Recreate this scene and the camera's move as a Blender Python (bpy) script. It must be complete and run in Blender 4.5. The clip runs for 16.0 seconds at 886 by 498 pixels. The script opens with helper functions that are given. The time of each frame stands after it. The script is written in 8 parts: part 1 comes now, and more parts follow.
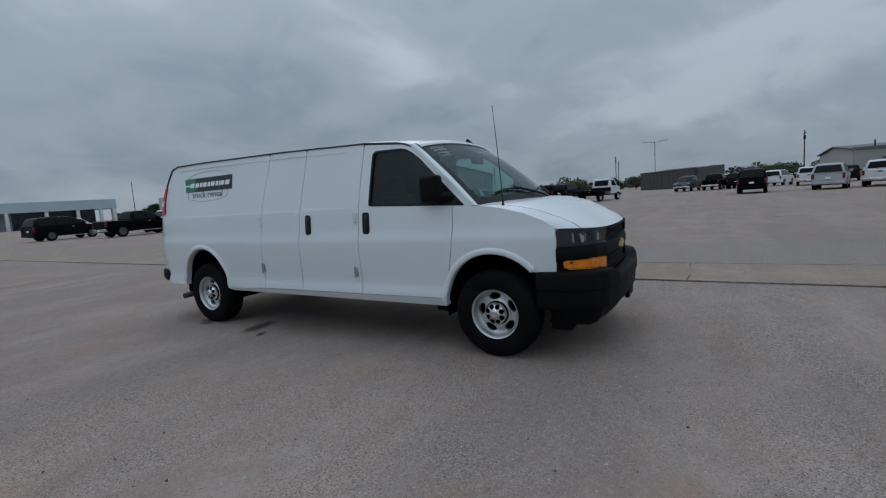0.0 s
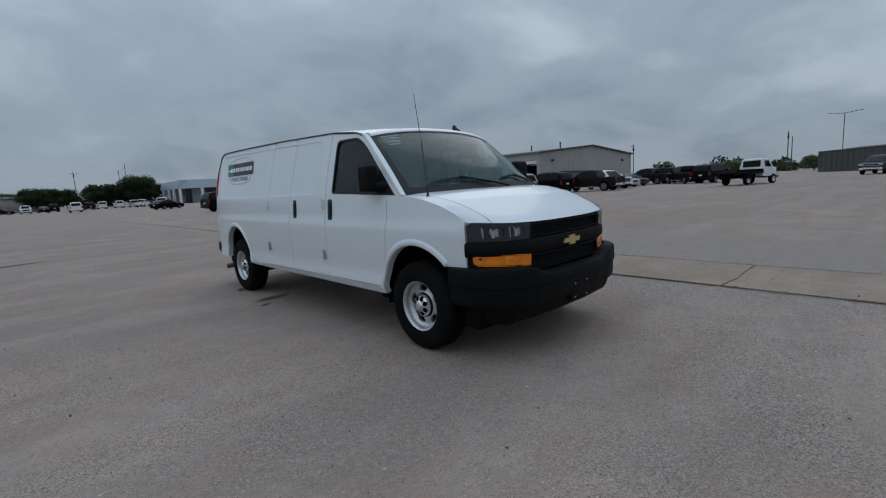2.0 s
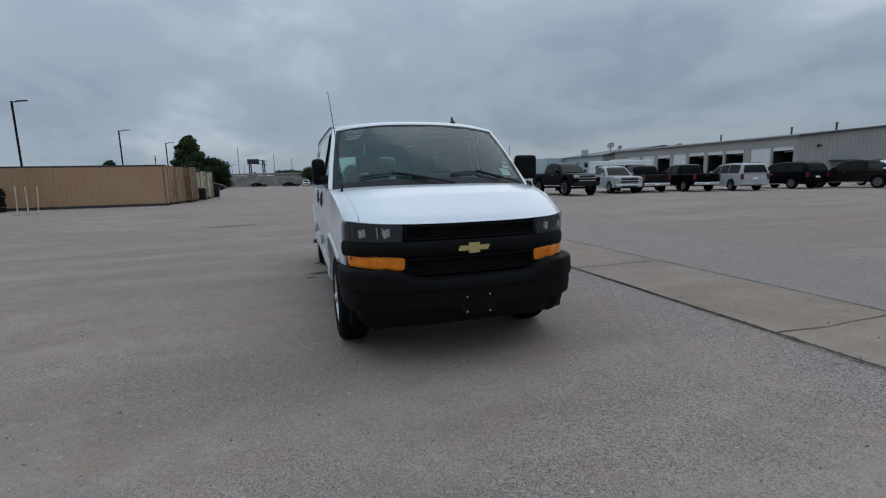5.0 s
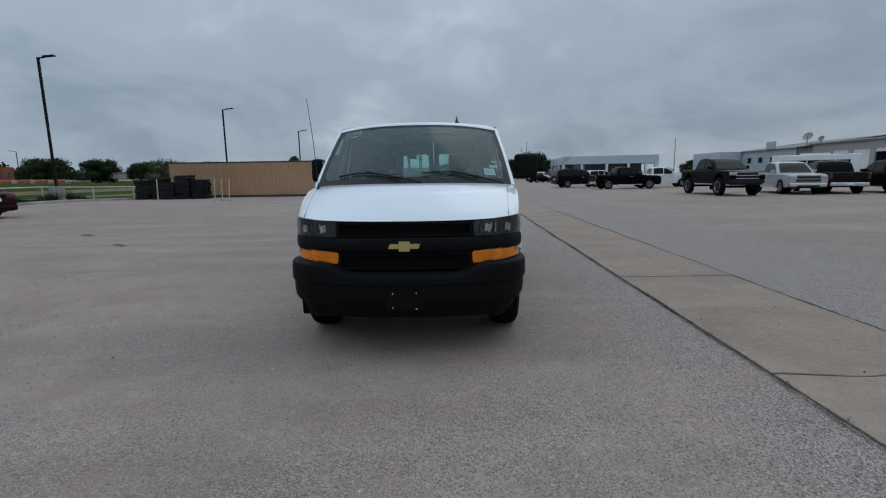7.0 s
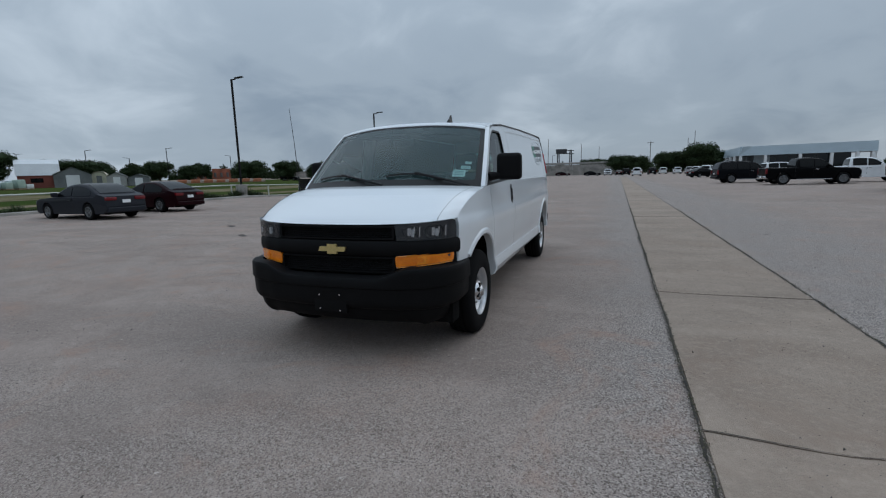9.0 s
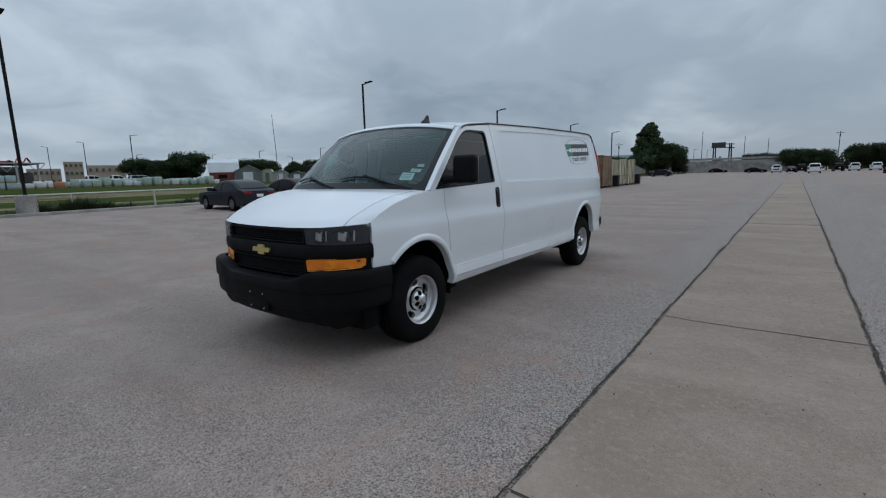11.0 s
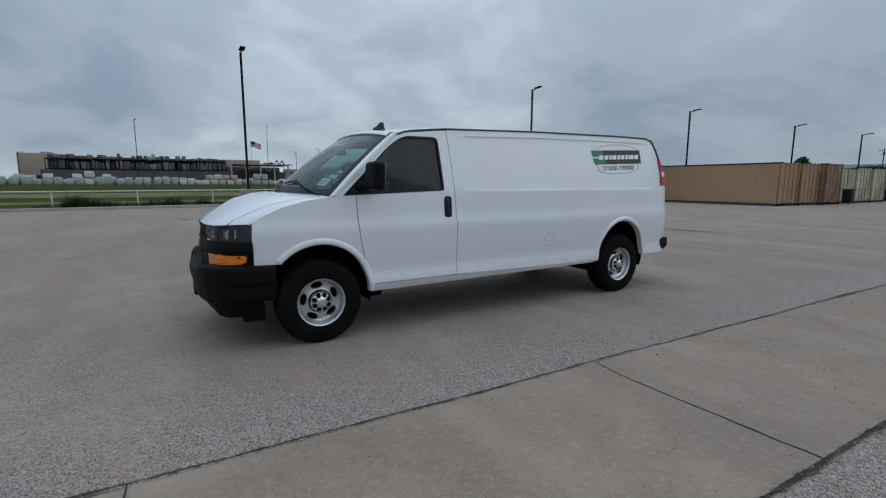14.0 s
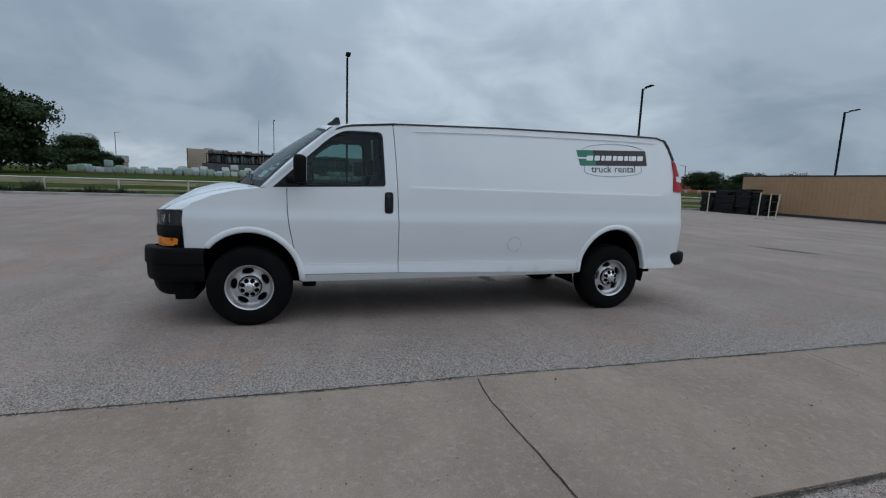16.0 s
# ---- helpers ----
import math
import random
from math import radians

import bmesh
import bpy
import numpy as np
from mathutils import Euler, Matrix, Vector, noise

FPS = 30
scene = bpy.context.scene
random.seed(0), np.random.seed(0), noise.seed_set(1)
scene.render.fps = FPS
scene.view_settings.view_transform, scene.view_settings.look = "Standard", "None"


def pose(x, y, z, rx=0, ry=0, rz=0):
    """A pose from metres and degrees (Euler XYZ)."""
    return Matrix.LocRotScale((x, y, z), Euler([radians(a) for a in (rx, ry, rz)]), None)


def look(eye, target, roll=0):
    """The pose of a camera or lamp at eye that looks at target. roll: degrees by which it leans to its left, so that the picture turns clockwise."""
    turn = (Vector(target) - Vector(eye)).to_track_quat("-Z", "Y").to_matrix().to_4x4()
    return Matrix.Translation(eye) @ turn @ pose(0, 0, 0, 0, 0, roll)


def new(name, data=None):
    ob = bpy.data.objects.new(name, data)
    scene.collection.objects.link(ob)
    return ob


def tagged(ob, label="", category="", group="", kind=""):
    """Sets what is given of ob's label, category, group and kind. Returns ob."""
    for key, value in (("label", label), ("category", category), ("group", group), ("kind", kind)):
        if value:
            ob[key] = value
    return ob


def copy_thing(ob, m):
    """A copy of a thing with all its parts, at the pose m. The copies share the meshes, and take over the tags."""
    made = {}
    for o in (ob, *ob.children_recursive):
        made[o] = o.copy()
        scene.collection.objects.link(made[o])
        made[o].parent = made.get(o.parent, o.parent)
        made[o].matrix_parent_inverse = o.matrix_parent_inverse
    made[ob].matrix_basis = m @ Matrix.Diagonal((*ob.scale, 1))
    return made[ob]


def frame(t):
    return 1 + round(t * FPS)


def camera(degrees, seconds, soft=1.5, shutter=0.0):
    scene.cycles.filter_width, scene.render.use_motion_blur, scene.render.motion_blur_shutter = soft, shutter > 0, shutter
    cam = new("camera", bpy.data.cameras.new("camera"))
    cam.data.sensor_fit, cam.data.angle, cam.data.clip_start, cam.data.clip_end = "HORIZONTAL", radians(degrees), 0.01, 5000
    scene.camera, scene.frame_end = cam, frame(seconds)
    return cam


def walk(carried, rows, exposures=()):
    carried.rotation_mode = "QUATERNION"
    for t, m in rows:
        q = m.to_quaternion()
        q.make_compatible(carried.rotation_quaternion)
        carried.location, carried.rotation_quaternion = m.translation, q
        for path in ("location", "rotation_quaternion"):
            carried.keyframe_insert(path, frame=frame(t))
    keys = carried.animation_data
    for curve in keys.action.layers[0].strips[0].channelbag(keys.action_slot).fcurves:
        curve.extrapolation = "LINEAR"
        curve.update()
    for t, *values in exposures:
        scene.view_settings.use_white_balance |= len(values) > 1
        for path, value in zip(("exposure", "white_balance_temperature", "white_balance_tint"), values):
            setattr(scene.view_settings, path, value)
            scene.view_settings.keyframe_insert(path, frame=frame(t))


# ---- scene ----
cam = camera(88.0, 16.0, soft=1.2)
PATH = [
    (0, (-4.463, -1.542, 1.397), (-2.737, -0.557, 1.174), -3.8),
    (0.5, (-4.239, -1.881, 1.386), (-2.577, -0.791, 1.157), -3.8),
    (1, (-3.948, -2.231, 1.369), (-2.375, -1.019, 1.132), -3.6),
    (1.5, (-3.702, -2.553, 1.373), (-2.221, -1.232, 1.121), -3.4),
    (2, (-3.403, -2.887, 1.384), (-2.033, -1.456, 1.108), -3.1),
    (2.5, (-3.074, -3.145, 1.408), (-1.816, -1.62, 1.108), -3.2),
    (3, (-2.72, -3.434, 1.402), (-1.588, -1.813, 1.097), -2.8),
    (3.5, (-2.361, -3.611, 1.393), (-1.356, -1.909, 1.086), -2.7),
    (6, (-0.453, -4.233, 1.391), (-0.164, -2.278, 1.081), -0.6),
    (6.5, (-0.065, -4.293, 1.394), (0.068, -2.322, 1.08), -0.7),
    (7, (0.379, -4.326, 1.405), (0.33, -2.352, 1.09), -0.8),
    (7.5, (0.775, -4.271, 1.416), (0.566, -2.307, 1.104), -1.0),
    (8, (1.227, -4.205, 1.429), (0.845, -2.267, 1.115), -1.2),
    (8.5, (1.602, -4.069, 1.433), (1.08, -2.165, 1.115), -1.5),
    (9, (2.021, -3.913, 1.428), (1.344, -2.058, 1.108), -1.5),
    (9.5, (2.365, -3.733, 1.421), (1.557, -1.931, 1.107), -1.5),
    (11.8, (3.899, -2.534, 1.453), (2.55, -1.091, 1.144), -1.2),
    (12, (3.999, -2.425, 1.439), (2.612, -1.015, 1.136), -1.1),
    (12.5, (4.215, -2.117, 1.458), (2.742, -0.798, 1.16), -1.0),
    (13, (4.487, -1.766, 1.455), (2.922, -0.555, 1.165), -0.8),
    (13.5, (4.677, -1.433, 1.444), (3.039, -0.323, 1.158), -0.5),
    (14, (4.915, -1.06, 1.438), (3.203, -0.066, 1.15), 0.1),
    (14.5, (5.08, -0.703, 1.422), (3.31, 0.182, 1.135), 0.5),
    (15, (5.228, -0.266, 1.431), (3.404, 0.503, 1.145), 1.1),
    (15.5, (5.371, 0.121, 1.433), (3.508, 0.79, 1.146), 1.6),
    (16, (5.452, 0.542, 1.418), (3.553, 1.099, 1.13), 2.1),
]
walk(cam, [(t, look(eye, target, roll)) for t, eye, target, roll in PATH], [(0, -0.20), (1.5, -0.18), (3.5, -0.06), (6, -0.02), (16, -0.03)])

from mathutils import geometry

# ---------------------------------------------------------------- light
world = bpy.data.worlds.new("overcast_sky")
scene.world = world
world.use_nodes = True
wn, wl = world.node_tree.nodes, world.node_tree.links
wn.clear()


def wnode(kind, **values):
    n = wn.new(kind)
    for key, value in values.items():
        n.inputs[key].default_value = value
    return n


def wmath(op, a, b=None):
    n = wn.new("ShaderNodeMath")
    n.operation = op
    for k, v in enumerate((a, b)):
        if v is None:
            continue
        if isinstance(v, (int, float)):
            n.inputs[k].default_value = v
        else:
            wl.new(v, n.inputs[k])
    return n.outputs[0]


SUN_ELEVATION, SUN_ROTATION = radians(41), radians(40)
sky = wn.new("ShaderNodeTexSky")
sky.sky_type, sky.sun_disc = "NISHITA", False
sky.sun_elevation, sky.sun_rotation = SUN_ELEVATION, SUN_ROTATION
blue = wnode("ShaderNodeBackground", Strength=0.06)
wl.new(sky.outputs[0], blue.inputs[0])
tc = wn.new("ShaderNodeTexCoord")
sep = wn.new("ShaderNodeSeparateXYZ")
wl.new(tc.outputs["Generated"], sep.inputs[0])
up = wmath("MAXIMUM", sep.outputs[2], 0.0)
flat = wmath("ADD", up, 0.34)
plane = wn.new("ShaderNodeCombineXYZ")
wl.new(wmath("DIVIDE", sep.outputs[0], flat), plane.inputs[0])
wl.new(wmath("DIVIDE", sep.outputs[1], flat), plane.inputs[1])
big = wnode("ShaderNodeTexNoise", Scale=0.85, Detail=4.0, Roughness=0.5, Distortion=0.5)
small = wnode("ShaderNodeTexNoise", Scale=2.6, Detail=6.0, Roughness=0.55, Distortion=0.5)
wl.new(plane.outputs[0], big.inputs["Vector"])
wl.new(plane.outputs[0], small.inputs["Vector"])
cloud = wmath("ADD", wmath("MULTIPLY", big.outputs[0], 0.70), wmath("MULTIPLY", small.outputs[0], 0.30))
ramp = wn.new("ShaderNodeValToRGB")
ramp.color_ramp.interpolation = "EASE"
ramp.color_ramp.elements[0].position, ramp.color_ramp.elements[0].color = 0.36, (0.257, 0.330, 0.420, 1)
ramp.color_ramp.elements[1].position, ramp.color_ramp.elements[1].color = 0.64, (0.512, 0.602, 0.697, 1)
mid = ramp.color_ramp.elements.new(0.49)
mid.color = (0.346, 0.426, 0.514, 1)
wl.new(cloud, ramp.inputs[0])
# an overcast sky grows brighter towards the zenith
lift = wmath("ADD", 0.90, wmath("MULTIPLY", wmath("POWER", up, 2.2), 2.05))
cover = wn.new("ShaderNodeBackground")
wl.new(ramp.outputs[0], cover.inputs[0])
lift = wmath("MULTIPLY", lift, wmath("ADD", wmath("ADD", 0.945, wmath("MULTIPLY", sep.outputs[1], 0.04)), wmath("MULTIPLY", wmath("MINIMUM", sep.outputs[0], 0.0), -0.15)))
wl.new(lift, cover.inputs[1])
both = wnode("ShaderNodeMixShader", Fac=0.93)
wl.new(blue.outputs[0], both.inputs[1])
wl.new(cover.outputs[0], both.inputs[2])
wout = wn.new("ShaderNodeOutputWorld")
wl.new(both.outputs[0], wout.inputs[0])

sun_data = bpy.data.lights.new("sun", "SUN")
sun_data.energy, sun_data.angle, sun_data.color = 0.44, radians(60), (1.0, 0.97, 0.94)
sun = new("sun", sun_data)
sun.matrix_world = look((25, 30, 36), (0, 0, 0))

# ---------------------------------------------------------------- materials


def surf(name, color, rough=0.6, metal=0.0, var=0.12, scale=3.0, fine=60.0, bump=0.05, coat=0.0, tint=None, bumpdist=0.01, piece=0.0, spec=0.5):
    """A procedural material: coarse stains, fine grain, relief."""
    m = bpy.data.materials.new(name)
    m.use_nodes = True
    n, l = m.node_tree.nodes, m.node_tree.links
    b = n["Principled BSDF"]
    b.inputs["Roughness"].default_value, b.inputs["Metallic"].default_value = rough, metal
    b.inputs["Coat Weight"].default_value, b.inputs["Coat Roughness"].default_value = coat, 0.04
    b.inputs["Specular IOR Level"].default_value = spec
    pos = n.new("ShaderNodeTexCoord").outputs["Object"]
    coarse, grain = n.new("ShaderNodeTexNoise"), n.new("ShaderNodeTexNoise")
    for tex, s in ((coarse, scale), (grain, fine)):
        tex.inputs["Scale"].default_value, tex.inputs["Detail"].default_value = s, 4.0
        l.new(pos, tex.inputs["Vector"])
    tint = tint or [c * (1 - 2.2 * var) for c in color]
    mix = n.new("ShaderNodeMix")
    mix.data_type = "RGBA"
    mix.inputs["A"].default_value, mix.inputs["B"].default_value = (*color, 1), (*tint, 1)
    st = n.new("ShaderNodeMapRange")
    st.inputs["From Min"].default_value, st.inputs["From Max"].default_value = 0.38, 0.72
    l.new(coarse.outputs[0], st.inputs["Value"])
    l.new(st.outputs[0], mix.inputs["Factor"])
    hsv = n.new("ShaderNodeHueSaturation")
    l.new(mix.outputs["Result"], hsv.inputs["Color"])
    gr = n.new("ShaderNodeMapRange")
    gr.inputs["To Min"].default_value, gr.inputs["To Max"].default_value = 1 - var, 1 + var
    gr.inputs["From Min"].default_value, gr.inputs["From Max"].default_value = 0.3, 0.7
    l.new(grain.outputs[0], gr.inputs["Value"])
    value = gr.outputs[0]
    if piece:
        info = n.new("ShaderNodeObjectInfo")
        pr = n.new("ShaderNodeMapRange")
        pr.inputs["To Min"].default_value, pr.inputs["To Max"].default_value = 1 - piece, 1 + piece
        l.new(info.outputs["Random"], pr.inputs["Value"])
        mu = n.new("ShaderNodeMath")
        mu.operation = "MULTIPLY"
        l.new(value, mu.inputs[0]), l.new(pr.outputs[0], mu.inputs[1])
        value = mu.outputs[0]
    l.new(value, hsv.inputs["Value"])
    l.new(hsv.outputs[0], b.inputs["Base Color"])
    if bump:
        bp = n.new("ShaderNodeBump")
        bp.inputs["Strength"].default_value, bp.inputs["Distance"].default_value = bump, bumpdist
        l.new(grain.outputs[0], bp.inputs["Height"])
        l.new(bp.outputs[0], b.inputs["Normal"])
    return m


def glass(name, tint, rough=0.0, body=0.0, body_color=(0.02, 0.02, 0.02)):
    """Thin pane: tinted see-through with a clear reflection that grows at grazing view; body adds an opaque film."""
    m = bpy.data.materials.new(name)
    m.use_nodes = True
    n, l = m.node_tree.nodes, m.node_tree.links
    n.clear()
    out, clear, gloss = n.new("ShaderNodeOutputMaterial"), n.new("ShaderNodeBsdfTransparent"), n.new("ShaderNodeBsdfGlossy")
    clear.inputs[0].default_value, gloss.inputs["Roughness"].default_value = (*tint, 1), rough
    base = clear.outputs[0]
    if body:
        film, mx = n.new("ShaderNodeBsdfDiffuse"), n.new("ShaderNodeMixShader")
        film.inputs[0].default_value, mx.inputs[0].default_value = (*body_color, 1), body
        l.new(base, mx.inputs[1]), l.new(film.outputs[0], mx.inputs[2])
        base = mx.outputs[0]
    fr = n.new("ShaderNodeFresnel")
    fr.inputs[0].default_value = 1.5
    mix = n.new("ShaderNodeMixShader")
    l.new(fr.outputs[0], mix.inputs[0]), l.new(base, mix.inputs[1]), l.new(gloss.outputs[0], mix.inputs[2])
    l.new(mix.outputs[0], out.inputs[0])
    return m


def ground_material(name, a, b, c, chip, chip_amount, fine_scale, coarse_band=False, bare=(0.3, 0.27, 0.25)):
    """Worn paving: broad patches a, b, rusty stains c, and stone chips showing through."""
    m = bpy.data.materials.new(name)
    m.use_nodes = True
    n, l = m.node_tree.nodes, m.node_tree.links
    bs = n["Principled BSDF"]
    bs.inputs["Roughness"].default_value = 0.9
    bs.inputs["Specular IOR Level"].default_value = 0.25
    pos = n.new("ShaderNodeTexCoord").outputs["Object"]

    def tex(scale, detail=5.0, distortion=0.0, rough=0.55):
        t = n.new("ShaderNodeTexNoise")
        t.inputs["Scale"].default_value, t.inputs["Detail"].default_value = scale, detail
        t.inputs["Distortion"].default_value, t.inputs["Roughness"].default_value = distortion, rough
        l.new(pos, t.inputs["Vector"])
        return t.outputs[0]

    def rng(v, lo, hi, to=(0.0, 1.0)):
        r = n.new("ShaderNodeMapRange")
        r.inputs["From Min"].default_value, r.inputs["From Max"].default_value = lo, hi
        r.inputs["To Min"].default_value, r.inputs["To Max"].default_value = to
        l.new(v, r.inputs["Value"])
        return r.outputs[0]

    def blend(fac, x, y, mode="MIX"):
        k = n.new("ShaderNodeMix")
        k.data_type, k.blend_type = "RGBA", mode
        for sock, v in (("Factor", fac), ("A", x), ("B", y)):
            if isinstance(v, tuple):
                k.inputs[sock].default_value = (*v, 1)
            elif isinstance(v, float):
                k.inputs[sock].default_value = v
            else:
                l.new(v, k.inputs[sock])
        return k.outputs["Result"]

    col = blend(rng(tex(0.20, 6, 1.0), 0.44, 0.58), a, b)
    col = blend(rng(tex(0.55, 6, 1.0, 0.62), 0.48, 0.68, (0.0, 0.85)), col, c)
    col = blend(rng(tex(0.8, 7, 0.7, 0.68), 0.36, 0.56, (0.68, 0.0)), col, tuple(x * 0.64 for x in a))
    # long faint dark drag marks left by turning wheels
    turn = n.new("ShaderNodeMapping")
    turn.inputs["Rotation"].default_value, turn.inputs["Scale"].default_value = (0, 0, -1.21), (0.14, 1.0, 1)
    l.new(pos, turn.inputs["Vector"])
    drag = n.new("ShaderNodeTexNoise")
    drag.inputs["Scale"].default_value, drag.inputs["Detail"].default_value, drag.inputs["Distortion"].default_value = 1.0, 5.0, 0.9
    l.new(turn.outputs[0], drag.inputs["Vector"])
    col = blend(rng(drag.outputs[0], 0.50, 0.64, (0.0, 0.55)), col, tuple(x * 0.66 for x in a))
    col = blend(rng(drag.outputs[0], 0.46, 0.36, (0.0, 0.50)), col, tuple(x * 1.06 for x in b))
    col = blend(rng(tex(3.1, 7, 0.4, 0.7), 0.34, 0.56, (0.45, 0.0)), col, tuple(x * 0.68 for x in a))
    col = blend(rng(tex(9.0, 6, 0.5, 0.75), 0.36, 0.62, (0.0, 0.50)), col, tuple(x * 0.70 for x in b))
    col = blend(rng(tex(21.0, 5, 0.3, 0.75), 0.50, 0.66, (0.0, 0.45)), col, tuple(x * 1.10 for x in b))
    # grit shows in some areas and is filled with dust in others
    area = rng(tex(0.42, 5, 1.2, 0.6), 0.40, 0.64, (0.16, 0.62))

    def times(x, y):
        k = n.new("ShaderNodeMath")
        k.operation = "MULTIPLY"
        l.new(x, k.inputs[0]), l.new(y, k.inputs[1])
        return k.outputs[0]

    if coarse_band:
        # the binder is worn away in a ragged band beside the concrete strip
        axes = n.new("ShaderNodeSeparateXYZ")
        l.new(pos, axes.inputs[0])
        wob = n.new("ShaderNodeMath")
        wob.operation = "MULTIPLY_ADD"
        wob.inputs[1].default_value = 2.4
        l.new(tex(0.5, 6, 0.6), wob.inputs[0]), l.new(axes.outputs[0], wob.inputs[2])
        most = n.new("ShaderNodeMath")
        most.operation = "MAXIMUM"
        l.new(area, most.inputs[0]), l.new(times(rng(wob.outputs[0], 2.0, 3.5), rng(axes.outputs[0], 9.0, 6.0)), most.inputs[1])
        area = most.outputs[0]
        # and shows its cooler grey stone
        col = blend(times(rng(area, 0.60, 1.0, (0.0, 1.0)), rng(tex(1.3, 5, 0.5), 0.30, 0.60, (0.35, 0.85))), col, bare)
    col = blend(times(rng(tex(31.0, 6, 0.4, 0.8), 0.52, 0.64, (0.0, chip_amount * 0.9)), area), col, tuple(x * 0.55 for x in a))
    col = blend(times(rng(tex(64.0, 4, 0.3, 0.7), 0.48, 0.64, (0.0, chip_amount * 1.1)), area), col, chip)
    col = blend(times(rng(tex(73.0, 4, 0.4, 0.7), 0.52, 0.64, (0.0, chip_amount * 1.7)), area), col, tuple(x * 0.42 for x in a))
    vor = n.new("ShaderNodeTexVoronoi")
    vor.inputs["Scale"].default_value = fine_scale
    l.new(pos, vor.inputs["Vector"])
    hsv = n.new("ShaderNodeSeparateColor")
    l.new(vor.outputs["Color"], hsv.inputs[0])
    col = blend(times(rng(hsv.outputs[0], 0.70, 0.9, (0.0, chip_amount * 1.3)), area), col, chip)
    col = blend(times(rng(hsv.outputs[1], 0.78, 0.9, (0.0, chip_amount * 1.7)), area), col, tuple(x * 0.35 for x in a))
    col = blend(rng(tex(0.9, 6, 1.5, 0.65), 0.56, 0.70, (0.0, 0.55)), col, c)
    # scattered single stones, dark and pale
    col = blend(rng(tex(34.0, 3, 0.8, 0.6), 0.655, 0.70, (0.0, chip_amount)), col, tuple(x * 0.34 for x in a))
    col = blend(rng(tex(41.0, 3, 0.8, 0.6), 0.665, 0.71, (0.0, chip_amount * 0.9)), col, tuple(min(0.7, x * 1.25) for x in chip))
    l.new(col, bs.inputs["Base Color"])
    bp = n.new("ShaderNodeBump")
    bp.inputs["Strength"].default_value, bp.inputs["Distance"].default_value = 0.6, 0.008
    l.new(vor.outputs["Distance"], bp.inputs["Height"])
    bp2 = n.new("ShaderNodeBump")
    bp2.inputs["Strength"].default_value, bp2.inputs["Distance"].default_value = 0.3, 0.05
    l.new(tex(1.7, 6), bp2.inputs["Height"])
    l.new(bp.outputs[0], bp2.inputs["Normal"])
    l.new(bp2.outputs[0], bs.inputs["Normal"])
    return m


M_LOT = ground_material("worn_lot_paving", (0.294, 0.231, 0.200), (0.384, 0.306, 0.264), (0.350, 0.222, 0.170), (0.47, 0.405, 0.36), 0.80, 150.0, True, (0.262, 0.236, 0.222))
M_STRIP = ground_material("drain_concrete", (0.346, 0.270, 0.216), (0.402, 0.320, 0.258), (0.262, 0.190, 0.145), (0.42, 0.35, 0.285), 0.30, 170.0)
M_GRASS = surf("field_grass", (0.040, 0.062, 0.018), 0.95, var=0.25, scale=0.25, fine=4.0, bump=0.4, tint=(0.070, 0.076, 0.028), bumpdist=0.1, spec=0.0)
M_DIRT = surf("dry_soil", (0.20, 0.165, 0.11), 0.95, var=0.2, scale=0.3, fine=5.0, bump=0.3, tint=(0.10, 0.095, 0.045), bumpdist=0.05, spec=0.0)
M_CRACK = surf("joint_filler", (0.034, 0.028, 0.023), 0.95, var=0.3, fine=40, bump=0.3)
M_GRIT = surf("joint_grit", (0.16, 0.135, 0.105), 0.95, var=0.35, scale=9, fine=60, bump=0.0, tint=(0.055, 0.058, 0.030), spec=0.1)
M_KERB = surf("kerb_concrete", (0.36, 0.34, 0.31), 0.9, var=0.2, scale=1.0, fine=30)
M_WHITE = surf("white_van_paint", (0.745, 0.775, 0.80), 0.22, var=0.012, scale=0.8, fine=2.0, bump=0.0, coat=0.6)
M_PLASTIC = surf("black_grained_plastic", (0.0055, 0.0055, 0.006), 0.62, var=0.15, scale=4, fine=400, bump=0.12, bumpdist=0.002, spec=0.12)
M_GRILLE = surf("black_grille_plastic", (0.004, 0.004, 0.0045), 0.6, var=0.1, fine=200, bump=0.0, spec=0.2)
M_TRIM = surf("dark_rubber_seal", (0.009, 0.009, 0.010), 0.45, var=0.1, bump=0.0, spec=0.3)
M_RAIL = surf("grey_drip_rail", (0.032, 0.036, 0.042), 0.4, var=0.1, bump=0.0)
M_TYRE = surf("tyre_rubber", (0.0045, 0.0045, 0.005), 0.85, var=0.2, scale=6, fine=120, bump=0.2, tint=(0.0085, 0.008, 0.0078), bumpdist=0.003, spec=0.1)
M_STEEL = surf("silver_steel_wheel", (0.60, 0.605, 0.615), 0.36, 0.7, var=0.07, scale=9, fine=90, bump=0.02)
M_CHROME = surf("bright_cap", (0.66, 0.66, 0.67), 0.24, 0.9, var=0.04, bump=0.0)
M_DARK = surf("dark_underbody", (0.006, 0.006, 0.006), 0.95, var=0.3, scale=5, fine=40, bump=0.2, spec=0.1)
M_RUST = surf("exhaust_steel", (0.10, 0.085, 0.07), 0.6, 0.6, var=0.25, scale=12, fine=60)
M_AMBER = surf("amber_lens", (0.80, 0.190, 0.004), 0.16, var=0.12, scale=14, fine=160, bump=0.15, coat=0.3, tint=(0.95, 0.275, 0.006), bumpdist=0.003)
M_AMBER2 = surf("amber_highlight", (0.98, 0.32, 0.010), 0.16, var=0.10, scale=40, fine=160, bump=0.15, coat=0.6, bumpdist=0.003)
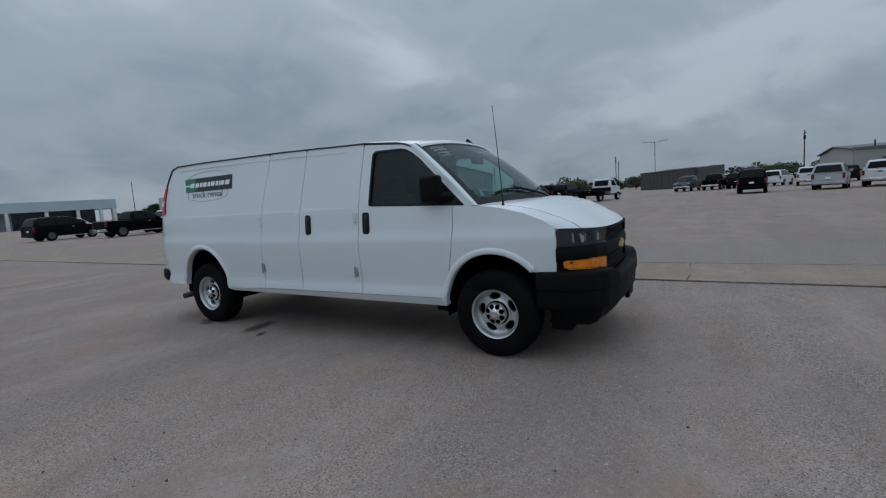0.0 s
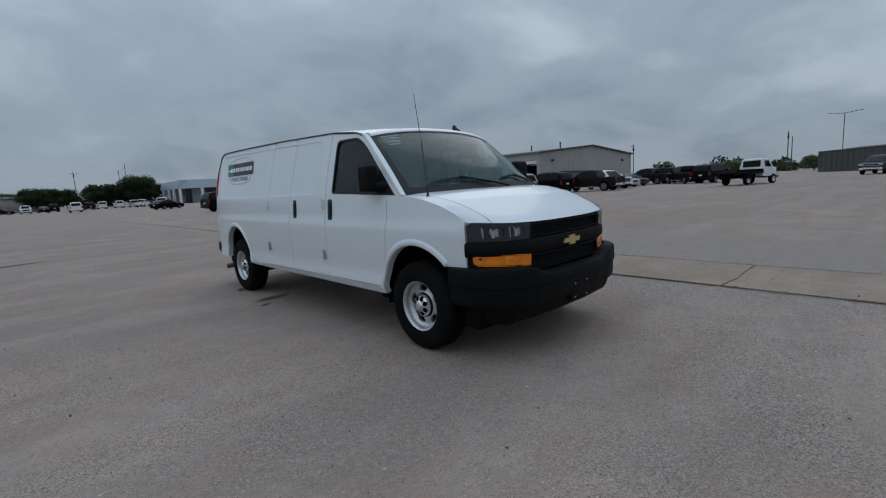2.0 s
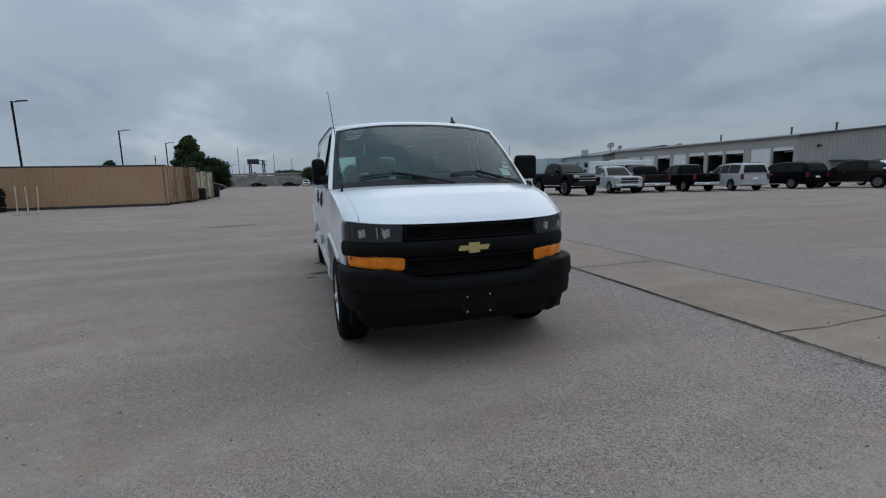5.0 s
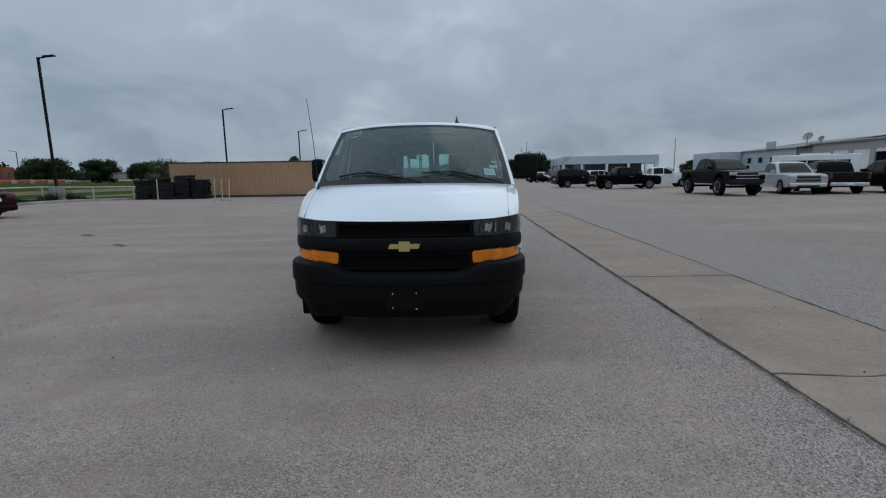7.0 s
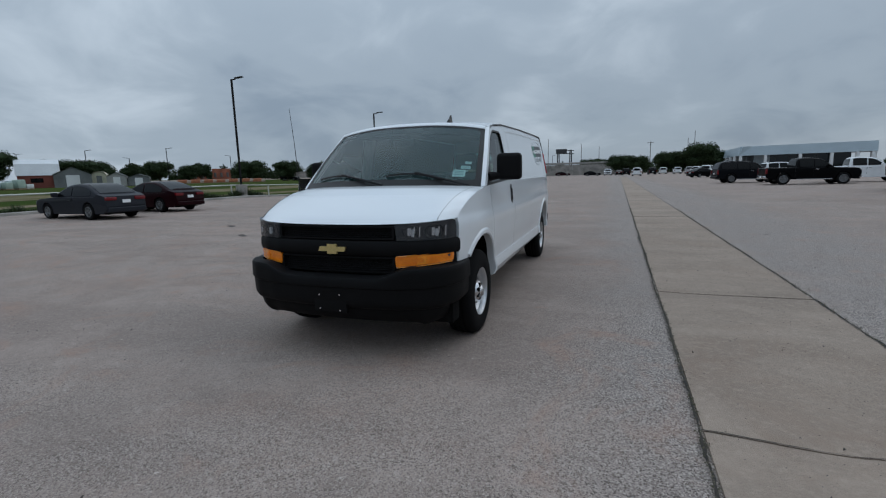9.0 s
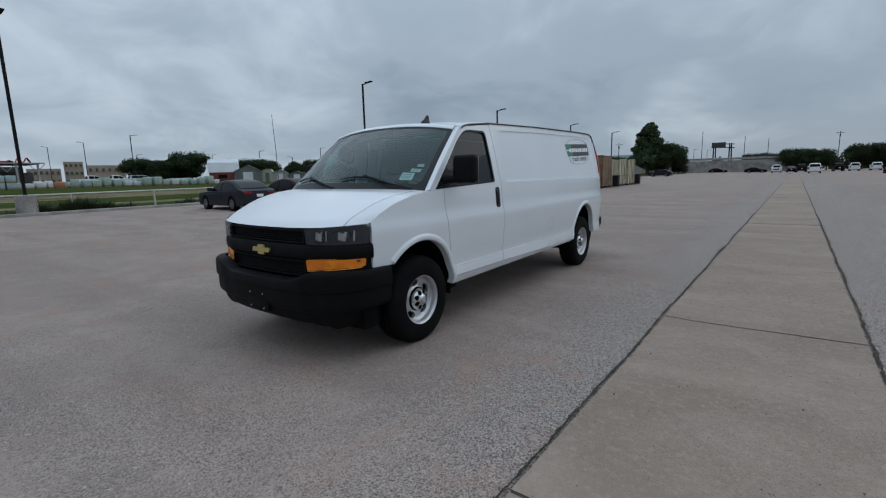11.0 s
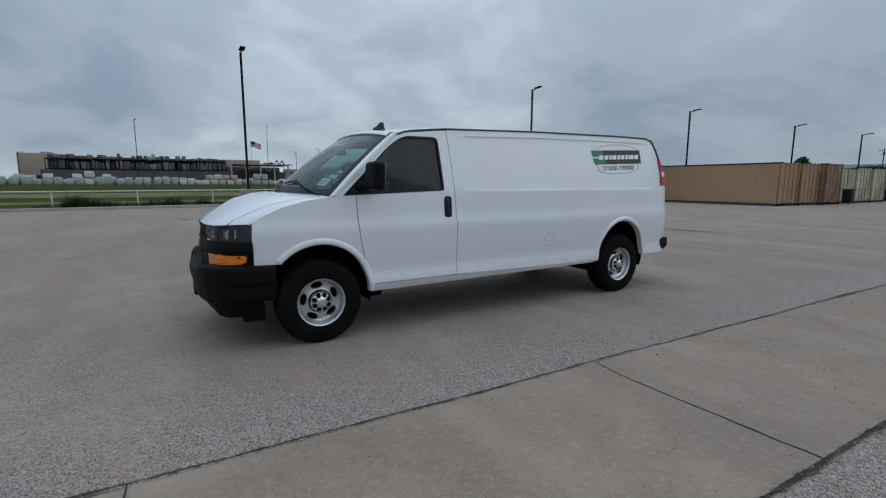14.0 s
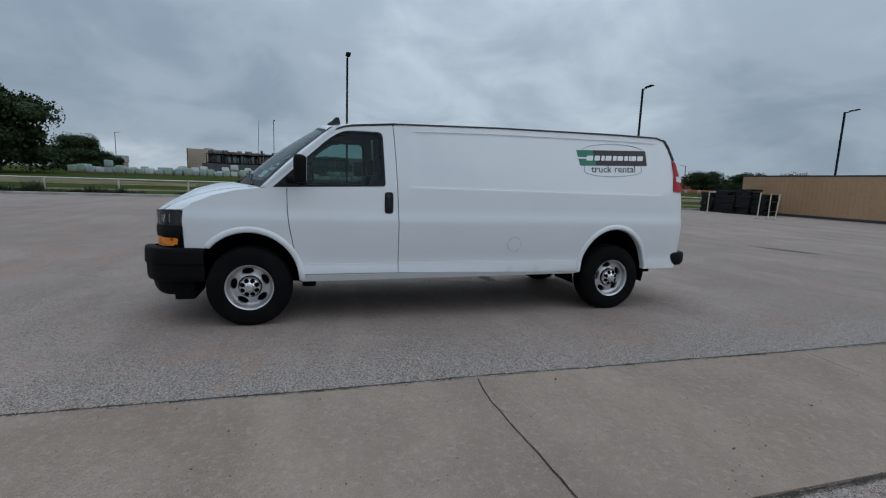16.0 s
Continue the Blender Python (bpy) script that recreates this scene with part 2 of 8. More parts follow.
M_REDLENS = surf("red_lens", (0.42, 0.003, 0.010), 0.35, var=0.1, scale=10, fine=120, bump=0.1, coat=0.1, spec=0.3)
M_WHITELENS = surf("white_lens", (0.75, 0.74, 0.74), 0.15, var=0.08, fine=90, coat=0.5)
M_HOUSING = surf("lamp_housing", (0.035, 0.038, 0.043), 0.3, 0.5, var=0.2, scale=14, fine=60, bump=0.05)
M_REFLECTOR = surf("lamp_reflector", (0.66, 0.67, 0.69), 0.16, 0.9, var=0.1, scale=30, fine=80, bump=0.4, bumpdist=0.004)
M_GOLD = surf("gold_emblem", (0.66, 0.52, 0.22), 0.3, 0.55, var=0.08, scale=20, bump=0.0)
# cabin and cargo colours held near black, the inside's dimness put into them
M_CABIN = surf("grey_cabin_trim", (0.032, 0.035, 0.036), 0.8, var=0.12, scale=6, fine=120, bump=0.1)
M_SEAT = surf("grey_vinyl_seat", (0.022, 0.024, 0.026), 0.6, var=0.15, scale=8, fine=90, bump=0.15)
M_CARGO = surf("dimmed_cargo_lining", (0.026, 0.031, 0.032), 0.6, var=0.15, scale=3, fine=40)
# teal film on the screen: dust, and the reflected sky's veil painted in
M_GLASS = glass("veiled_windscreen_glass", (0.58, 0.84, 0.80), body=0.13, body_color=(0.07, 0.22, 0.225))
M_TINT = glass("tinted_side_glass", (0.66, 0.84, 0.80), body=0.06, body_color=(0.01, 0.012, 0.012))
M_DOORGLASS = glass("dark_door_glass", (0.36, 0.52, 0.50), body=0.08, body_color=(0.02, 0.05, 0.05))
M_LENS = glass("clear_lens", (0.86, 0.88, 0.9), body=0.045, body_color=(0.30, 0.33, 0.36))
M_DGREEN = surf("green_decal", (0.012, 0.19, 0.115), 0.4, var=0.06, bump=0.0)
M_DBLACK = surf("black_decal", (0.012, 0.014, 0.018), 0.4, var=0.06, bump=0.0)
M_DWHITE = surf("white_decal", (0.82, 0.83, 0.84), 0.4, var=0.02, bump=0.0)
M_DGREY = surf("grey_decal_line", (0.30, 0.32, 0.34), 0.5, var=0.05, bump=0.0)

# ---------------------------------------------------------------- mesh helpers


def ob_of(name, bm, material, parent=None, label="", smooth=35):
    me = bpy.data.meshes.new(name)
    bm.to_mesh(me)
    bm.free()
    if material:
        me.materials.append(material)
    if smooth:
        for p in me.polygons:
            p.use_smooth = True
        me.set_sharp_from_angle(angle=radians(smooth))
    ob = new(name, me)
    if parent:
        ob.parent = parent
    if label:
        tagged(ob, label)
    return ob


def part(name, bm, material, parent, label="", smooth=35):
    """Links a bmesh as one mesh object under a thing or a part."""
    return ob_of(name, bm, material, parent, label, smooth)


def empty(name, m=None, **tags):
    e = new(name)
    e.empty_display_size = 0.3
    if m is not None:
        e.matrix_basis = m
    return tagged(e, **tags)


def add_box(bm, lo, hi, bevel=0.0, seg=2):
    x0, y0, z0 = lo
    x1, y1, z1 = hi
    m = Matrix.Translation(((x0 + x1) / 2, (y0 + y1) / 2, (z0 + z1) / 2)) @ Matrix.Diagonal((abs(x1 - x0), abs(y1 - y0), abs(z1 - z0), 1))
    r = bmesh.ops.create_cube(bm, size=1, matrix=m)
    if bevel:
        es = list({e for v in r["verts"] for e in v.link_edges})
        bmesh.ops.bevel(bm, geom=es, offset=bevel, segments=seg, profile=0.6, affect="EDGES", clamp_overlap=True)
    return bm


def box(lo, hi, bevel=0.0, seg=2):
    return add_box(bmesh.new(), lo, hi, bevel, seg)


def add_tube(bm, pts, radius, sides=8, caps=True):
    """A round bar along points; radius may be a list."""
    pts = [Vector(p) for p in pts]
    rad = radius if isinstance(radius, (list, tuple)) else [radius] * len(pts)
    rings, side = [], None
    for k, p in enumerate(pts):
        d = (pts[min(k + 1, len(pts) - 1)] - pts[max(k - 1, 0)]).normalized()
        ref = Vector((0, 0, 1)) if abs(d.z) < 0.9 else Vector((0, 1, 0))
        s = d.cross(ref).normalized() if side is None else (side - d * side.dot(d)).normalized()
        side, u = s, d.cross(s).normalized()
        rings.append([bm.verts.new(p + rad[k] * (math.cos(a) * s + math.sin(a) * u)) for a in [2 * math.pi * i / sides for i in range(sides)]])
    for a, b in zip(rings, rings[1:]):
        for i in range(sides):
            bm.faces.new((a[i], a[(i + 1) % sides], b[(i + 1) % sides], b[i]))
    if caps:
        bm.faces.new(rings[0][::-1])
        bm.faces.new(rings[-1])
    return bm


def tube(pts, radius, sides=8, caps=True):
    bm = add_tube(bmesh.new(), pts, radius, sides, caps)
    bmesh.ops.recalc_face_normals(bm, faces=bm.faces)
    return bm


def add_grid(bm, rows, out=None, closed=False):
    """A skin over rows of points."""
    vs = [[bm.verts.new(p) for p in row] for row in rows]
    faces = []
    for a, b in zip(vs, vs[1:]):
        n = len(a)
        for i in range(n if closed else n - 1):
            j = (i + 1) % n
            faces.append(bm.faces.new((a[i], a[j], b[j], b[i])))
    if out is not None:
        bm.normal_update()
        if sum((f.normal.dot(Vector(out)) * f.calc_area() for f in faces), 0.0) < 0:
            bmesh.ops.reverse_faces(bm, faces=faces)
    return bm


def grid(rows, out=None, closed=False):
    return add_grid(bmesh.new(), rows, out, closed)


def lathe(profile, axis="x", sides=40, m=None):
    """Turns points (along the axis, radius) about the axis."""
    bm = bmesh.new()
    rows = []
    for a, r in profile:
        ring = []
        for i in range(sides):
            t = 2 * math.pi * i / sides
            p = Vector((a, r * math.cos(t), r * math.sin(t))) if axis == "x" else Vector((r * math.cos(t), r * math.sin(t), a))
            ring.append(m @ p if m else p)
        rows.append(ring)
    add_grid(bm, rows, closed=True)
    bmesh.ops.remove_doubles(bm, verts=bm.verts, dist=1e-5)
    bmesh.ops.recalc_face_normals(bm, faces=bm.faces)
    return bm


def inside(poly, p):
    x, y, hit = p[0], p[1], False
    for (x0, y0), (x1, y1) in zip(poly, poly[1:] + poly[:1]):
        if (y0 > y) != (y1 > y) and x < (x1 - x0) * (y - y0) / (y1 - y0) + x0:
            hit = not hit
    return hit


def fine(poly, step):
    out = []
    for (x0, y0), (x1, y1) in zip(poly, poly[1:] + poly[:1]):
        k = max(1, math.ceil(math.hypot(x1 - x0, y1 - y0) / step))
        out += [(x0 + (x1 - x0) * i / k, y0 + (y1 - y0) * i / k) for i in range(k)]
    return out


def rounded(poly, radius, seg=5):
    """A polygon with its corners rounded; radius may be a list."""
    out, n = [], len(poly)
    rs = radius if isinstance(radius, (list, tuple)) else [radius] * n
    for k in range(n):
        p, a, b = Vector(poly[k]), Vector(poly[k - 1]), Vector(poly[(k + 1) % n])
        u, v = (a - p), (b - p)
        r = min(rs[k], u.length * 0.45, v.length * 0.45)
        if r <= 0:
            out.append(tuple(p))
            continue
        s, e = p + u.normalized() * r, p + v.normalized() * r
        for i in range(seg + 1):
            t = i / seg
            out.append(tuple((1 - t) ** 2 * s + 2 * t * (1 - t) * p + t * t * e))
    return out


def panel(outer, holes, place, out, step=0.06, thick=0.0, extra=()):
    """A sheet cut to an outline with holes, laid on a curved surface by place(u, v); thick turns its rims inwards."""
    loops = [fine(outer, step)] + [fine(h, step) for h in holes]
    pts, edges = [], []
    for lp in loops:
        k = len(pts)
        pts += lp
        edges += [(k + i, k + (i + 1) % len(lp)) for i in range(len(lp))]
    rim = np.array(pts)
    us, vs = rim[:, 0], rim[:, 1]
    row, v = 0, vs.min() + step * 0.5
    inner = list(extra)
    while v < vs.max():
        u = us.min() + (step * 0.5 if row % 2 else 0.0)
        while u < us.max():
            inner.append((u, v))
            u += step
        v += step * 0.87
        row += 1
    bands = sorted({round(p[1], 4) for p in extra})
    for k, p in enumerate(inner):
        if k >= len(extra) and any(abs(p[1] - q) < 0.024 for q in bands):
            continue
        if ((us - p[0]) ** 2 + (vs - p[1]) ** 2).min() > (0.45 * step) ** 2 and inside(loops[0], p) and not any(inside(h, p) for h in loops[1:]):
            pts.append(p)
    got = geometry.delaunay_2d_cdt([Vector(p) for p in pts], edges, [], 0, 1e-6)
    flatv, tris = got[0], got[2]
    bm = bmesh.new()
    verts = [bm.verts.new(place(p.x, p.y)) for p in flatv]
    for t in tris:
        c = ((flatv[t[0]].x + flatv[t[1]].x + flatv[t[2]].x) / 3, (flatv[t[0]].y + flatv[t[1]].y + flatv[t[2]].y) / 3)
        if inside(loops[0], c) and not any(inside(h, c) for h in loops[1:]):
            try:
                bm.faces.new([verts[i] for i in t])
            except ValueError:
                pass
    bmesh.ops.delete(bm, geom=[v for v in bm.verts if not v.link_faces], context="VERTS")
    bm.normal_update()
    o = Vector(out)
    if sum((f.normal.dot(o) * f.calc_area() for f in bm.faces), 0.0) < 0:
        bmesh.ops.reverse_faces(bm, faces=bm.faces)
    if thick:
        rim_edges = [e for e in bm.edges if e.is_boundary]
        ret = bmesh.ops.extrude_edge_only(bm, edges=rim_edges)
        for g in ret["geom"]:
            if isinstance(g, bmesh.types.BMVert):
                g.co -= o * thick
        bmesh.ops.recalc_face_normals(bm, faces=bm.faces)
        bm.normal_update()
        if sum((f.normal.dot(o) * f.calc_area() for f in bm.faces), 0.0) < 0:
            bmesh.ops.reverse_faces(bm, faces=bm.faces)
    return bm


def lerp(x, xs, ys):
    return float(np.interp(x, xs, ys))


def soft(x, a, b):
    t = min(1.0, max(0.0, (x - a) / (b - a)))
    return t * t * (3 - 2 * t)


def terrain(x, y):
    """Height of the lot: level under the van, a low swell at the drain strip, a faint fall to the far corner."""
    q = 0.72 * x - 0.70 * y
    q = math.copysign(max(0.0, abs(q) - 6.0), q)
    rise = 0.9 * soft(-x, 34, 84) + 1.2 * soft(-x, 84, 160)
    verge = 0.0065 * min(24.0, max(-20.0, y)) * soft(-x, 16, 26) * (1 - soft(-x, 45, 85)) * (1 - soft(y, 24, 31))
    return verge + 0.048 * soft(x, 0.6, 2.8) + 0.10 * math.tanh(0.003 * q / 0.10) + rise


# ---------------------------------------------------------------- ground
def spread(limit, core, fine_step):
    vals, v, s = [], 0.0, fine_step
    while v < limit:
        vals.append(v)
        if v > core:
            s *= 1.25
        v += s
    vals.append(limit)
    return sorted({-a for a in vals} | set(vals))


gx, gy = spread(2400, 60, 1.5), spread(2400, 60, 1.5)
ground = ob_of("ground", grid([[(x, y, terrain(x, y)) for x in gx] for y in gy], (0, 0, 1)), M_LOT)
tagged(ground, "worn grey-tan chip-sealed parking lot with faint rusty stains", "ground", kind="structure")

# the concrete drain strip: slabs with open joints along the lot
def strip_left(y):
    return 2.53 + 0.014 * y


def strip_right(y):
    return 4.02 + 0.012 * y


JOINT_0, SLAB = -1.345, 3.035


def joint_line(k, x):
    """Where the joint k crosses the strip at x: it wanders a little, as a saw cut over a crack does."""
    y = JOINT_0 + SLAB * k
    return y - 0.05 * math.sin(math.pi * (x - 2.5) / 1.5) + 0.035 * noise.noise((x * 1.6, k * 3.1, 1)) + 0.010 * noise.noise((x * 9, k * 2.0, 1))


strip = empty("pavement", label="pale concrete drainage strip with dark cracked joints", category="pavement", kind="structure")
random.seed(4)
for k in range(-10, 34):
    rows = []
    steps = np.linspace(0, 1, 9)
    for v in steps:
        row = []
        for u in np.linspace(0, 1, 13):
            yk = (JOINT_0 + SLAB * (k + v))
            x = strip_left(yk) + 0.016 + (strip_right(yk) - strip_left(yk) - 0.032) * u
            y0, y1 = joint_line(k, x) + 0.004, joint_line(k + 1, x) - 0.004
            y = y0 + (y1 - y0) * v
            row.append((x, y, terrain(x, y) + 0.008 + 0.003 * math.sin(k * 1.7)))
        rows.append([(row[0][0] - 0.004, row[0][1], row[0][2] - 0.045)] + row + [(row[-1][0] + 0.004, row[-1][1], row[-1][2] - 0.045)])
    rows = [[(p[0], p[1] - 0.003, p[2] - 0.045) for p in rows[0]]] + rows + [[(p[0], p[1] + 0.003, p[2] - 0.045) for p in rows[-1]]]
    part("slab", grid(rows, (0, 0, 1)), M_STRIP, strip)


def crack_width(y, wide, seed):
    """Half of the open joint's width: hairline in places, broken out wide in others."""
    w = 0.35 + 1.2 * abs(noise.noise((y * 2.3, seed, 0))) + 0.9 * abs(noise.noise((y * 11, 4, seed)))
    return wide * (w + 2.6 * max(0.0, noise.noise((y * 0.9, 8, seed)) - 0.12) + 1.3 * max(0.0, noise.noise((y * 7, 3, seed))))


# the open joint is filled with dark soil, its rim crumbles into grit
for edge, wide, seed in ((strip_left, 0.0105, 0.9), (strip_right, 0.0095, 5.3)):
    rows = []
    for i in range(3600):
        y = -14 + i * 0.02 if i < 2100 else 28 + (i - 2100) * 0.06
        w = crack_width(y, wide, seed)
        c = edge(y) + 0.022 * noise.noise((y * 0.8, 7, seed)) + 0.009 * noise.noise((y * 6.0, 2, seed)) + 0.006 * noise.noise((y * 23.0, 2, seed))
        rows.append([(c - w, y, terrain(c, y) + 0.0125), (c + w * 0.8, y, terrain(c, y) + 0.0125)])
    ob_of("crack", grid(rows, (0, 0, 1)), M_CRACK, strip, "ragged dark joint at the strip's edge")
    grit = bmesh.new()
    rnd = random.Random(int(seed * 10))
    for k in range(2600):
        y = rnd.uniform(-6.0, 14.0)
        w = crack_width(y, wide, seed)
        x = edge(y) + 0.022 * noise.noise((y * 0.8, 7, seed)) + rnd.gauss(0, 0.4 + 0.9 * w / wide) * wide
        q = rnd.uniform(0.002, 0.0075)
        p = Vector((x, y, terrain(x, y) + 0.012))
        ring = [grit.verts.new(p + Vector((q * math.cos(a) * rnd.uniform(0.6, 1.3), q * math.sin(a) * rnd.uniform(0.6, 1.3), 0))) for a in (0.3, 1.7, 2.9, 4.4, 5.5)]
        top = grit.verts.new(p + Vector((rnd.uniform(-0.3, 0.3) * q, rnd.uniform(-0.3, 0.3) * q, q * rnd.uniform(0.6, 1.1))))
        for i in range(5):
            grit.faces.new((ring[i], ring[(i + 1) % 5], top))
    tagged(ob_of("joint_grit", grit, M_GRIT, strip, "crumbled grit and dry moss along the joint", smooth=0), kind="stuff")
bm = bmesh.new()
for k in range(-4, 30):
    rows = []
    y = JOINT_0 + SLAB * k
    for i in range(91):
        x = strip_left(y) + (strip_right(y) - strip_left(y)) * i / 90
        w = 0.0012 + 0.0052 * max(0.0, 0.15 + noise.noise((x * 2.1, y, 0))) + 0.002 * abs(noise.noise((x * 17, y, 2)))
        c = joint_line(k, x)
        rows.append([(x, c - w, terrain(x, c) + 0.0135), (x, c + w, terrain(x, c) + 0.0135)])
    add_grid(bm, rows, (0, 0, 1))
ob_of("joint", bm, M_CRACK, strip, "dark cross joints between the slabs")

# loose chips of stone on the paving
random.seed(14)
gb = bmesh.new()
for k in range(9000):
    a, d = random.uniform(0, 6.283), 2.2 + 6.5 * random.random() ** 0.8
    x, y = d * math.cos(a) + 0.3, d * math.sin(a) * 1.05
    q = random.uniform(0.0025, 0.0065) * (2.0 if random.random() < 0.06 else 1.0)
    c = Vector((x, y, terrain(x, y) + q * 0.3 + (0.012 if strip_left(y) < x < strip_right(y) else 0.0)))
    ps = [c + Vector((random.uniform(-1, 1), random.uniform(-1, 1), random.uniform(-0.4, 0.2))) * q for _ in range(4)]
    ps.append(c + Vector((0, 0, q * random.uniform(0.5, 1.0))))
    vs = [gb.verts.new(p) for p in ps]
    for tri in ((0, 1, 4), (1, 2, 4), (2, 3, 4), (3, 0, 4)):
        gb.faces.new([vs[i] for i in tri])
bmesh.ops.recalc_face_normals(gb, faces=gb.faces)
M_CHIP = surf("stone_chip", (0.10, 0.085, 0.075), 0.9, var=0.3, scale=1.5, fine=6, bump=0.0, tint=(0.05, 0.045, 0.04))
tagged(ob_of("gravel", gb, M_CHIP, smooth=0), "loose dark and pale stone chips on the lot", "gravel", kind="stuff")
# dark drips of oil soaked into the paving: thin ragged films
def stain_material(name, color, strength):
    m = bpy.data.materials.new(name)
    m.use_nodes = True
    n, l = m.node_tree.nodes, m.node_tree.links
    bs = n["Principled BSDF"]
    bs.inputs["Base Color"].default_value, bs.inputs["Roughness"].default_value = (*color, 1), 0.7
    pos = n.new("ShaderNodeTexCoord").outputs["Object"]
    tex = n.new("ShaderNodeTexNoise")
    tex.inputs["Scale"].default_value, tex.inputs["Detail"].default_value, tex.inputs["Roughness"].default_value = 7.0, 6.0, 0.65
    l.new(pos, tex.inputs["Vector"])
    far = n.new("ShaderNodeVectorMath")
    far.operation = "LENGTH"
    l.new(pos, far.inputs[0])
    rim = n.new("ShaderNodeMapRange")
    rim.inputs["From Min"].default_value, rim.inputs["From Max"].default_value = 1.0, 0.15
    l.new(far.outputs["Value"], rim.inputs["Value"])
    add = n.new("ShaderNodeMath")
    add.operation = "MULTIPLY"
    l.new(rim.outputs[0], add.inputs[0]), l.new(tex.outputs[0], add.inputs[1])
    cut = n.new("ShaderNodeMapRange")
    cut.inputs["From Min"].default_value, cut.inputs["From Max"].default_value, cut.inputs["To Max"].default_value = 0.16, 0.42, strength
    l.new(add.outputs[0], cut.inputs["Value"])
    l.new(cut.outputs[0], bs.inputs["Alpha"])
    return m


M_OIL = stain_material("old_oil_stain", (0.060, 0.052, 0.046), 0.70)
bm = bmesh.new()
bm.faces.new([bm.verts.new((math.cos(a), math.sin(a), 0)) for a in [2 * math.pi * q / 24 for q in range(24)]])
disc = bpy.data.meshes.new("oil_stain")
bm.to_mesh(disc)
bm.free()
disc.materials.append(M_OIL)
for sx, sy, ra, rb, turn in ((-0.90, 3.10, 0.42, 0.19, 8), (-1.12, 2.80, 0.15, 0.08, 30), (-0.95, 4.05, 0.26, 0.12, 70), (-9.27, 7.45, 0.62, 0.20, -38), (-6.99, 5.50, 0.55, 0.15, -38), (-3.4, 12.4, 1.3, 0.28, 20), (-16.8, 0.05, 0.9, 0.3, 5), (-15.4, -0.8, 0.5, 0.2, 10)):
    st = new("oil_stain", disc)
    st.matrix_basis = pose(sx, sy, terrain(sx, sy) + 0.004, 0, 0, turn) @ Matrix.Diagonal((ra, rb, 1, 1))
    st.parent = ground
    tagged(st, "dark dried oil stain")

# ---------------------------------------------------------------- the van
van = empty("cargo_van", label="white extended cargo van with black bumpers, parked on the lot", category="van")
PZ = [0.38, 0.44, 0.475, 0.505, 0.60, 0.62, 0.80, 1.00, 1.045, 1.10, 1.35, 1.60, 1.90, 2.03]
PX = [0.925, 0.950, 0.974, 0.985, 0.967, 0.9645, 0.984, 0.996, 0.994, 0.977, 0.957, 0.908, 0.843, 0.812]
WZ = np.linspace(0.38, 2.03, 166)
WX = np.interp(WZ, PZ, PX)
WX = np.convolve(np.pad(WX, 2, mode="edge"), np.ones(5) / 5, mode="valid")


def half_width(y, z):
    """Half of the body's width, with a pressed field in the cargo side."""
    w = lerp(z, WZ, WX)
    if y < 0.2:
        w *= 1 - 0.068 * ((0.2 - y) / 0.75) ** 2
    if y > 4.1:
        w *= 1 - 0.045 * ((y - 4.1) / 0.75) ** 2
    if y > 4.72:
        w -= 0.55 * (y - 4.72) ** 1.5
    field = soft(y, 1.46, 1.62) * (1 - soft(y, 4.38, 4.54)) * soft(z, 1.356, 1.366) * (1 - soft(z, roof_edge(y) - 0.082, roof_edge(y) - 0.066))
    return w - 0.0055 * field


def on_side(s, lift=0.0):
    return lambda y, z: Vector((s * (half_width(y, z) + lift), y, z))


def roof_edge(y):
    return lerp(y, [0.66, 0.80, 1.33, 2.5, 3.9, 4.6], [1.885, 1.914, 1.966, 2.003, 2.022, 2.020])


def arc(cy, cz, a, b, z0, z1, n=26):
    """Points on a wheel arch from its front foot (height z0) over the top to its rear foot (z1)."""
    t0, t1 = math.acos(-math.sqrt(max(0, 1 - ((z0 - cz) / b) ** 2))), math.acos(math.sqrt(max(0, 1 - ((z1 - cz) / b) ** 2)))
    t0 = math.copysign(t0, 1 if z0 >= cz else -1) if z0 >= cz else 2 * math.pi - t0
    t1 = t1 if z1 >= cz else -t1
    return [(cy + a * math.cos(t), cz + b * math.sin(t)) for t in np.linspace(t0 if t0 <= math.pi + 1 else t0, t1, n)]


F_ARCH = arc(0.0, 0.43, 0.452, 0.478, 0.752, 0.44)
R_ARCH = arc(3.905, 0.47, 0.432, 0.490, 0.475, 0.49)
SEAM = [(0.470, 0.505), (0.455, 0.575), (0.432, 0.64), (0.392, 0.78), (0.358, 0.96), (0.342, 1.12), (0.340, 1.312)]
PILLAR = [(0.165, 1.315), (0.40, 1.525), (0.64, 1.74), (0.72, 1.815), (0.80, 1.885), (0.86, 1.912)]
WINDOW = rounded([(0.222, 1.324), (1.250, 1.362), (1.226, 1.876), (0.855, 1.872), (0.705, 1.778)], [0.01, 0.03, 0.06, 0.10, 0.12])
GAP = 0.0035


def shoulder(y):
    return lerp(y, [-0.535, -0.45, -0.30, -0.10, 0.165], [1.104, 1.160, 1.227, 1.281, 1.315])


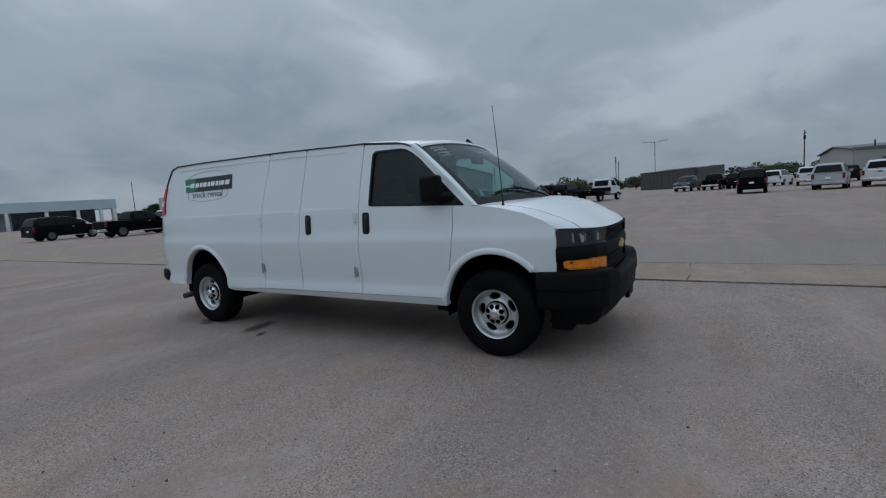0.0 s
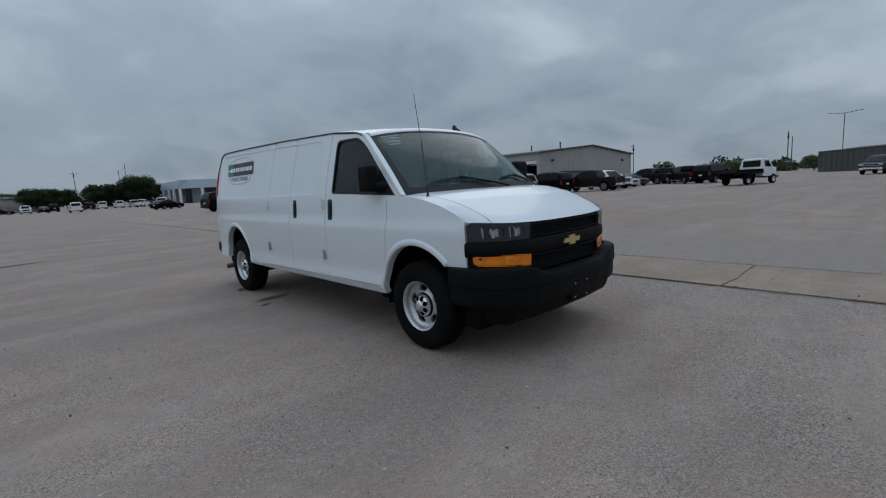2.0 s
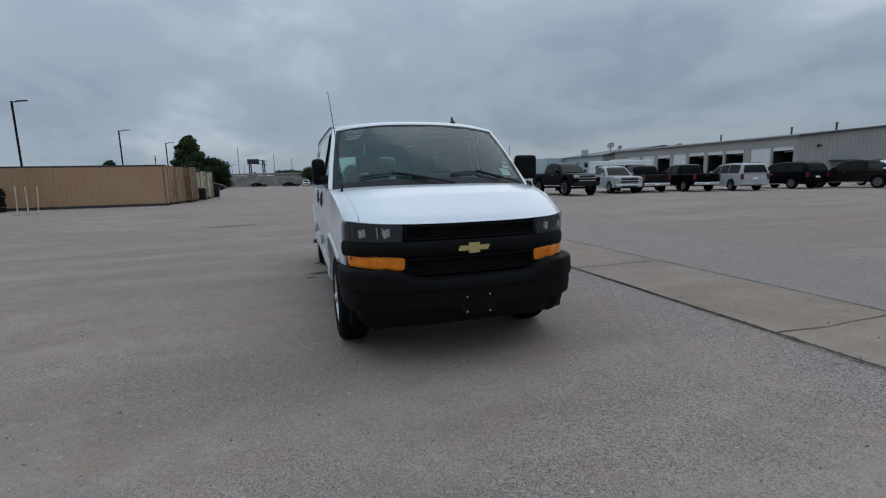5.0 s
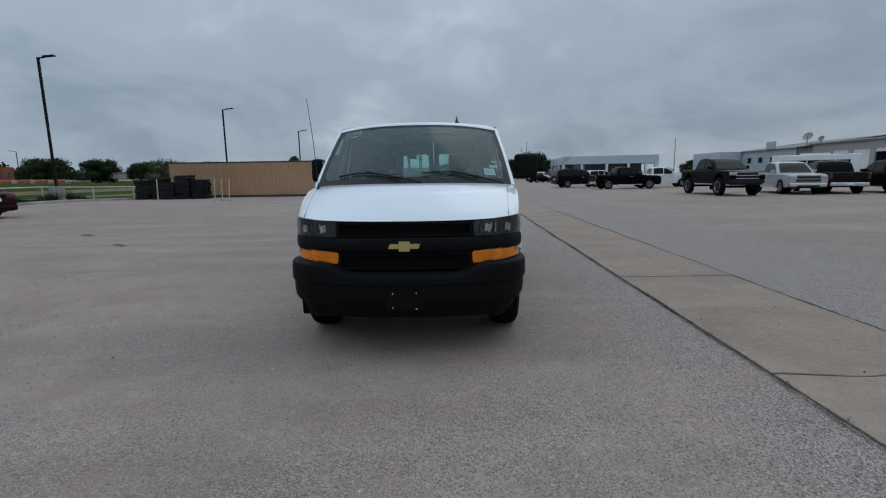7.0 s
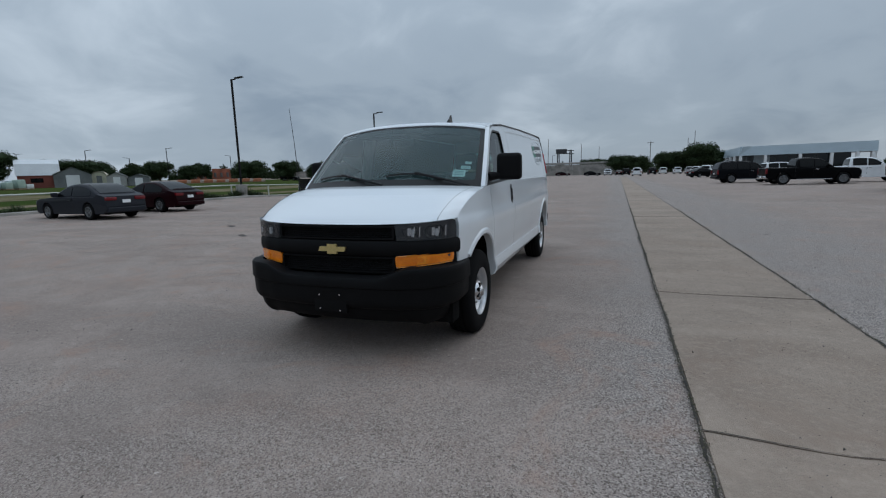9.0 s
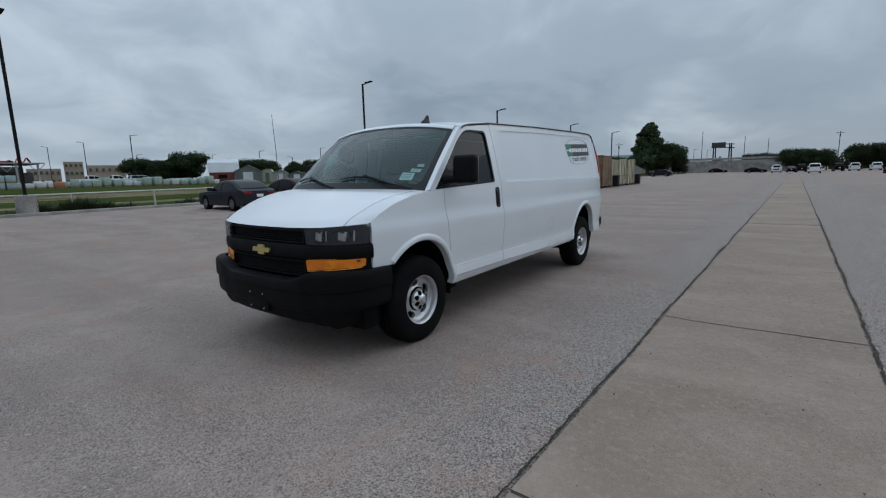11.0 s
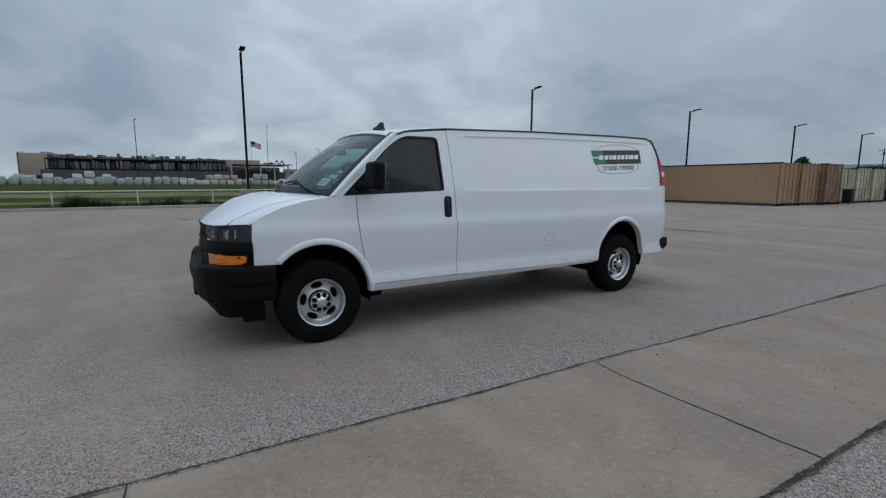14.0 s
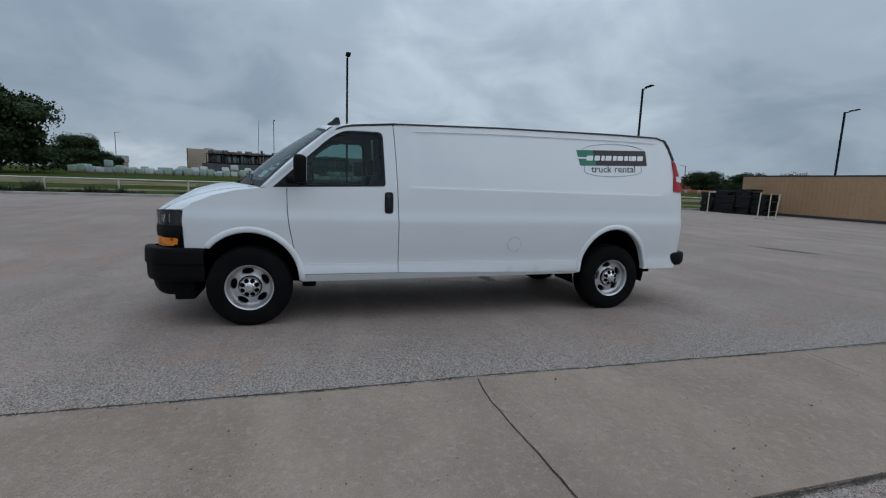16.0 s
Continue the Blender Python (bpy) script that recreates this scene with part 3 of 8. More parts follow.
HOODTOP = [(y, shoulder(y)) for y in np.linspace(0.165, -0.535, 14)]
FENDER = F_ARCH + [(0.455, 0.435), (0.462, 0.495)] + [(y - GAP, z) for y, z in SEAM] + HOODTOP + [(-0.545, 1.0), (-0.54, 0.86), (-0.535, 0.752)]
DOOR = [(y + GAP, z) for y, z in SEAM] + PILLAR + [(y, roof_edge(y) - 0.012) for y in np.linspace(0.9, 1.325, 8)]
REARSEAM = [(1.335, 1.945), (1.345, 1.85), (1.362, 1.60), (1.374, 1.36), (1.388, 1.0), (1.392, 0.505)]
DOOR += [(y - GAP, z) for y, z in REARSEAM]
TAIL = [(4.60, 2.005), (4.665, 1.905), (4.72, 1.76), (4.80, 1.58), (4.845, 1.42), (4.865, 1.25), (4.872, 1.0), (4.872, 0.75), (4.862, 0.52)]


def cargo_outline(front):
    top = [(y, roof_edge(y)) for y in np.linspace(front[-1][0] + 0.02, 4.58, 40)]
    return front + top + TAIL + [(4.80, 0.487)] + R_ARCH[::-1] + [(front[0][0], 0.505)]


def rows_at(z, y0, y1, n):
    return [(y, z + d) for y in np.linspace(y0, y1, n) for d in (-0.018, -0.0065, 0.0, 0.0065, 0.018)]


def arch_trim(pts, s):
    """A raised rounded lip that follows a wheel arch."""
    rows = []
    for k, (y, z) in enumerate(pts):
        a, b = Vector(pts[max(k - 1, 0)]), Vector(pts[min(k + 1, len(pts) - 1)])
        d = (b - a).normalized()
        o = Vector((-d.y, d.x))
        row = []
        for off, lift in ((-0.004, -0.06), (-0.006, 0.004), (0.004, 0.014), (0.022, 0.016), (0.040, 0.010), (0.050, 0.0005)):
            yy, zz = y + o.x * off, z + o.y * off
            row.append((s * (half_width(yy, zz) + lift), yy, zz))
        rows.append(row)
    return grid(rows, (s, 0, 0.2))


def wheel(name, x, y, s):
    w = empty(name, pose(x, y, 0.381, 0, 0, 0 if s > 0 else 180))
    w.parent = van
    r, h = 0.381, 0.122
    prof = [(-h, 0.215), (-h - 0.006, 0.25), (-h, 0.33), (-h + 0.022, r - 0.014), (-0.07, r - 0.002)]
    for gx0 in (-0.048, 0.0, 0.048):
        prof += [(gx0 - 0.008, r), (gx0 - 0.006, r - 0.011), (gx0 + 0.006, r - 0.011), (gx0 + 0.008, r)]
    prof += [(0.07, r - 0.002), (h - 0.022, r - 0.014), (h - 0.008, r - 0.03), (h, 0.335), (h + 0.004, 0.30), (h + 0.007, 0.27), (h + 0.004, 0.24), (h - 0.004, 0.214)]
    part("tyre", lathe(prof, sides=72), M_TYRE, w, "black all-terrain tyre")
    # steel disc with five vents, turned about the axle
    holes = []
    for k in range(5):
        a0 = math.radians(98 + 72 * k)
        holes.append([((0.148 + 0.030 * math.cos(q)) * math.cos(a0 + 0.37 * math.sin(q)), (0.148 + 0.030 * math.cos(q)) * math.sin(a0 + 0.37 * math.sin(q))) for q in np.linspace(0, 2 * math.pi, 17)[:-1]])
    outer = [(0.204 * math.cos(q), 0.204 * math.sin(q)) for q in np.linspace(0, 2 * math.pi, 49)[:-1]]

    def dish(u, v):
        d = math.hypot(u, v)
        return Vector((lerp(d, [0, 0.085, 0.100, 0.118, 0.168, 0.188, 0.205], [0.062, 0.062, 0.060, 0.046, 0.040, 0.056, 0.092]), u, v))

    rim = part("rim", panel(outer, holes, dish, (1, 0, 0), 0.014, 0.03), M_STEEL, w, "silver steel wheel with five oval vents")
    part("rim_flange", lathe([(0.03, 0.188), (0.085, 0.196), (0.105, 0.200), (0.114, 0.207), (0.118, 0.216), (0.108, 0.219), (0.08, 0.213), (0.0, 0.205)], sides=64), M_STEEL, rim)
    back = part("brake_drum", lathe([(0.0, 0.0), (0.0, 0.185), (-0.02, 0.19), (-0.1, 0.19)], sides=32), M_DARK, w)
    cap_holes = [[(0.067 * math.cos(a) + 0.0215 * math.cos(q), 0.067 * math.sin(a) + 0.0215 * math.sin(q)) for q in np.linspace(0, 2 * math.pi, 11)[:-1]] for a in [2 * math.pi * (k + 0.5) / 8 for k in range(8)]]

    def capf(u, v):
        d = math.hypot(u, v)
        return Vector((lerp(d, [0, 0.038, 0.044, 0.082, 0.097], [0.136, 0.132, 0.120, 0.108, 0.078]), u, v))

    cap = part("centre_cap", panel([(0.097 * math.cos(q), 0.097 * math.sin(q)) for q in np.linspace(0, 2 * math.pi, 33)[:-1]], cap_holes, capf, (1, 0, 0), 0.010, 0.006), M_CHROME, w, "bright centre cap pierced for eight nuts")
    part("emblem", lathe([(0.1365, 0.0), (0.1375, 0.024), (0.134, 0.027)], sides=20), M_STEEL, cap)
    part("cap_backing", lathe([(0.071, 0.0), (0.071, 0.103), (0.055, 0.106)], sides=28), M_DARK, cap)
    return w


# side panels
for s in (1, -1):
    o = (s, 0, 0)
    part("fender", panel(FENDER, [], on_side(s), o, 0.045, 0.02), M_WHITE, van)
    door = part("front_door", panel(DOOR, [WINDOW], on_side(s), o, 0.05, 0.035, rows_at(0.592, 0.50, 1.37, 22)), M_WHITE, van)
    part("window_pane", panel(WINDOW, [], on_side(s, -0.014), o, 0.08), M_DOORGLASS, door).visible_shadow = False
    seal_out = [(0.742 + (y - 0.742) * 1.012, 1.62 + (z - 1.62) * 1.02) for y, z in WINDOW]
    seal_in = [(0.742 + (y - 0.742) * 0.972, 1.62 + (z - 1.62) * 0.952) for y, z in WINDOW]
    part("window_seal", panel(seal_out, [seal_in], on_side(s, 0.002), o, 0.05, 0.02), M_TRIM, door)
    part("sail_panel", panel([(0.25, 1.342), (0.46, 1.352), (0.455, 1.545)], [], on_side(s, -0.002), o, 0.05, 0.01), M_TRIM, door)
    handle = rounded([(1.246, 1.092), (1.332, 1.092), (1.332, 1.302), (1.246, 1.302)], 0.032)
    part("door_handle", panel(handle, [], lambda y, z, s=s: on_side(s, 0.002 + 0.018 * math.exp(-((y - 1.276) / 0.018) ** 2) * (1 - soft(abs(z - 1.197), 0.055, 0.09)))(y, z), o, 0.012, 0.01), M_TRIM, door, "black recessed pull handle")
    # sill below the doors
    sill = [(0.468, 0.425), (1.34, 0.432), (3.40, 0.450), (3.475, 0.465), (3.475, 0.499), (0.470, 0.499)]
    part("sill", panel(sill, [], on_side(s, -0.004), o, 0.07, 0.04), M_WHITE, van)
    part("front_arch_trim", arch_trim(F_ARCH, s), M_WHITE, van)
    part("rear_arch_trim", arch_trim(R_ARCH, s), M_WHITE, van)
    # windscreen pillar, between glass edge and door
    part("drip_rail", tube([(s * (half_width(y, min(roof_edge(y), 2.0)) + 0.004), y, z) for y, z in [(0.60, 1.715), (0.70, 1.81), (0.78, 1.878), (0.86, 1.912)] + [(y, roof_edge(y) + 0.002 - 0.035 * soft(y, 4.50, 4.60)) for y in np.linspace(0.95, 4.60, 30)]], [0.004, 0.006, 0.008, 0.0095] + [0.0085] * 30, 8), M_RAIL, van, "dark grey drip rail")
    # raised beads, added to draw the shading lines where the pressed fields begin
    for k, line in enumerate(([(y, 1.366) for y in np.linspace(1.56, 4.44, 40)], [(y, roof_edge(y) - 0.066) for y in np.linspace(1.56, 4.44, 40)], [(y, 0.597) for y in np.linspace(0.50, 3.43, 40)], [(y, 0.597) for y in np.linspace(4.38, 4.80, 8)])):
        part("press_bead", tube([on_side(s, 0.0005)(y, z) for y, z in line], 0.0032, 6), M_WHITE, van)

# the driver's side is one long panel, the passenger side has two hinged doors
left_front = [(y + GAP, z) for y, z in REARSEAM[::-1]]
body_l = part("cargo_side", panel(cargo_outline(left_front), [], on_side(1), (1, 0, 0), 0.055, 0.03, rows_at(1.362, 1.52, 4.5, 60) + [(y, roof_edge(y) + d) for y in np.linspace(1.52, 4.5, 60) for d in (-0.092, -0.081, -0.067, -0.056)] + rows_at(0.592, 1.42, 3.44, 44) + rows_at(0.592, 4.37, 4.82, 10)), M_WHITE, van)
fuel = [(2.648 + 0.078 * math.cos(q), 0.787 + 0.078 * math.sin(q)) for q in np.linspace(0, 2 * math.pi, 29)[:-1]]
fuel_in = [(2.648 + 0.0755 * math.cos(q), 0.787 + 0.0755 * math.sin(q)) for q in np.linspace(0, 2 * math.pi, 29)[:-1]]
part("fuel_flap_gap", panel(fuel, [fuel_in], on_side(1, 0.0016), (1, 0, 0), 0.03), M_RAIL, body_l)
S2 = [(2.217, 0.505), (2.205, 0.85), (2.19, 1.17), (2.165, 1.45), (2.135, 1.753), (2.115, 1.968)]
S3 = [(2.81, 0.505), (2.80, 0.85), (2.787, 1.246), (2.755, 1.55), (2.70, 1.88), (2.685, 1.975)]


def door_between(a, b):
    top = [(y, roof_edge(y) - 0.004) for y in np.linspace(a[-1][0] + 0.02, b[-1][0] - 0.02, 8)]
    return [(y + GAP, z) for y, z in a] + top + [(y - GAP, z) for y, z in b[::-1]]


S1 = [(1.392, 0.505), (1.388, 1.0), (1.374, 1.36), (1.362, 1.60), (1.345, 1.85), (1.338, 1.945)]
for a, b in ((S1, S2), (S2, S3)):
    sd = part("side_door", panel(door_between(a, b), [], on_side(-1), (-1, 0, 0), 0.055, 0.03, rows_at(1.362, a[2][0] + 0.1, b[2][0] - 0.1, 24) + rows_at(0.592, a[0][0] + 0.03, b[0][0] - 0.03, 14)), M_WHITE, van, "hinged side cargo door")
    if a is S1:
        h2 = rounded([(2.018, 1.098), (2.100, 1.098), (2.100, 1.304), (2.018, 1.304)], 0.032)
        part("door_handle", panel(h2, [], lambda y, z: on_side(-1, 0.002 + 0.018 * math.exp(-((y - 2.048) / 0.018) ** 2) * (1 - soft(abs(z - 1.201), 0.055, 0.09)))(y, z), (-1, 0, 0), 0.012, 0.01), M_TRIM, sd, "black recessed pull handle")
part("cargo_side", panel(cargo_outline([(y + GAP, z) for y, z in S3]), [], on_side(-1), (-1, 0, 0), 0.055, 0.03, rows_at(1.362, 2.86, 4.5, 36) + rows_at(0.592, 2.84, 3.44, 14) + rows_at(0.592, 4.37, 4.82, 10)), M_WHITE, van)
for y, z in ((2.785, 1.25), (2.806, 0.735), (1.425, 1.255), (1.455, 0.72)):
    bm = bmesh.new()
    x = -half_width(y, z)
    add_box(bm, (x - 0.016, y - 0.024, z - 0.045), (x + 0.006, y + 0.004, z + 0.045), 0.006)
    add_tube(bm, [(x - 0.016, y + 0.002, z - 0.055), (x - 0.016, y + 0.002, z + 0.055)], 0.009)
    part("door_hinge", bm, M_WHITE if z > 1 else M_DGREY, van, "exposed door hinge")

# roof
def ws_top(t):
    return Vector((0.814 * t, 0.655 + 0.085 * abs(t) ** 2.2, 1.957 - 0.062 * abs(t) ** 2.6))


def ws_base(t):
    return Vector((0.931 * t, -0.17 + 0.275 * abs(t) ** 2.2, 1.335 - 0.022 * t * t))


def screen(t, v, lift=0.0):
    a, b = ws_base(t), ws_top(t)
    n = Vector((0.35 * t, -0.62, 0.70)).normalized()
    return a.lerp(b, v) + n * (0.035 * math.sin(math.pi * v) * (1 - 0.5 * t * t) + lift)


ts = [math.sin(q) for q in np.linspace(-math.pi / 2, math.pi / 2, 25)]


def roof_point(t, v):
    front = ws_top(t)
    y = front.y * (1 - v) + (4.62 - 0.03 * t * t) * v
    ye = min(max(y, 0.74), 4.58)
    e = roof_edge(ye)
    xe = half_width(ye, e) - 0.004
    z = e + 0.062 * (1 - abs(t) ** 2.4) ** 0.8 * (1 - 0.55 * soft(v, 0.96, 1.0))
    k = soft(v, 0.0, 0.05)
    return Vector((front.x * (1 - k) + t * xe * k, y, front.z * (1 - k) + z * k + 0.004))


GLASS_TOP = 0.945
roof_v = np.concatenate([np.linspace(0, 0.08, 6), np.linspace(0.11, 0.97, 26), [0.985, 0.995, 1.0]])
header = [[screen(t, v, lf) for t in ts] for v, lf in ((GLASS_TOP, -0.004), (GLASS_TOP, 0.008), (GLASS_TOP + 0.012, 0.013), (0.985, 0.013))]
part("roof", grid(header + [[roof_point(t, v) + Vector((0, 0, 0.006 * (1 - soft(v, 0, 0.03)))) for t in ts] for v in roof_v], (0, 0, 1)), M_WHITE, van, "white roof skin")

# rear face with two doors
REAR_Z = [0.45, 0.75, 1.05, 1.42, 1.58, 1.76, 1.90, 2.0, 2.055]
REAR_Y = [4.915, 4.93, 4.925, 4.895, 4.85, 4.775, 4.70, 4.64, 4.59]


def rear(x, z):
    return Vector((x, lerp(z, REAR_Z, REAR_Y) - 0.05 * (abs(x) / 0.85) ** 3, z))


for s in (1, -1):
    edge = [(s * (half_width(min(y, 4.86), z) - 0.004), z) for y, z in TAIL[::-1]]
    rd = [(s * 0.004, 0.50)] + edge + [(s * 0.45, 2.035), (s * 0.004, 2.05)]
    hole = rounded([(s * 0.10, 1.40), (s * 0.62, 1.40), (s * 0.585, 1.80), (s * 0.10, 1.82)], 0.06)
    d = part("rear_door", panel(rd, [hole], rear, (0, 1, 0), 0.07, 0.03), M_WHITE, van)
    part("window_pane", panel(hole, [], lambda x, z: rear(x, z) - Vector((0, 0.012, 0)), (0, 1, 0), 0.1), M_TINT, d).visible_shadow = False
    lamp = [(4.70, 1.405), (4.852, 1.40), (4.80, 1.60), (4.735, 1.755), (4.69, 1.765), (4.715, 1.60)]
    ll = part("tail_light", panel(rounded(lamp, 0.015), [], on_side(s, 0.014), (s, 0, 0), 0.03, 0.03), M_REDLENS, van, "tall red tail lamp")
    rows = [[rear(s * x, z) + Vector((0, 0.014, 0)) for x in np.linspace(0.66, 0.80 if z < 1.6 else 0.76, 5)] for z in np.linspace(1.405, 1.755, 7)]
    part("lens", grid(rows, (0, 1, 0)), M_REDLENS, ll)
    part("reverse_lens", panel(rounded([(4.745, 1.52), (4.845, 1.515), (4.828, 1.585), (4.738, 1.585)], 0.01), [], on_side(s, 0.018), (s, 0, 0), 0.03, 0.01), M_WHITELENS, ll, "clear reversing lamp window")
    strip_up = [(4.70, 1.765), (4.735, 1.765), (4.66, 1.925), (4.61, 2.0), (4.565, 2.012), (4.64, 1.90)]
    part("corner_cover", panel(strip_up, [], on_side(s, 0.008), (s, 0, 0), 0.03, 0.02), M_TRIM, van, "black strip above the tail lamp")

# rear bumper, step and tail pipe
bm = bmesh.new()
plan_r = [(-0.93, 4.70), (-0.935, 4.86), (-0.90, 4.97), (-0.80, 5.03), (-0.4, 5.06), (0, 5.065), (0.4, 5.06), (0.80, 5.03), (0.90, 4.97), (0.935, 4.86), (0.93, 4.70)]
rows = [[(x * (1 - i), y - i, z) for x, y in plan_r] for i, z in ((0.08, 0.675), (0.01, 0.672), (0.0, 0.655), (0.0, 0.56), (0.02, 0.515), (0.09, 0.505))]
part("rear_bumper", grid(rows, (0, 1, 0.3)), M_PLASTIC, van, "black step bumper")
part("tail_pipe", tube([(-0.62, 3.3, 0.42), (-0.66, 4.0, 0.40), (-0.80, 4.32, 0.36), (-1.0, 4.40, 0.335)], 0.036, 12, False), M_RUST, van, "dull exhaust pipe")

# front: plan curve of the nose
PT = [0, 0.33, 0.57, 0.74, 0.87, 0.95, 1.0]
PXF = [0, 0.30, 0.53, 0.70, 0.82, 0.89, 0.922]
PYF = [-0.872, -0.864, -0.842, -0.792, -0.715, -0.62, -0.535]


def nose(t, z, lift=0.0):
    a = abs(t)

    def at(q):
        return Vector((lerp(q, PT, PXF), lerp(q, PT, PYF)))

    p, d = at(a), (at(min(a + 0.04, 1)) - at(max(a - 0.04, 0))).normalized()
    n = Vector((d.y * -1 * -1, -d.x))
    n = Vector((d.y, -d.x))
    x = p.x + n.x * lift
    return Vector((math.copysign(x, t) if t else 0.0, p.y + n.y * lift, z))


def nose_lift(t, lift):
    a, b, c = nose(max(min(t, 0.999), -0.999), 0), nose(min(t + 0.02, 1), 0), nose(max(t - 0.02, -1), 0)
    d = (b - c).normalized()
    return Vector((d.y, -d.x, 0)) * lift


def on_nose(lift=0.0):
    return lambda t, z: nose(t, z) + nose_lift(t, lift)


fascia = part("grille", grid([[on_nose(-0.045)(t, z) for t in np.linspace(-0.99, 0.99, 41)] for z in (0.68, 0.80, 0.93, 1.07)], (0, -1, 0)), M_GRILLE, van, "black mesh grille")
bar_rows = []
for z, lf in ((0.948, -0.04), (0.945, 0.0), (0.925, 0.012), (0.885, 0.016), (0.845, 0.012), (0.828, 0.0), (0.825, -0.04)):
    bar_rows.append([on_nose(lf)(t, z + 0.004 * soft(abs(t), 0.45, 0.95)) for t in np.linspace(-1, 1, 61)])
part("crossbar", grid(bar_rows, (0, -1, 0)), M_PLASTIC, fascia, "black plastic bar across the grille")
for z0, z1, tw in ((0.955, 1.058, 0.555), (0.700, 0.822, 0.55)):
    frame_out = rounded([(-tw, z0), (tw, z0), (tw, z1), (-tw, z1)], 0.012)
    frame_in = rounded([(-tw + 0.018, z0 + 0.012), (tw - 0.018, z0 + 0.012), (tw - 0.018, z1 - 0.012), (-tw + 0.018, z1 - 0.012)], 0.008)
    part("grille_frame", panel(frame_out, [frame_in], on_nose(0.006), (0, -1, 0), 0.05, 0.035), M_PLASTIC, fascia)
    bm = bmesh.new()
    for z in np.arange(z0 + 0.020, z1 - 0.01, 0.017):
        add_tube(bm, [on_nose(-0.02)(t, z) for t in np.linspace(-tw + 0.015, tw - 0.015, 17)], 0.0035, 4)
    for t in np.arange(-tw + 0.02, tw - 0.01, 0.026):
        add_tube(bm, [on_nose(-0.022)(t, z0 + 0.012), on_nose(-0.022)(t + 0.012, (z0 + z1) / 2), on_nose(-0.022)(t, z1 - 0.012)], 0.0035, 4)
    part("grille_mesh", bm, M_GRILLE, fascia)
# lamp surrounds, headlights and turn signals
for s in (1, -1):
    sur = [(s * 0.545, 0.695), (s * 1.0, 0.745), (s * 1.0, 1.107), (s * 0.56, 1.072)]
    sur = rounded(sur, [0.0, 0.0, 0.085, 0.0])
    part("fender_corner", panel([(s * 0.80, 1.0), (s * 1.0, 1.0), (s * 1.0, 1.108), (s * 0.90, 1.104), (s * 0.80, 1.086)], [], on_nose(-0.024), (0, -1, 0), 0.05, 0.01), M_WHITE, van)
    part("lamp_surround", panel(sur, [], on_nose(-0.018), (0, -1, 0), 0.05, 0.02), M_PLASTIC, van)
    hl = rounded([(s * 0.572, 0.949), (s * 0.992, 0.951), (s * 0.992, 1.103), (s * 0.562, 1.066)], [0.01, 0.02, 0.075, 0.01])
    h = part("headlight", panel(hl, [], on_nose(-0.010), (0, -1, 0), 0.03, 0.0), M_HOUSING, van, "dark headlight with two bright reflectors")
    part("lens", panel(hl, [], on_nose(0.010), (0, -1, 0), 0.03, 0.022), M_LENS, h).visible_shadow = False
    for c, hw in ((0.672, 0.058), (0.842, 0.062)):
        # a round bowl, a bulb shield with its glint painted white, a clear rib beside it
        ring = [(s * (c + hw * math.cos(q)), 1.012 + (0.043 + 0.10 * (c - 0.67)) * math.sin(q)) for q in np.linspace(0, 2 * math.pi, 21)[:-1]]
        bowl = part("reflector", panel(ring, [], lambda t, z, c=c, hw=hw: on_nose(0.002 - 0.045 * max(0, 1 - ((abs(t) - c) / hw) ** 2 - ((z - 1.012) / 0.05) ** 2))(t, z), (0, -1, 0), 0.010), M_HOUSING, h)
        for dt, z0, z1, wide in ((-0.020, 0.984, 1.040, 0.024), (0.006, 0.978, 1.030, 0.020), (0.024, 1.000, 1.046, 0.010)):
            shield = rounded([(s * (c + dt), z0), (s * (c + dt + wide), z0 - 0.003), (s * (c + dt + wide + 0.004), z1), (s * (c + dt + 0.003), z1 + 0.003)], 0.005)
            part("bulb_reflector", panel(shield, [], on_nose(0.003), (0, -1, 0), 0.010, 0.008), M_WHITELENS if dt == 0.006 else M_REFLECTOR, bowl, "bright facet shaping the reflector's glint")
        rib = rounded([(s * (c + hw * 1.08), 0.975), (s * (c + hw * 1.22), 0.975), (s * (c + hw * 1.28), 1.052), (s * (c + hw * 1.16), 1.052)], 0.004)
        part("lens_rib", panel(rib, [], on_nose(0.001), (0, -1, 0), 0.012, 0.004), M_REFLECTOR, h)
    am = rounded([(s * 0.56, 0.748), (s * 0.955, 0.778), (s * 0.96, 0.852), (s * 0.555, 0.822)], 0.008)
    a = part("turn_signal", panel(am, [], on_nose(0.004), (0, -1, 0), 0.03, 0.02), M_AMBER, van, "amber turn signal lens")
    # paler amber patch: the lens's inner highlight put into the colour
    glow = rounded([(s * 0.715, 0.766), (s * 0.775, 0.771), (s * 0.782, 0.832), (s * 0.722, 0.828)], 0.006)
    part("inner_reflector", panel(glow, [], on_nose(0.0075), (0, -1, 0), 0.02, 0.004), M_AMBER2, a)
    for zz in (0.757, 0.841):
        part("lens_rim", tube([on_nose(0.006)(s * t, zz + 0.075 * (t - 0.755)) for t in np.linspace(0.566, 0.948, 9)], 0.0035, 5), M_AMBER2, a)
    bulb = [(s * (0.735 + 0.03 * math.cos(q)), 0.800 + 0.018 * math.sin(q)) for q in np.linspace(0, 2 * math.pi, 13)[:-1]]
    part("bulb_facet", panel(bulb, [], lambda t, z: on_nose(0.010)(t, z), (0, -1, 0), 0.02, 0.006), M_AMBER, a)
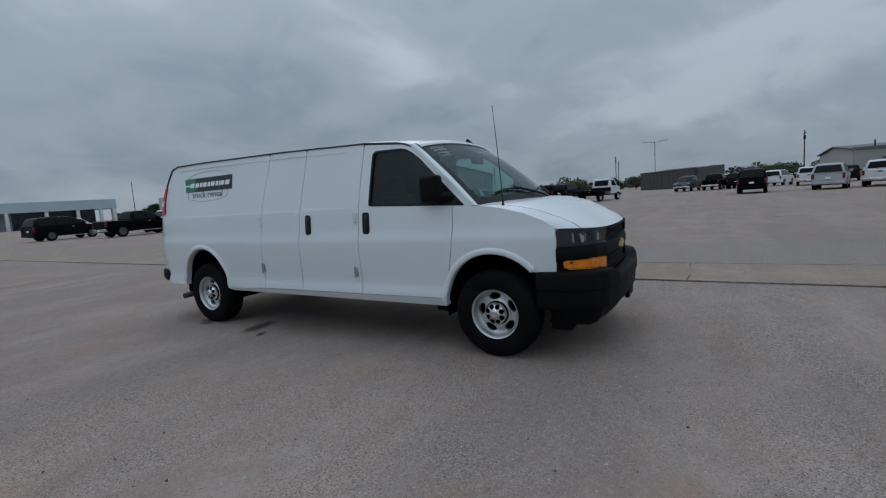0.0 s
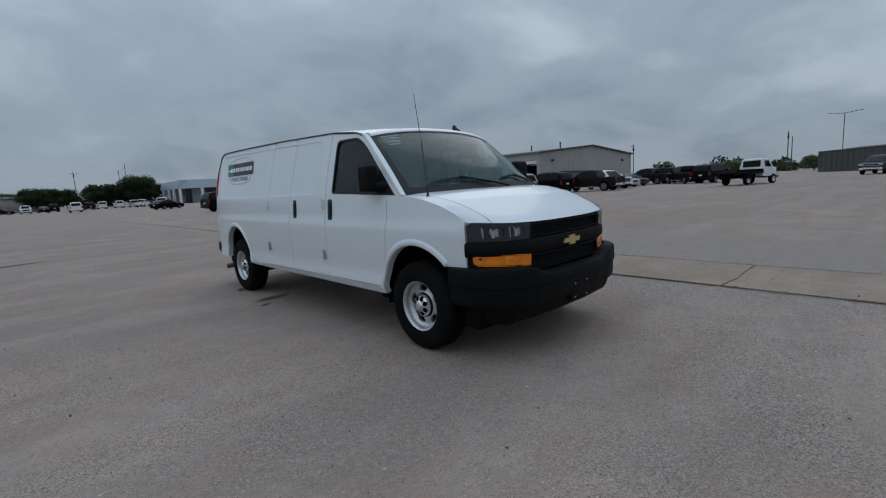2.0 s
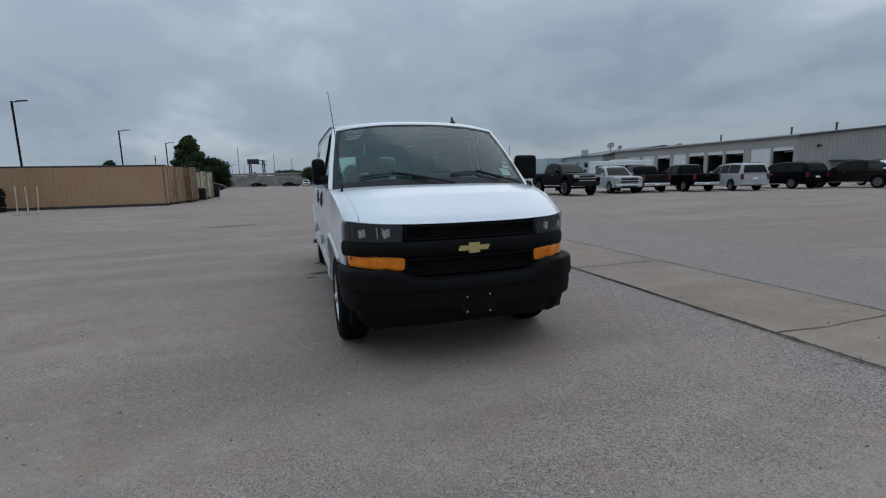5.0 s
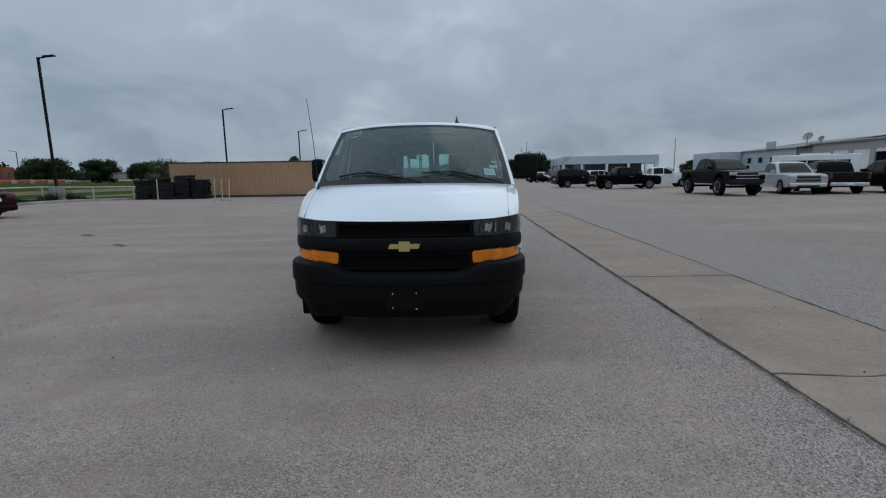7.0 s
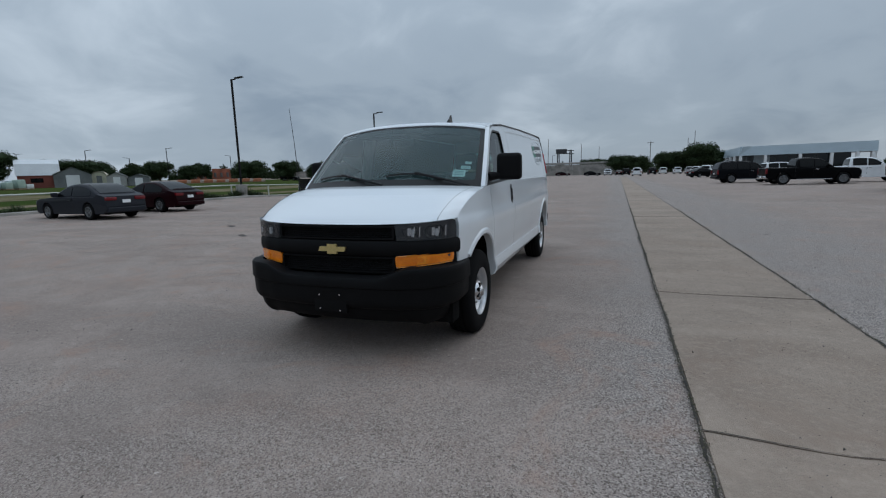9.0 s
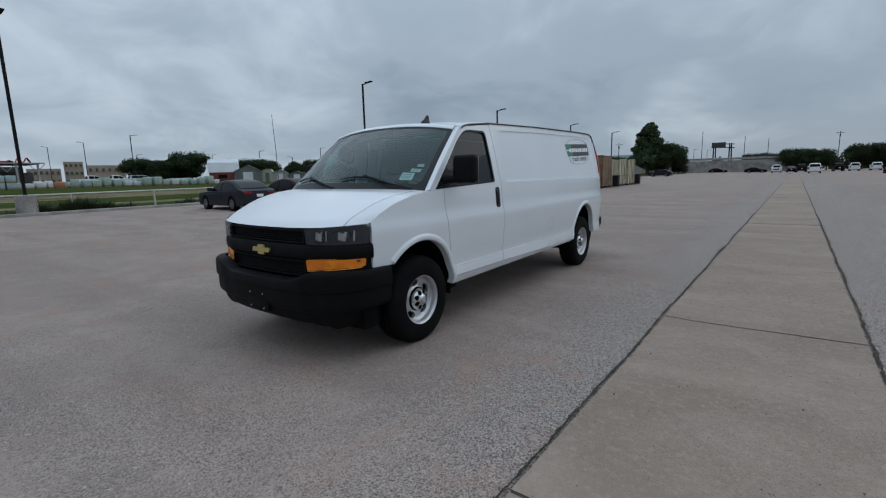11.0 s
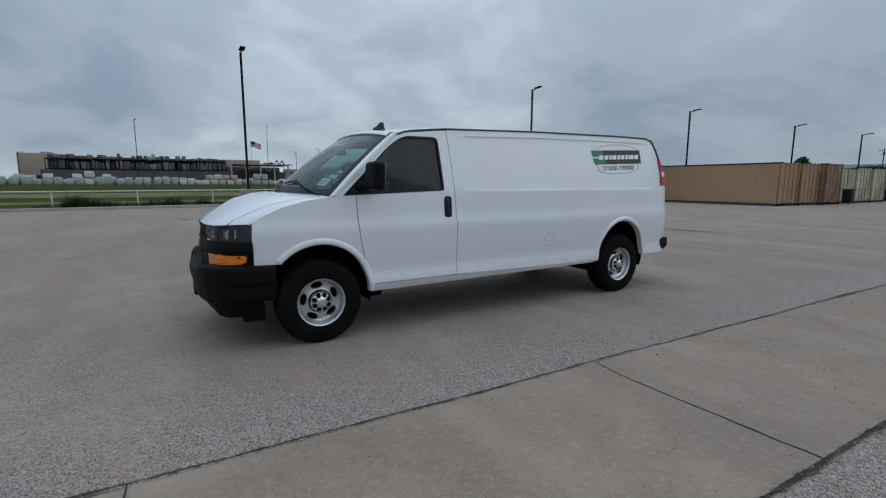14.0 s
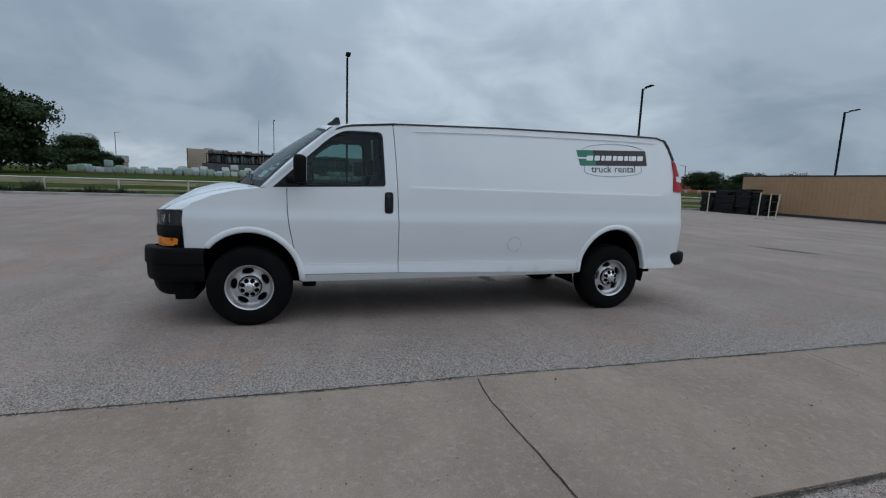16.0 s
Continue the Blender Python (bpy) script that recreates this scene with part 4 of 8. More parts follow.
    part("marker_spot", panel([(s * (0.93 + 0.010 * math.cos(q)), 0.822 + 0.010 * math.sin(q)) for q in np.linspace(0, 2 * math.pi, 9)[:-1]], [], on_nose(0.006), (0, -1, 0), 0.02, 0.003), M_RUST, a)
# emblem: a plain gold cross bar
bow = [(-0.135, 0.862), (-0.045, 0.862), (-0.045, 0.842), (0.045, 0.842), (0.045, 0.862), (0.118, 0.862), (0.135, 0.898), (0.045, 0.898), (0.045, 0.918), (-0.045, 0.918), (-0.045, 0.898), (-0.118, 0.898)]
part("emblem", panel(bow, [], on_nose(0.030), (0, -1, 0), 0.02, 0.018), M_GOLD, van, "plain gold cross-shaped badge")

# front bumper
BT = [0, 0.3, 0.55, 0.75, 0.88, 0.95, 1.0, 1.1]
BX = [0, 0.30, 0.55, 0.755, 0.885, 0.945, 0.966, 0.962]
BY = [-0.985, -0.98, -0.955, -0.90, -0.80, -0.68, -0.56, -0.375]


def fore(t, inset, z):
    a = abs(t)
    x, y = lerp(a, BT, BX), lerp(a, BT, BY)
    k = soft(a, 0.6, 1.0)
    return Vector((math.copysign(max(0.0, x - inset * k), t), y + inset * (1 - 0.9 * k), z))


rows = []
for i, z, top in ((0.11, 0.0, 1), (0.028, -0.004, 1), (0.010, -0.010, 1), (0.002, -0.024, 1), (0.0, -0.045, 1), (-0.004, 0.612, 0), (-0.002, 0.600, 0), (0.012, 0.590, 0), (0.014, 0.500, 0), (0.020, 0.462, 0), (0.034, 0.440, 0), (0.060, 0.428, 0), (0.16, 0.424, 0)):
    row = []
    for t in np.linspace(-1.1, 1.1, 67):
        zt = 0.682 + 0.075 * soft(abs(t), 0.38, 0.66)
        row.append(fore(t, i, zt + z if top else z + 0.010 * soft(abs(t), 0.5, 0.9)))
    rows.append(row)
part("front_bumper", grid(rows, (0, -1, 0)), M_PLASTIC, van, "black grained plastic bumper")
rows = [[fore(t, i, z) for t in np.linspace(-1.0, 1.0, 49)] for i, z in ((0.075, 0.455), (0.082, 0.405), (0.098, 0.360), (0.135, 0.318), (0.195, 0.290), (0.30, 0.283))]
part("air_dam", grid(rows, (0, -1, 0)), M_PLASTIC, van, "black lower valance")
plate = part("plate_bracket", box((-0.145, -0.968, 0.392), (0.145, -0.930, 0.556), 0.008), M_PLASTIC, van, "empty black number plate bracket")
for bx, bz in ((-0.09, 0.530), (0.09, 0.536), (-0.09, 0.418), (0.09, 0.412)):
    b = lathe([(-0.974, 0.0), (-0.974, 0.0065), (-0.966, 0.008)], sides=10)
    bmesh.ops.transform(b, matrix=Matrix.Translation((bx, 0, bz)) @ Matrix.Rotation(radians(90), 4, "Z"), verts=b.verts)
    part("bolt", b, M_CHROME, plate)

for s in (1, -1):
    part("inner_liner", box((s * 0.45, -0.64, 0.27), (s * 0.90, -0.465, 0.74), 0.03), M_DARK, van)
    part("inner_liner", box((s * 0.45, 0.47, 0.36), (s * 0.90, 0.60, 0.60), 0.03), M_DARK, van)

# hood
def hood(t, v):
    f = on_nose(-0.004)(t, 1.068 + 0.030 * abs(t) ** 3)
    a = abs(t)
    r = Vector((0.952 * t, -0.215 + 0.38 * a ** 2.6, 1.342 - 0.027 * a ** 3))
    gc = lerp(v, [0, 0.08, 0.24, 0.46, 0.75, 0.92, 1], [0, 0.17, 0.42, 0.74, 0.945, 0.99, 1])
    ge = lerp(v, [0, 0.12, 0.34, 0.62, 1], [0, 0.27, 0.59, 0.84, 1])
    k = a ** 5
    g = gc * (1 - k) + ge * k
    p = f.lerp(r, v)
    y = p.y
    x = p.x
    if a > 0.995:
        yy = max(-0.535, y)
        x = math.copysign(half_width(yy, shoulder(yy)), t)
        return Vector((x, y, shoulder(yy)))
    return Vector((x, y, f.z + (r.z - f.z) * g))


part("hood", grid([[hood(t, v) for t in ts] for v in np.linspace(0, 1, 25)], (0, -0.3, 1)), M_WHITE, van)
for s in (1, -1):
    line = [hood(s * lerp(v, [0, 0.10, 0.25, 0.5, 1.0], [0.865, 0.864, 0.866, 0.86, 0.87]), v) + Vector((0, -0.001, 0.0015)) for v in np.linspace(0, 0.075, 6)]
    part("hood_gap", tube(line, 0.0020, 5), M_TRIM, van)
for s in (1, -1):
    line = [hood(s * lerp(v, [0.07, 0.25, 0.5, 0.8, 1.0], [0.864, 0.876, 0.896, 0.920, 0.940]), v) + Vector((0, -0.0005, 0.0006)) for v in np.linspace(0.07, 1.0, 24)]
    part("hood_gap", tube(line, 0.0009, 5), M_TRIM, van)
# cowl, glass, pillars
part("cowl", grid([[hood(t, 1.0) + Vector((0, 0.0, -0.012)) for t in ts], [(hood(t, 1.0) * 0.5 + screen(t, 0.0) * 0.5) - Vector((0, 0, 0.03)) for t in ts], [screen(t, 0.0) - Vector((0, -0.03, 0.005)) for t in ts]], (0, 0, 1)), M_TRIM, van, "black cowl panel")
part("windscreen", grid([[screen(t, v) for t in np.linspace(-1, 1, 25)] for v in np.linspace(0, GLASS_TOP, 13)], (0, -1, 1)), M_GLASS, van, "clear windscreen").visible_shadow = False
border_out = [(-1, 0), (1, 0), (1, GLASS_TOP), (-1, GLASS_TOP)]
border_in = rounded([(-0.945, 0.085), (0.945, 0.085), (0.95, 0.915), (-0.95, 0.915)], 0.05)
part("screen_border", panel(border_out, [border_in], lambda t, v: screen(t, v, 0.0015), (0, -0.7, 0.7), 0.06), M_TRIM, van, "black printed windscreen border")
part("sun_band", panel([(-0.95, 0.80), (0.95, 0.80), (0.95, 0.925), (-0.95, 0.925)], [], lambda t, v: screen(t, v, -0.0035), (0, -0.7, 0.7), 0.08), glass("shade_band_glass", (0.07, 0.09, 0.09), body=0.5, body_color=(0.01, 0.014, 0.014)), van).visible_shadow = False
for s in (1, -1):
    rows = []
    for v in np.linspace(0, 1, 15):
        a = screen(s, v)
        y = lerp(v, [0, 0.36, 0.72, 0.85, 1], [0.165, 0.40, 0.64, 0.735, 0.83])
        z = lerp(v, [0, 0.36, 0.72, 0.85, 1], [1.315, 1.525, 1.74, 1.83, 1.905])
        b = Vector((s * half_width(y, z), y, z))
        m1 = a.lerp(b, 0.5) + Vector((s * 0.018, -0.012, 0.004))
        m2 = a.lerp(b, 0.8) + Vector((s * 0.012, -0.006, 0.002))
        rows.append([a, m1, m2, b])
    part("windscreen_pillar", grid(rows, (s, -0.3, 0)), M_WHITE, van)
    # mirror: arm and tall black housing
    if s > 0:
        mir = part("door_mirror", box((1.0, 0.405, 1.365), (1.235, 0.515, 1.615), 0.048, 4), M_PLASTIC, van, "tall black door mirror")
        part("mirror_arm", tube([(0.93, 0.36, 1.40), (1.0, 0.42, 1.405), (1.06, 0.46, 1.42)], [0.045, 0.036, 0.032], 10), M_PLASTIC, mir)
        part("mirror_glass", box((1.02, 0.514, 1.385), (1.218, 0.519, 1.60), 0.002, 1), M_CHROME, mir)
    else:
        mir = part("door_mirror", box((-1.080, 0.405, 1.355), (-0.965, 0.600, 1.595), 0.05, 4), M_PLASTIC, van, "black door mirror folded against the door")
        part("mirror_arm", tube([(-0.93, 0.36, 1.40), (-0.99, 0.40, 1.405), (-1.02, 0.46, 1.42)], [0.045, 0.036, 0.032], 10), M_PLASTIC, mir)
        part("mirror_glass", box((-0.966, 0.435, 1.385), (-0.961, 0.575, 1.565), 0.002, 1), M_CHROME, mir)
# two wipers, parked low on the glass
for t0, t1, piv in ((-0.76, -0.14, 0.10), (0.10, 0.66, 0.90)):
    w = part("wiper", tube([screen(t0 + (t1 - t0) * k, 0.115 + 0.05 * math.sin(math.pi * k) - 0.05 * k, 0.016) for k in np.linspace(0, 1, 12)], 0.0085, 6), M_TRIM, van, "black windscreen wiper")
    mid_t = (t0 + t1) / 2
    part("wiper_arm", tube([screen(piv, 0.0, 0.022), screen(piv * 0.6 + mid_t * 0.4, 0.055, 0.03), screen(mid_t, 0.15, 0.026)], 0.0105, 6), M_TRIM, w)
# paper stickers inside the driver's corner of the glass, chalked marks in the other corner
for t0, v0, w, h in ((0.735, 0.135, 0.115, 0.095), (0.80, 0.245, 0.09, 0.045), (0.835, 0.32, 0.06, 0.035)):
    st = part("sticker", panel([(t0, v0), (t0 + w, v0), (t0 + w, v0 + h), (t0, v0 + h)], [], lambda t, v: screen(t, v, -0.003), (0, -0.7, 0.7), 0.05), M_DWHITE, van, "white paper sticker")
    for k in range(3):
        part("print_bar", panel([(t0 + 0.1 * w, v0 + h * (0.2 + 0.25 * k)), (t0 + 0.85 * w, v0 + h * (0.2 + 0.25 * k)), (t0 + 0.85 * w, v0 + h * (0.3 + 0.25 * k)), (t0 + 0.1 * w, v0 + h * (0.3 + 0.25 * k))], [], lambda t, v: screen(t, v, -0.001), (0, -0.7, 0.7), 0.1), M_DGREY, st)
random.seed(7)
for row in range(4):
    for k in range(7 - row):
        t, v = -0.90 + 0.034 * k + 0.012 * row, 0.885 - 0.05 * row + random.uniform(-0.006, 0.006)
        part("chalk_mark", panel([(t, v), (t + 0.02, v + random.uniform(-0.01, 0.02)), (t + 0.024, v + 0.022), (t + 0.004, v + 0.026)], [], lambda t, v: screen(t, v, 0.003), (0, -0.7, 0.7), 0.1), M_DGREY, van)

# aerial and roof fin
ant = part("aerial", tube([(-0.866, -0.093, 1.28), (-0.866, -0.093, 1.36), (-0.895, -0.080, 1.75), (-0.935, -0.070, 2.105)], [0.0045, 0.004, 0.003, 0.0022], 6), M_TRIM, van, "thin black whip aerial")
part("aerial_base", lathe([(1.27, 0.0), (1.27, 0.018), (1.30, 0.016), (1.315, 0.009), (1.345, 0.007), (1.345, 0.0)], "z", 14, Matrix.Translation((-0.866, -0.093, 0.0))), M_TRIM, ant)
fin_rows = []
for z, w, y0, y1 in ((1.945, 0.034, 0.71, 0.86), (1.982, 0.022, 0.73, 0.855), (1.998, 0.013, 0.76, 0.85), (2.024, 0.008, 0.786, 0.845), (2.044, 0.004, 0.805, 0.838)):
    fin_rows.append([(0.42 + w * math.sin(q) * (1 if math.cos(q) > 0 else 0.8), (y0 + y1) / 2 - (y1 - y0) / 2 * math.cos(q), z) for q in np.linspace(0, 2 * math.pi, 17)[:-1]])
bm = grid(fin_rows, closed=True)
bm.verts.ensure_lookup_table()
bm.faces.new([bm.verts[i] for i in range(len(bm.verts) - 16, len(bm.verts))])
bmesh.ops.recalc_face_normals(bm, faces=bm.faces)
part("roof_fin", bm, M_TRIM, van, "black shark-fin aerial")

# wheels and underside
for y, x in ((0.0, 0.835), (3.925, 0.825)):
    for s in (1, -1):
        wheel("wheel", s * x, y, s)
bm = bmesh.new()
add_box(bm, (-0.86, 0.60, 0.50), (0.86, 3.32, 0.58))
add_box(bm, (-0.50, -0.62, 0.34), (0.50, 0.62, 0.60))
# wide pan added to deepen the shade under the van
add_box(bm, (-0.70, 0.66, 0.405), (0.70, 3.30, 0.475), 0.03)
add_box(bm, (-0.86, 4.42, 0.50), (0.86, 4.86, 0.58))
add_box(bm, (-0.55, 3.3, 0.46), (0.55, 4.5, 0.62))
for x in (-0.48, 0.48):
    add_box(bm, (x - 0.05, -0.6, 0.36), (x + 0.05, 4.8, 0.48))
add_tube(bm, [(-0.75, 3.925, 0.385), (0.75, 3.925, 0.385)], 0.06, 12)
add_tube(bm, [(-0.75, 0.0, 0.36), (0.75, 0.0, 0.36)], 0.05, 12)
add_box(bm, (-0.14, 3.80, 0.29), (0.14, 4.05, 0.49), 0.05)
add_box(bm, (0.50, 2.0, 0.43), (0.78, 3.0, 0.50), 0.03)
add_box(bm, (-0.72, 1.8, 0.40), (-0.45, 2.6, 0.48), 0.04)
part("underbody", bm, M_DARK, van, "dark frame, axles, tank and an added shade pan")
for y, r in ((0.0, 0.50), (3.905, 0.50)):
    for s in (1, -1):
        rows = [[(x, y + r * 0.96 * math.cos(a), 0.45 + r * math.sin(a)) for a in np.linspace(-0.25, math.pi + 0.25, 24)] for x in (s * 0.50, s * 0.915)]
        bm = grid(rows)
        add_grid(bm, [[(s * 0.50, y + r * 0.96 * math.cos(a) * k, 0.45 + r * math.sin(a) * k) for a in np.linspace(-0.25, math.pi + 0.25, 24)] for k in (0.0, 1.0)])
        part("wheel_well", bm, M_DARK, van)
part("mud_flap", box((0.74, 4.36, 0.40), (0.93, 4.375, 0.62), 0.004), M_PLASTIC, van)
part("mud_flap", box((-0.93, 4.36, 0.40), (-0.74, 4.375, 0.62), 0.004), M_PLASTIC, van)

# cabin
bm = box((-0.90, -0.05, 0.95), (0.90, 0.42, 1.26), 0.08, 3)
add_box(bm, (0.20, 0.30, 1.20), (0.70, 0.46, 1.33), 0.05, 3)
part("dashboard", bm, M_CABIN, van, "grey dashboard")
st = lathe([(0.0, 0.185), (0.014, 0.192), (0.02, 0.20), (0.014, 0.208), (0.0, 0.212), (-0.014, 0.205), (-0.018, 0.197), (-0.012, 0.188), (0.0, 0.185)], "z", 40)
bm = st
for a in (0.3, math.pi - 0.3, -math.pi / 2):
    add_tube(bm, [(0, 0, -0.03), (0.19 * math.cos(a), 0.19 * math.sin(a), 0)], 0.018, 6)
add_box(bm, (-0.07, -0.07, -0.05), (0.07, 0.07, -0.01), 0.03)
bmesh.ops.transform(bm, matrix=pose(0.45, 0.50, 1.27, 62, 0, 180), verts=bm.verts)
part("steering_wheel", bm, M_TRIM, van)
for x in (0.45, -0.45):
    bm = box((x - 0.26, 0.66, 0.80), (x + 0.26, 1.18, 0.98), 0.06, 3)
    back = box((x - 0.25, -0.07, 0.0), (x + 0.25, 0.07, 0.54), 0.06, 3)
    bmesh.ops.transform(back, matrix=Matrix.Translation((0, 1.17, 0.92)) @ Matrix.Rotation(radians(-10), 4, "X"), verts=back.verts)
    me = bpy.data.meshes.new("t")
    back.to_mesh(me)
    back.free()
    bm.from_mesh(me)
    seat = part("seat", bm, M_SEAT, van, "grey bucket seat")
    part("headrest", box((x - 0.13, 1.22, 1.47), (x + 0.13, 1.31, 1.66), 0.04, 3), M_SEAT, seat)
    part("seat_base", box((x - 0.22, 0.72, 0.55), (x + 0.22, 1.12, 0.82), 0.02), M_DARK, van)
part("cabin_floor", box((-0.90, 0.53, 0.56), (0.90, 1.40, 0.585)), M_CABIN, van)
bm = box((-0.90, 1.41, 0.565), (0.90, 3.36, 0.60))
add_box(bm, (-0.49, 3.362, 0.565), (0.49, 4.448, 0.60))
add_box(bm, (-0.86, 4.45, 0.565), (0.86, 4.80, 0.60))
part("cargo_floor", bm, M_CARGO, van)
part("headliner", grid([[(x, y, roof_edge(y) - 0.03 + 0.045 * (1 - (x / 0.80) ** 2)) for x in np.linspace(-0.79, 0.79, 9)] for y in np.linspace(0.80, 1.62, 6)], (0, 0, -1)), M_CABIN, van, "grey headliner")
# inner skins added to stop daylight leaking through the door gaps
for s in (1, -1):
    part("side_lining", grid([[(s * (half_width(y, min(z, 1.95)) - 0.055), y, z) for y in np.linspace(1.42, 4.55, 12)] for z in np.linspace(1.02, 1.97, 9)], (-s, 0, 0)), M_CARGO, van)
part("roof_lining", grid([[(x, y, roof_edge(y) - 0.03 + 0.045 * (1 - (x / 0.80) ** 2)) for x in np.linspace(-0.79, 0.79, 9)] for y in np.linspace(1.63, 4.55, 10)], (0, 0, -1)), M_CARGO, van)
part("rear_view_mirror", box((-0.12, 0.50, 1.72), (0.12, 0.54, 1.80), 0.015, 2), M_TRIM, van)
for s in (1, -1):
    part("sun_visor", box((s * 0.12, 0.72, 1.835), (s * 0.62, 0.90, 1.86), 0.01, 2), M_CABIN, van)
    part("door_card", panel([(0.42, 0.62), (1.36, 0.62), (1.34, 1.33), (0.36, 1.30)], [], on_side(s, -0.07), (-s, 0, 0), 0.1), M_CABIN, van)

# side lettering: green and black field with a plain white bar, grey outline, small readable words
def plate_on(s, u, v, lift):
    """u runs along the reading direction from 0 to 1, v up from 0 to 1."""
    y = 3.402 + 0.922 * u if s > 0 else 4.270 - 0.950 * u
    z = 1.655 + 0.172 * v + 0.035 * (u if s > 0 else 0.35)
    return Vector((s * (half_width(y, z) + lift), y, z))


def word_mesh(text, size):
    cu = bpy.data.curves.new("word", "FONT")
    cu.body, cu.size, cu.align_x = text, size, "CENTER"
    cu.resolution_u = 2
    tmp = bpy.data.objects.new("word", cu)
    scene.collection.objects.link(tmp)
    dg = bpy.context.evaluated_depsgraph_get()
    me = bpy.data.meshes.new_from_object(tmp.evaluated_get(dg))
    bpy.data.objects.remove(tmp)
    bpy.data.curves.remove(cu)
    return me


for s in (1, -1):
    o = (s, 0, 0)
    field = part("sign_panel", panel([(0.262, 0.0), (1.0, 0.0), (0.985, 1.0), (0.212, 1.0)], [], lambda u, v, s=s: plate_on(s, u, v, 0.0025), o, 0.05), M_DBLACK, van, "black and green side sign")
    part("sign_corner", panel([(0.035, 0.0), (0.262, 0.0), (0.212, 1.0), (-0.015, 1.0)], [], lambda u, v, s=s: plate_on(s, u, v, 0.0027), o, 0.05), M_DGREEN, field, "green end of the sign")
    # a plain rounded block for each sign of the name, leaning slightly
    u = 0.118
    for wide in (0.098, 0.082, 0.052, 0.092, 0.058, 0.086, 0.058, 0.030, 0.078, 0.092):
        low, high = 0.33, 0.65
        blk = rounded([(u, low), (u + wide * 0.92, low), (u + wide * 0.92 + 0.035 * (high - low), high), (u + 0.035 * (high - low), high)], 0.03)
        part("plain_bar", panel(blk, [], lambda u, v, s=s: plate_on(s, u, v, 0.0045), o, 0.03), M_DWHITE, field, "plain white block")
        u += wide * 1.155
    part("bar_end", panel([(0.0, 0.44), (0.125, 0.44), (0.125, 0.54), (0.0, 0.54)], [], lambda u, v, s=s: plate_on(s, u, v, 0.0046), o, 0.05), M_DWHITE, field)
    top_line = [plate_on(s, u, 1.0 + 0.42 * (1 - ((u - 0.5) / 0.44) ** 2) ** 0.6, 0.002) for u in np.linspace(0.065, 0.935, 21)]
    low_line = [plate_on(s, u, v, 0.002) for u, v in [(0.09, 0.0), (0.09, -0.38)]] + [plate_on(s, u, -0.40 - 0.30 * (1 - ((u - 0.5) / 0.41) ** 2) ** 0.6, 0.002) for u in np.linspace(0.10, 0.90, 17)] + [plate_on(s, u, v, 0.002) for u, v in [(0.91, -0.38), (0.91, 0.0)]]
    for ln in (top_line, low_line):
        part("sign_outline", tube(ln, 0.0026, 5), M_DGREY, field)
    me = word_mesh("truck rental", 0.115)
    width = max(v.co.x for v in me.vertices) - min(v.co.x for v in me.vertices)
    for v in me.vertices:
        v.co = plate_on(s, 0.505 + v.co.x / width * 0.63, -0.43 + v.co.y / 0.172 * 0.98, 0.004)
    me.materials.append(M_DBLACK)
    wd = new("word", me)
    wd.parent = field

# ---------------------------------------------------------------- more materials
M_CONC = surf("rough_concrete", (0.33, 0.31, 0.285), 0.9, var=0.2, scale=0.8, fine=14)
M_RAILW = surf("white_painted_rail", (0.55, 0.545, 0.50), 0.55, var=0.12, scale=2, fine=30)
M_POLE = surf("dark_bronze_pole", (0.005, 0.005, 0.006), 0.6, 0.0, var=0.15, scale=2, fine=30, bump=0.0, spec=0.2)
M_TAN = surf("tan_container_paint", (0.43, 0.265, 0.150), 0.6, var=0.06, scale=0.35, fine=5, tint=(0.37, 0.215, 0.115))
M_TAN2 = surf("brown_container_paint", (0.30, 0.20, 0.125), 0.6, var=0.2, scale=1.2, fine=10, tint=(0.16, 0.085, 0.05))
M_CREAM = surf("cream_container_paint", (0.62, 0.59, 0.43), 0.6, var=0.12, scale=1.0, fine=10, tint=(0.36, 0.31, 0.22))
M_BLACKPL = surf("black_recycled_plastic", (0.0035, 0.0035, 0.004), 0.8, var=0.3, scale=2, fine=20)
M_METALW = surf("grey_metal_siding", (0.33, 0.325, 0.31), 0.5, var=0.06, scale=0.25, fine=6)
M_METALD = surf("dark_metal_siding", (0.085, 0.082, 0.078), 0.6, var=0.10, scale=0.25, fine=6)
M_METALB = surf("blue_grey_fascia", (0.36, 0.43, 0.47), 0.45, var=0.05, scale=0.2, fine=6)
M_ROOFM = surf("weathered_metal_roof", (0.15, 0.15, 0.15), 0.7, 0.0, var=0.06, scale=0.3, fine=6)
M_BARNROOF = surf("white_barn_roof", (0.62, 0.64, 0.66), 0.5, var=0.05, scale=0.4, fine=6)
M_TRIMD = surf("dark_roof_trim", (0.04, 0.042, 0.046), 0.6, var=0.1)
M_BAY = surf("painted_dim_opening", (0.02, 0.02, 0.022), 0.9, var=0.3, scale=0.6, fine=3)
M_DOORW = surf("white_roller_door", (0.70, 0.71, 0.71), 0.5, var=0.05, scale=0.5, fine=8)
M_SHOPG = glass("shop_glass", (0.10, 0.13, 0.14), body=0.75, body_color=(0.03, 0.035, 0.04))
M_CARG = surf("dark_car_glass", (0.004, 0.0045, 0.005), 0.08, var=0.1, scale=1.0, fine=3.0, bump=0.0, spec=0.16)
M_BARNRED = surf("barn_red_board", (0.19, 0.05, 0.035), 0.8, var=0.15, scale=0.6, fine=6)
M_SHEDG = surf("grey_shed_board", (0.16, 0.17, 0.17), 0.8, var=0.12, scale=0.8, fine=6)
M_SHEDY = surf("cream_shed_board", (0.50, 0.48, 0.36), 0.8, var=0.1, scale=0.8, fine=6)
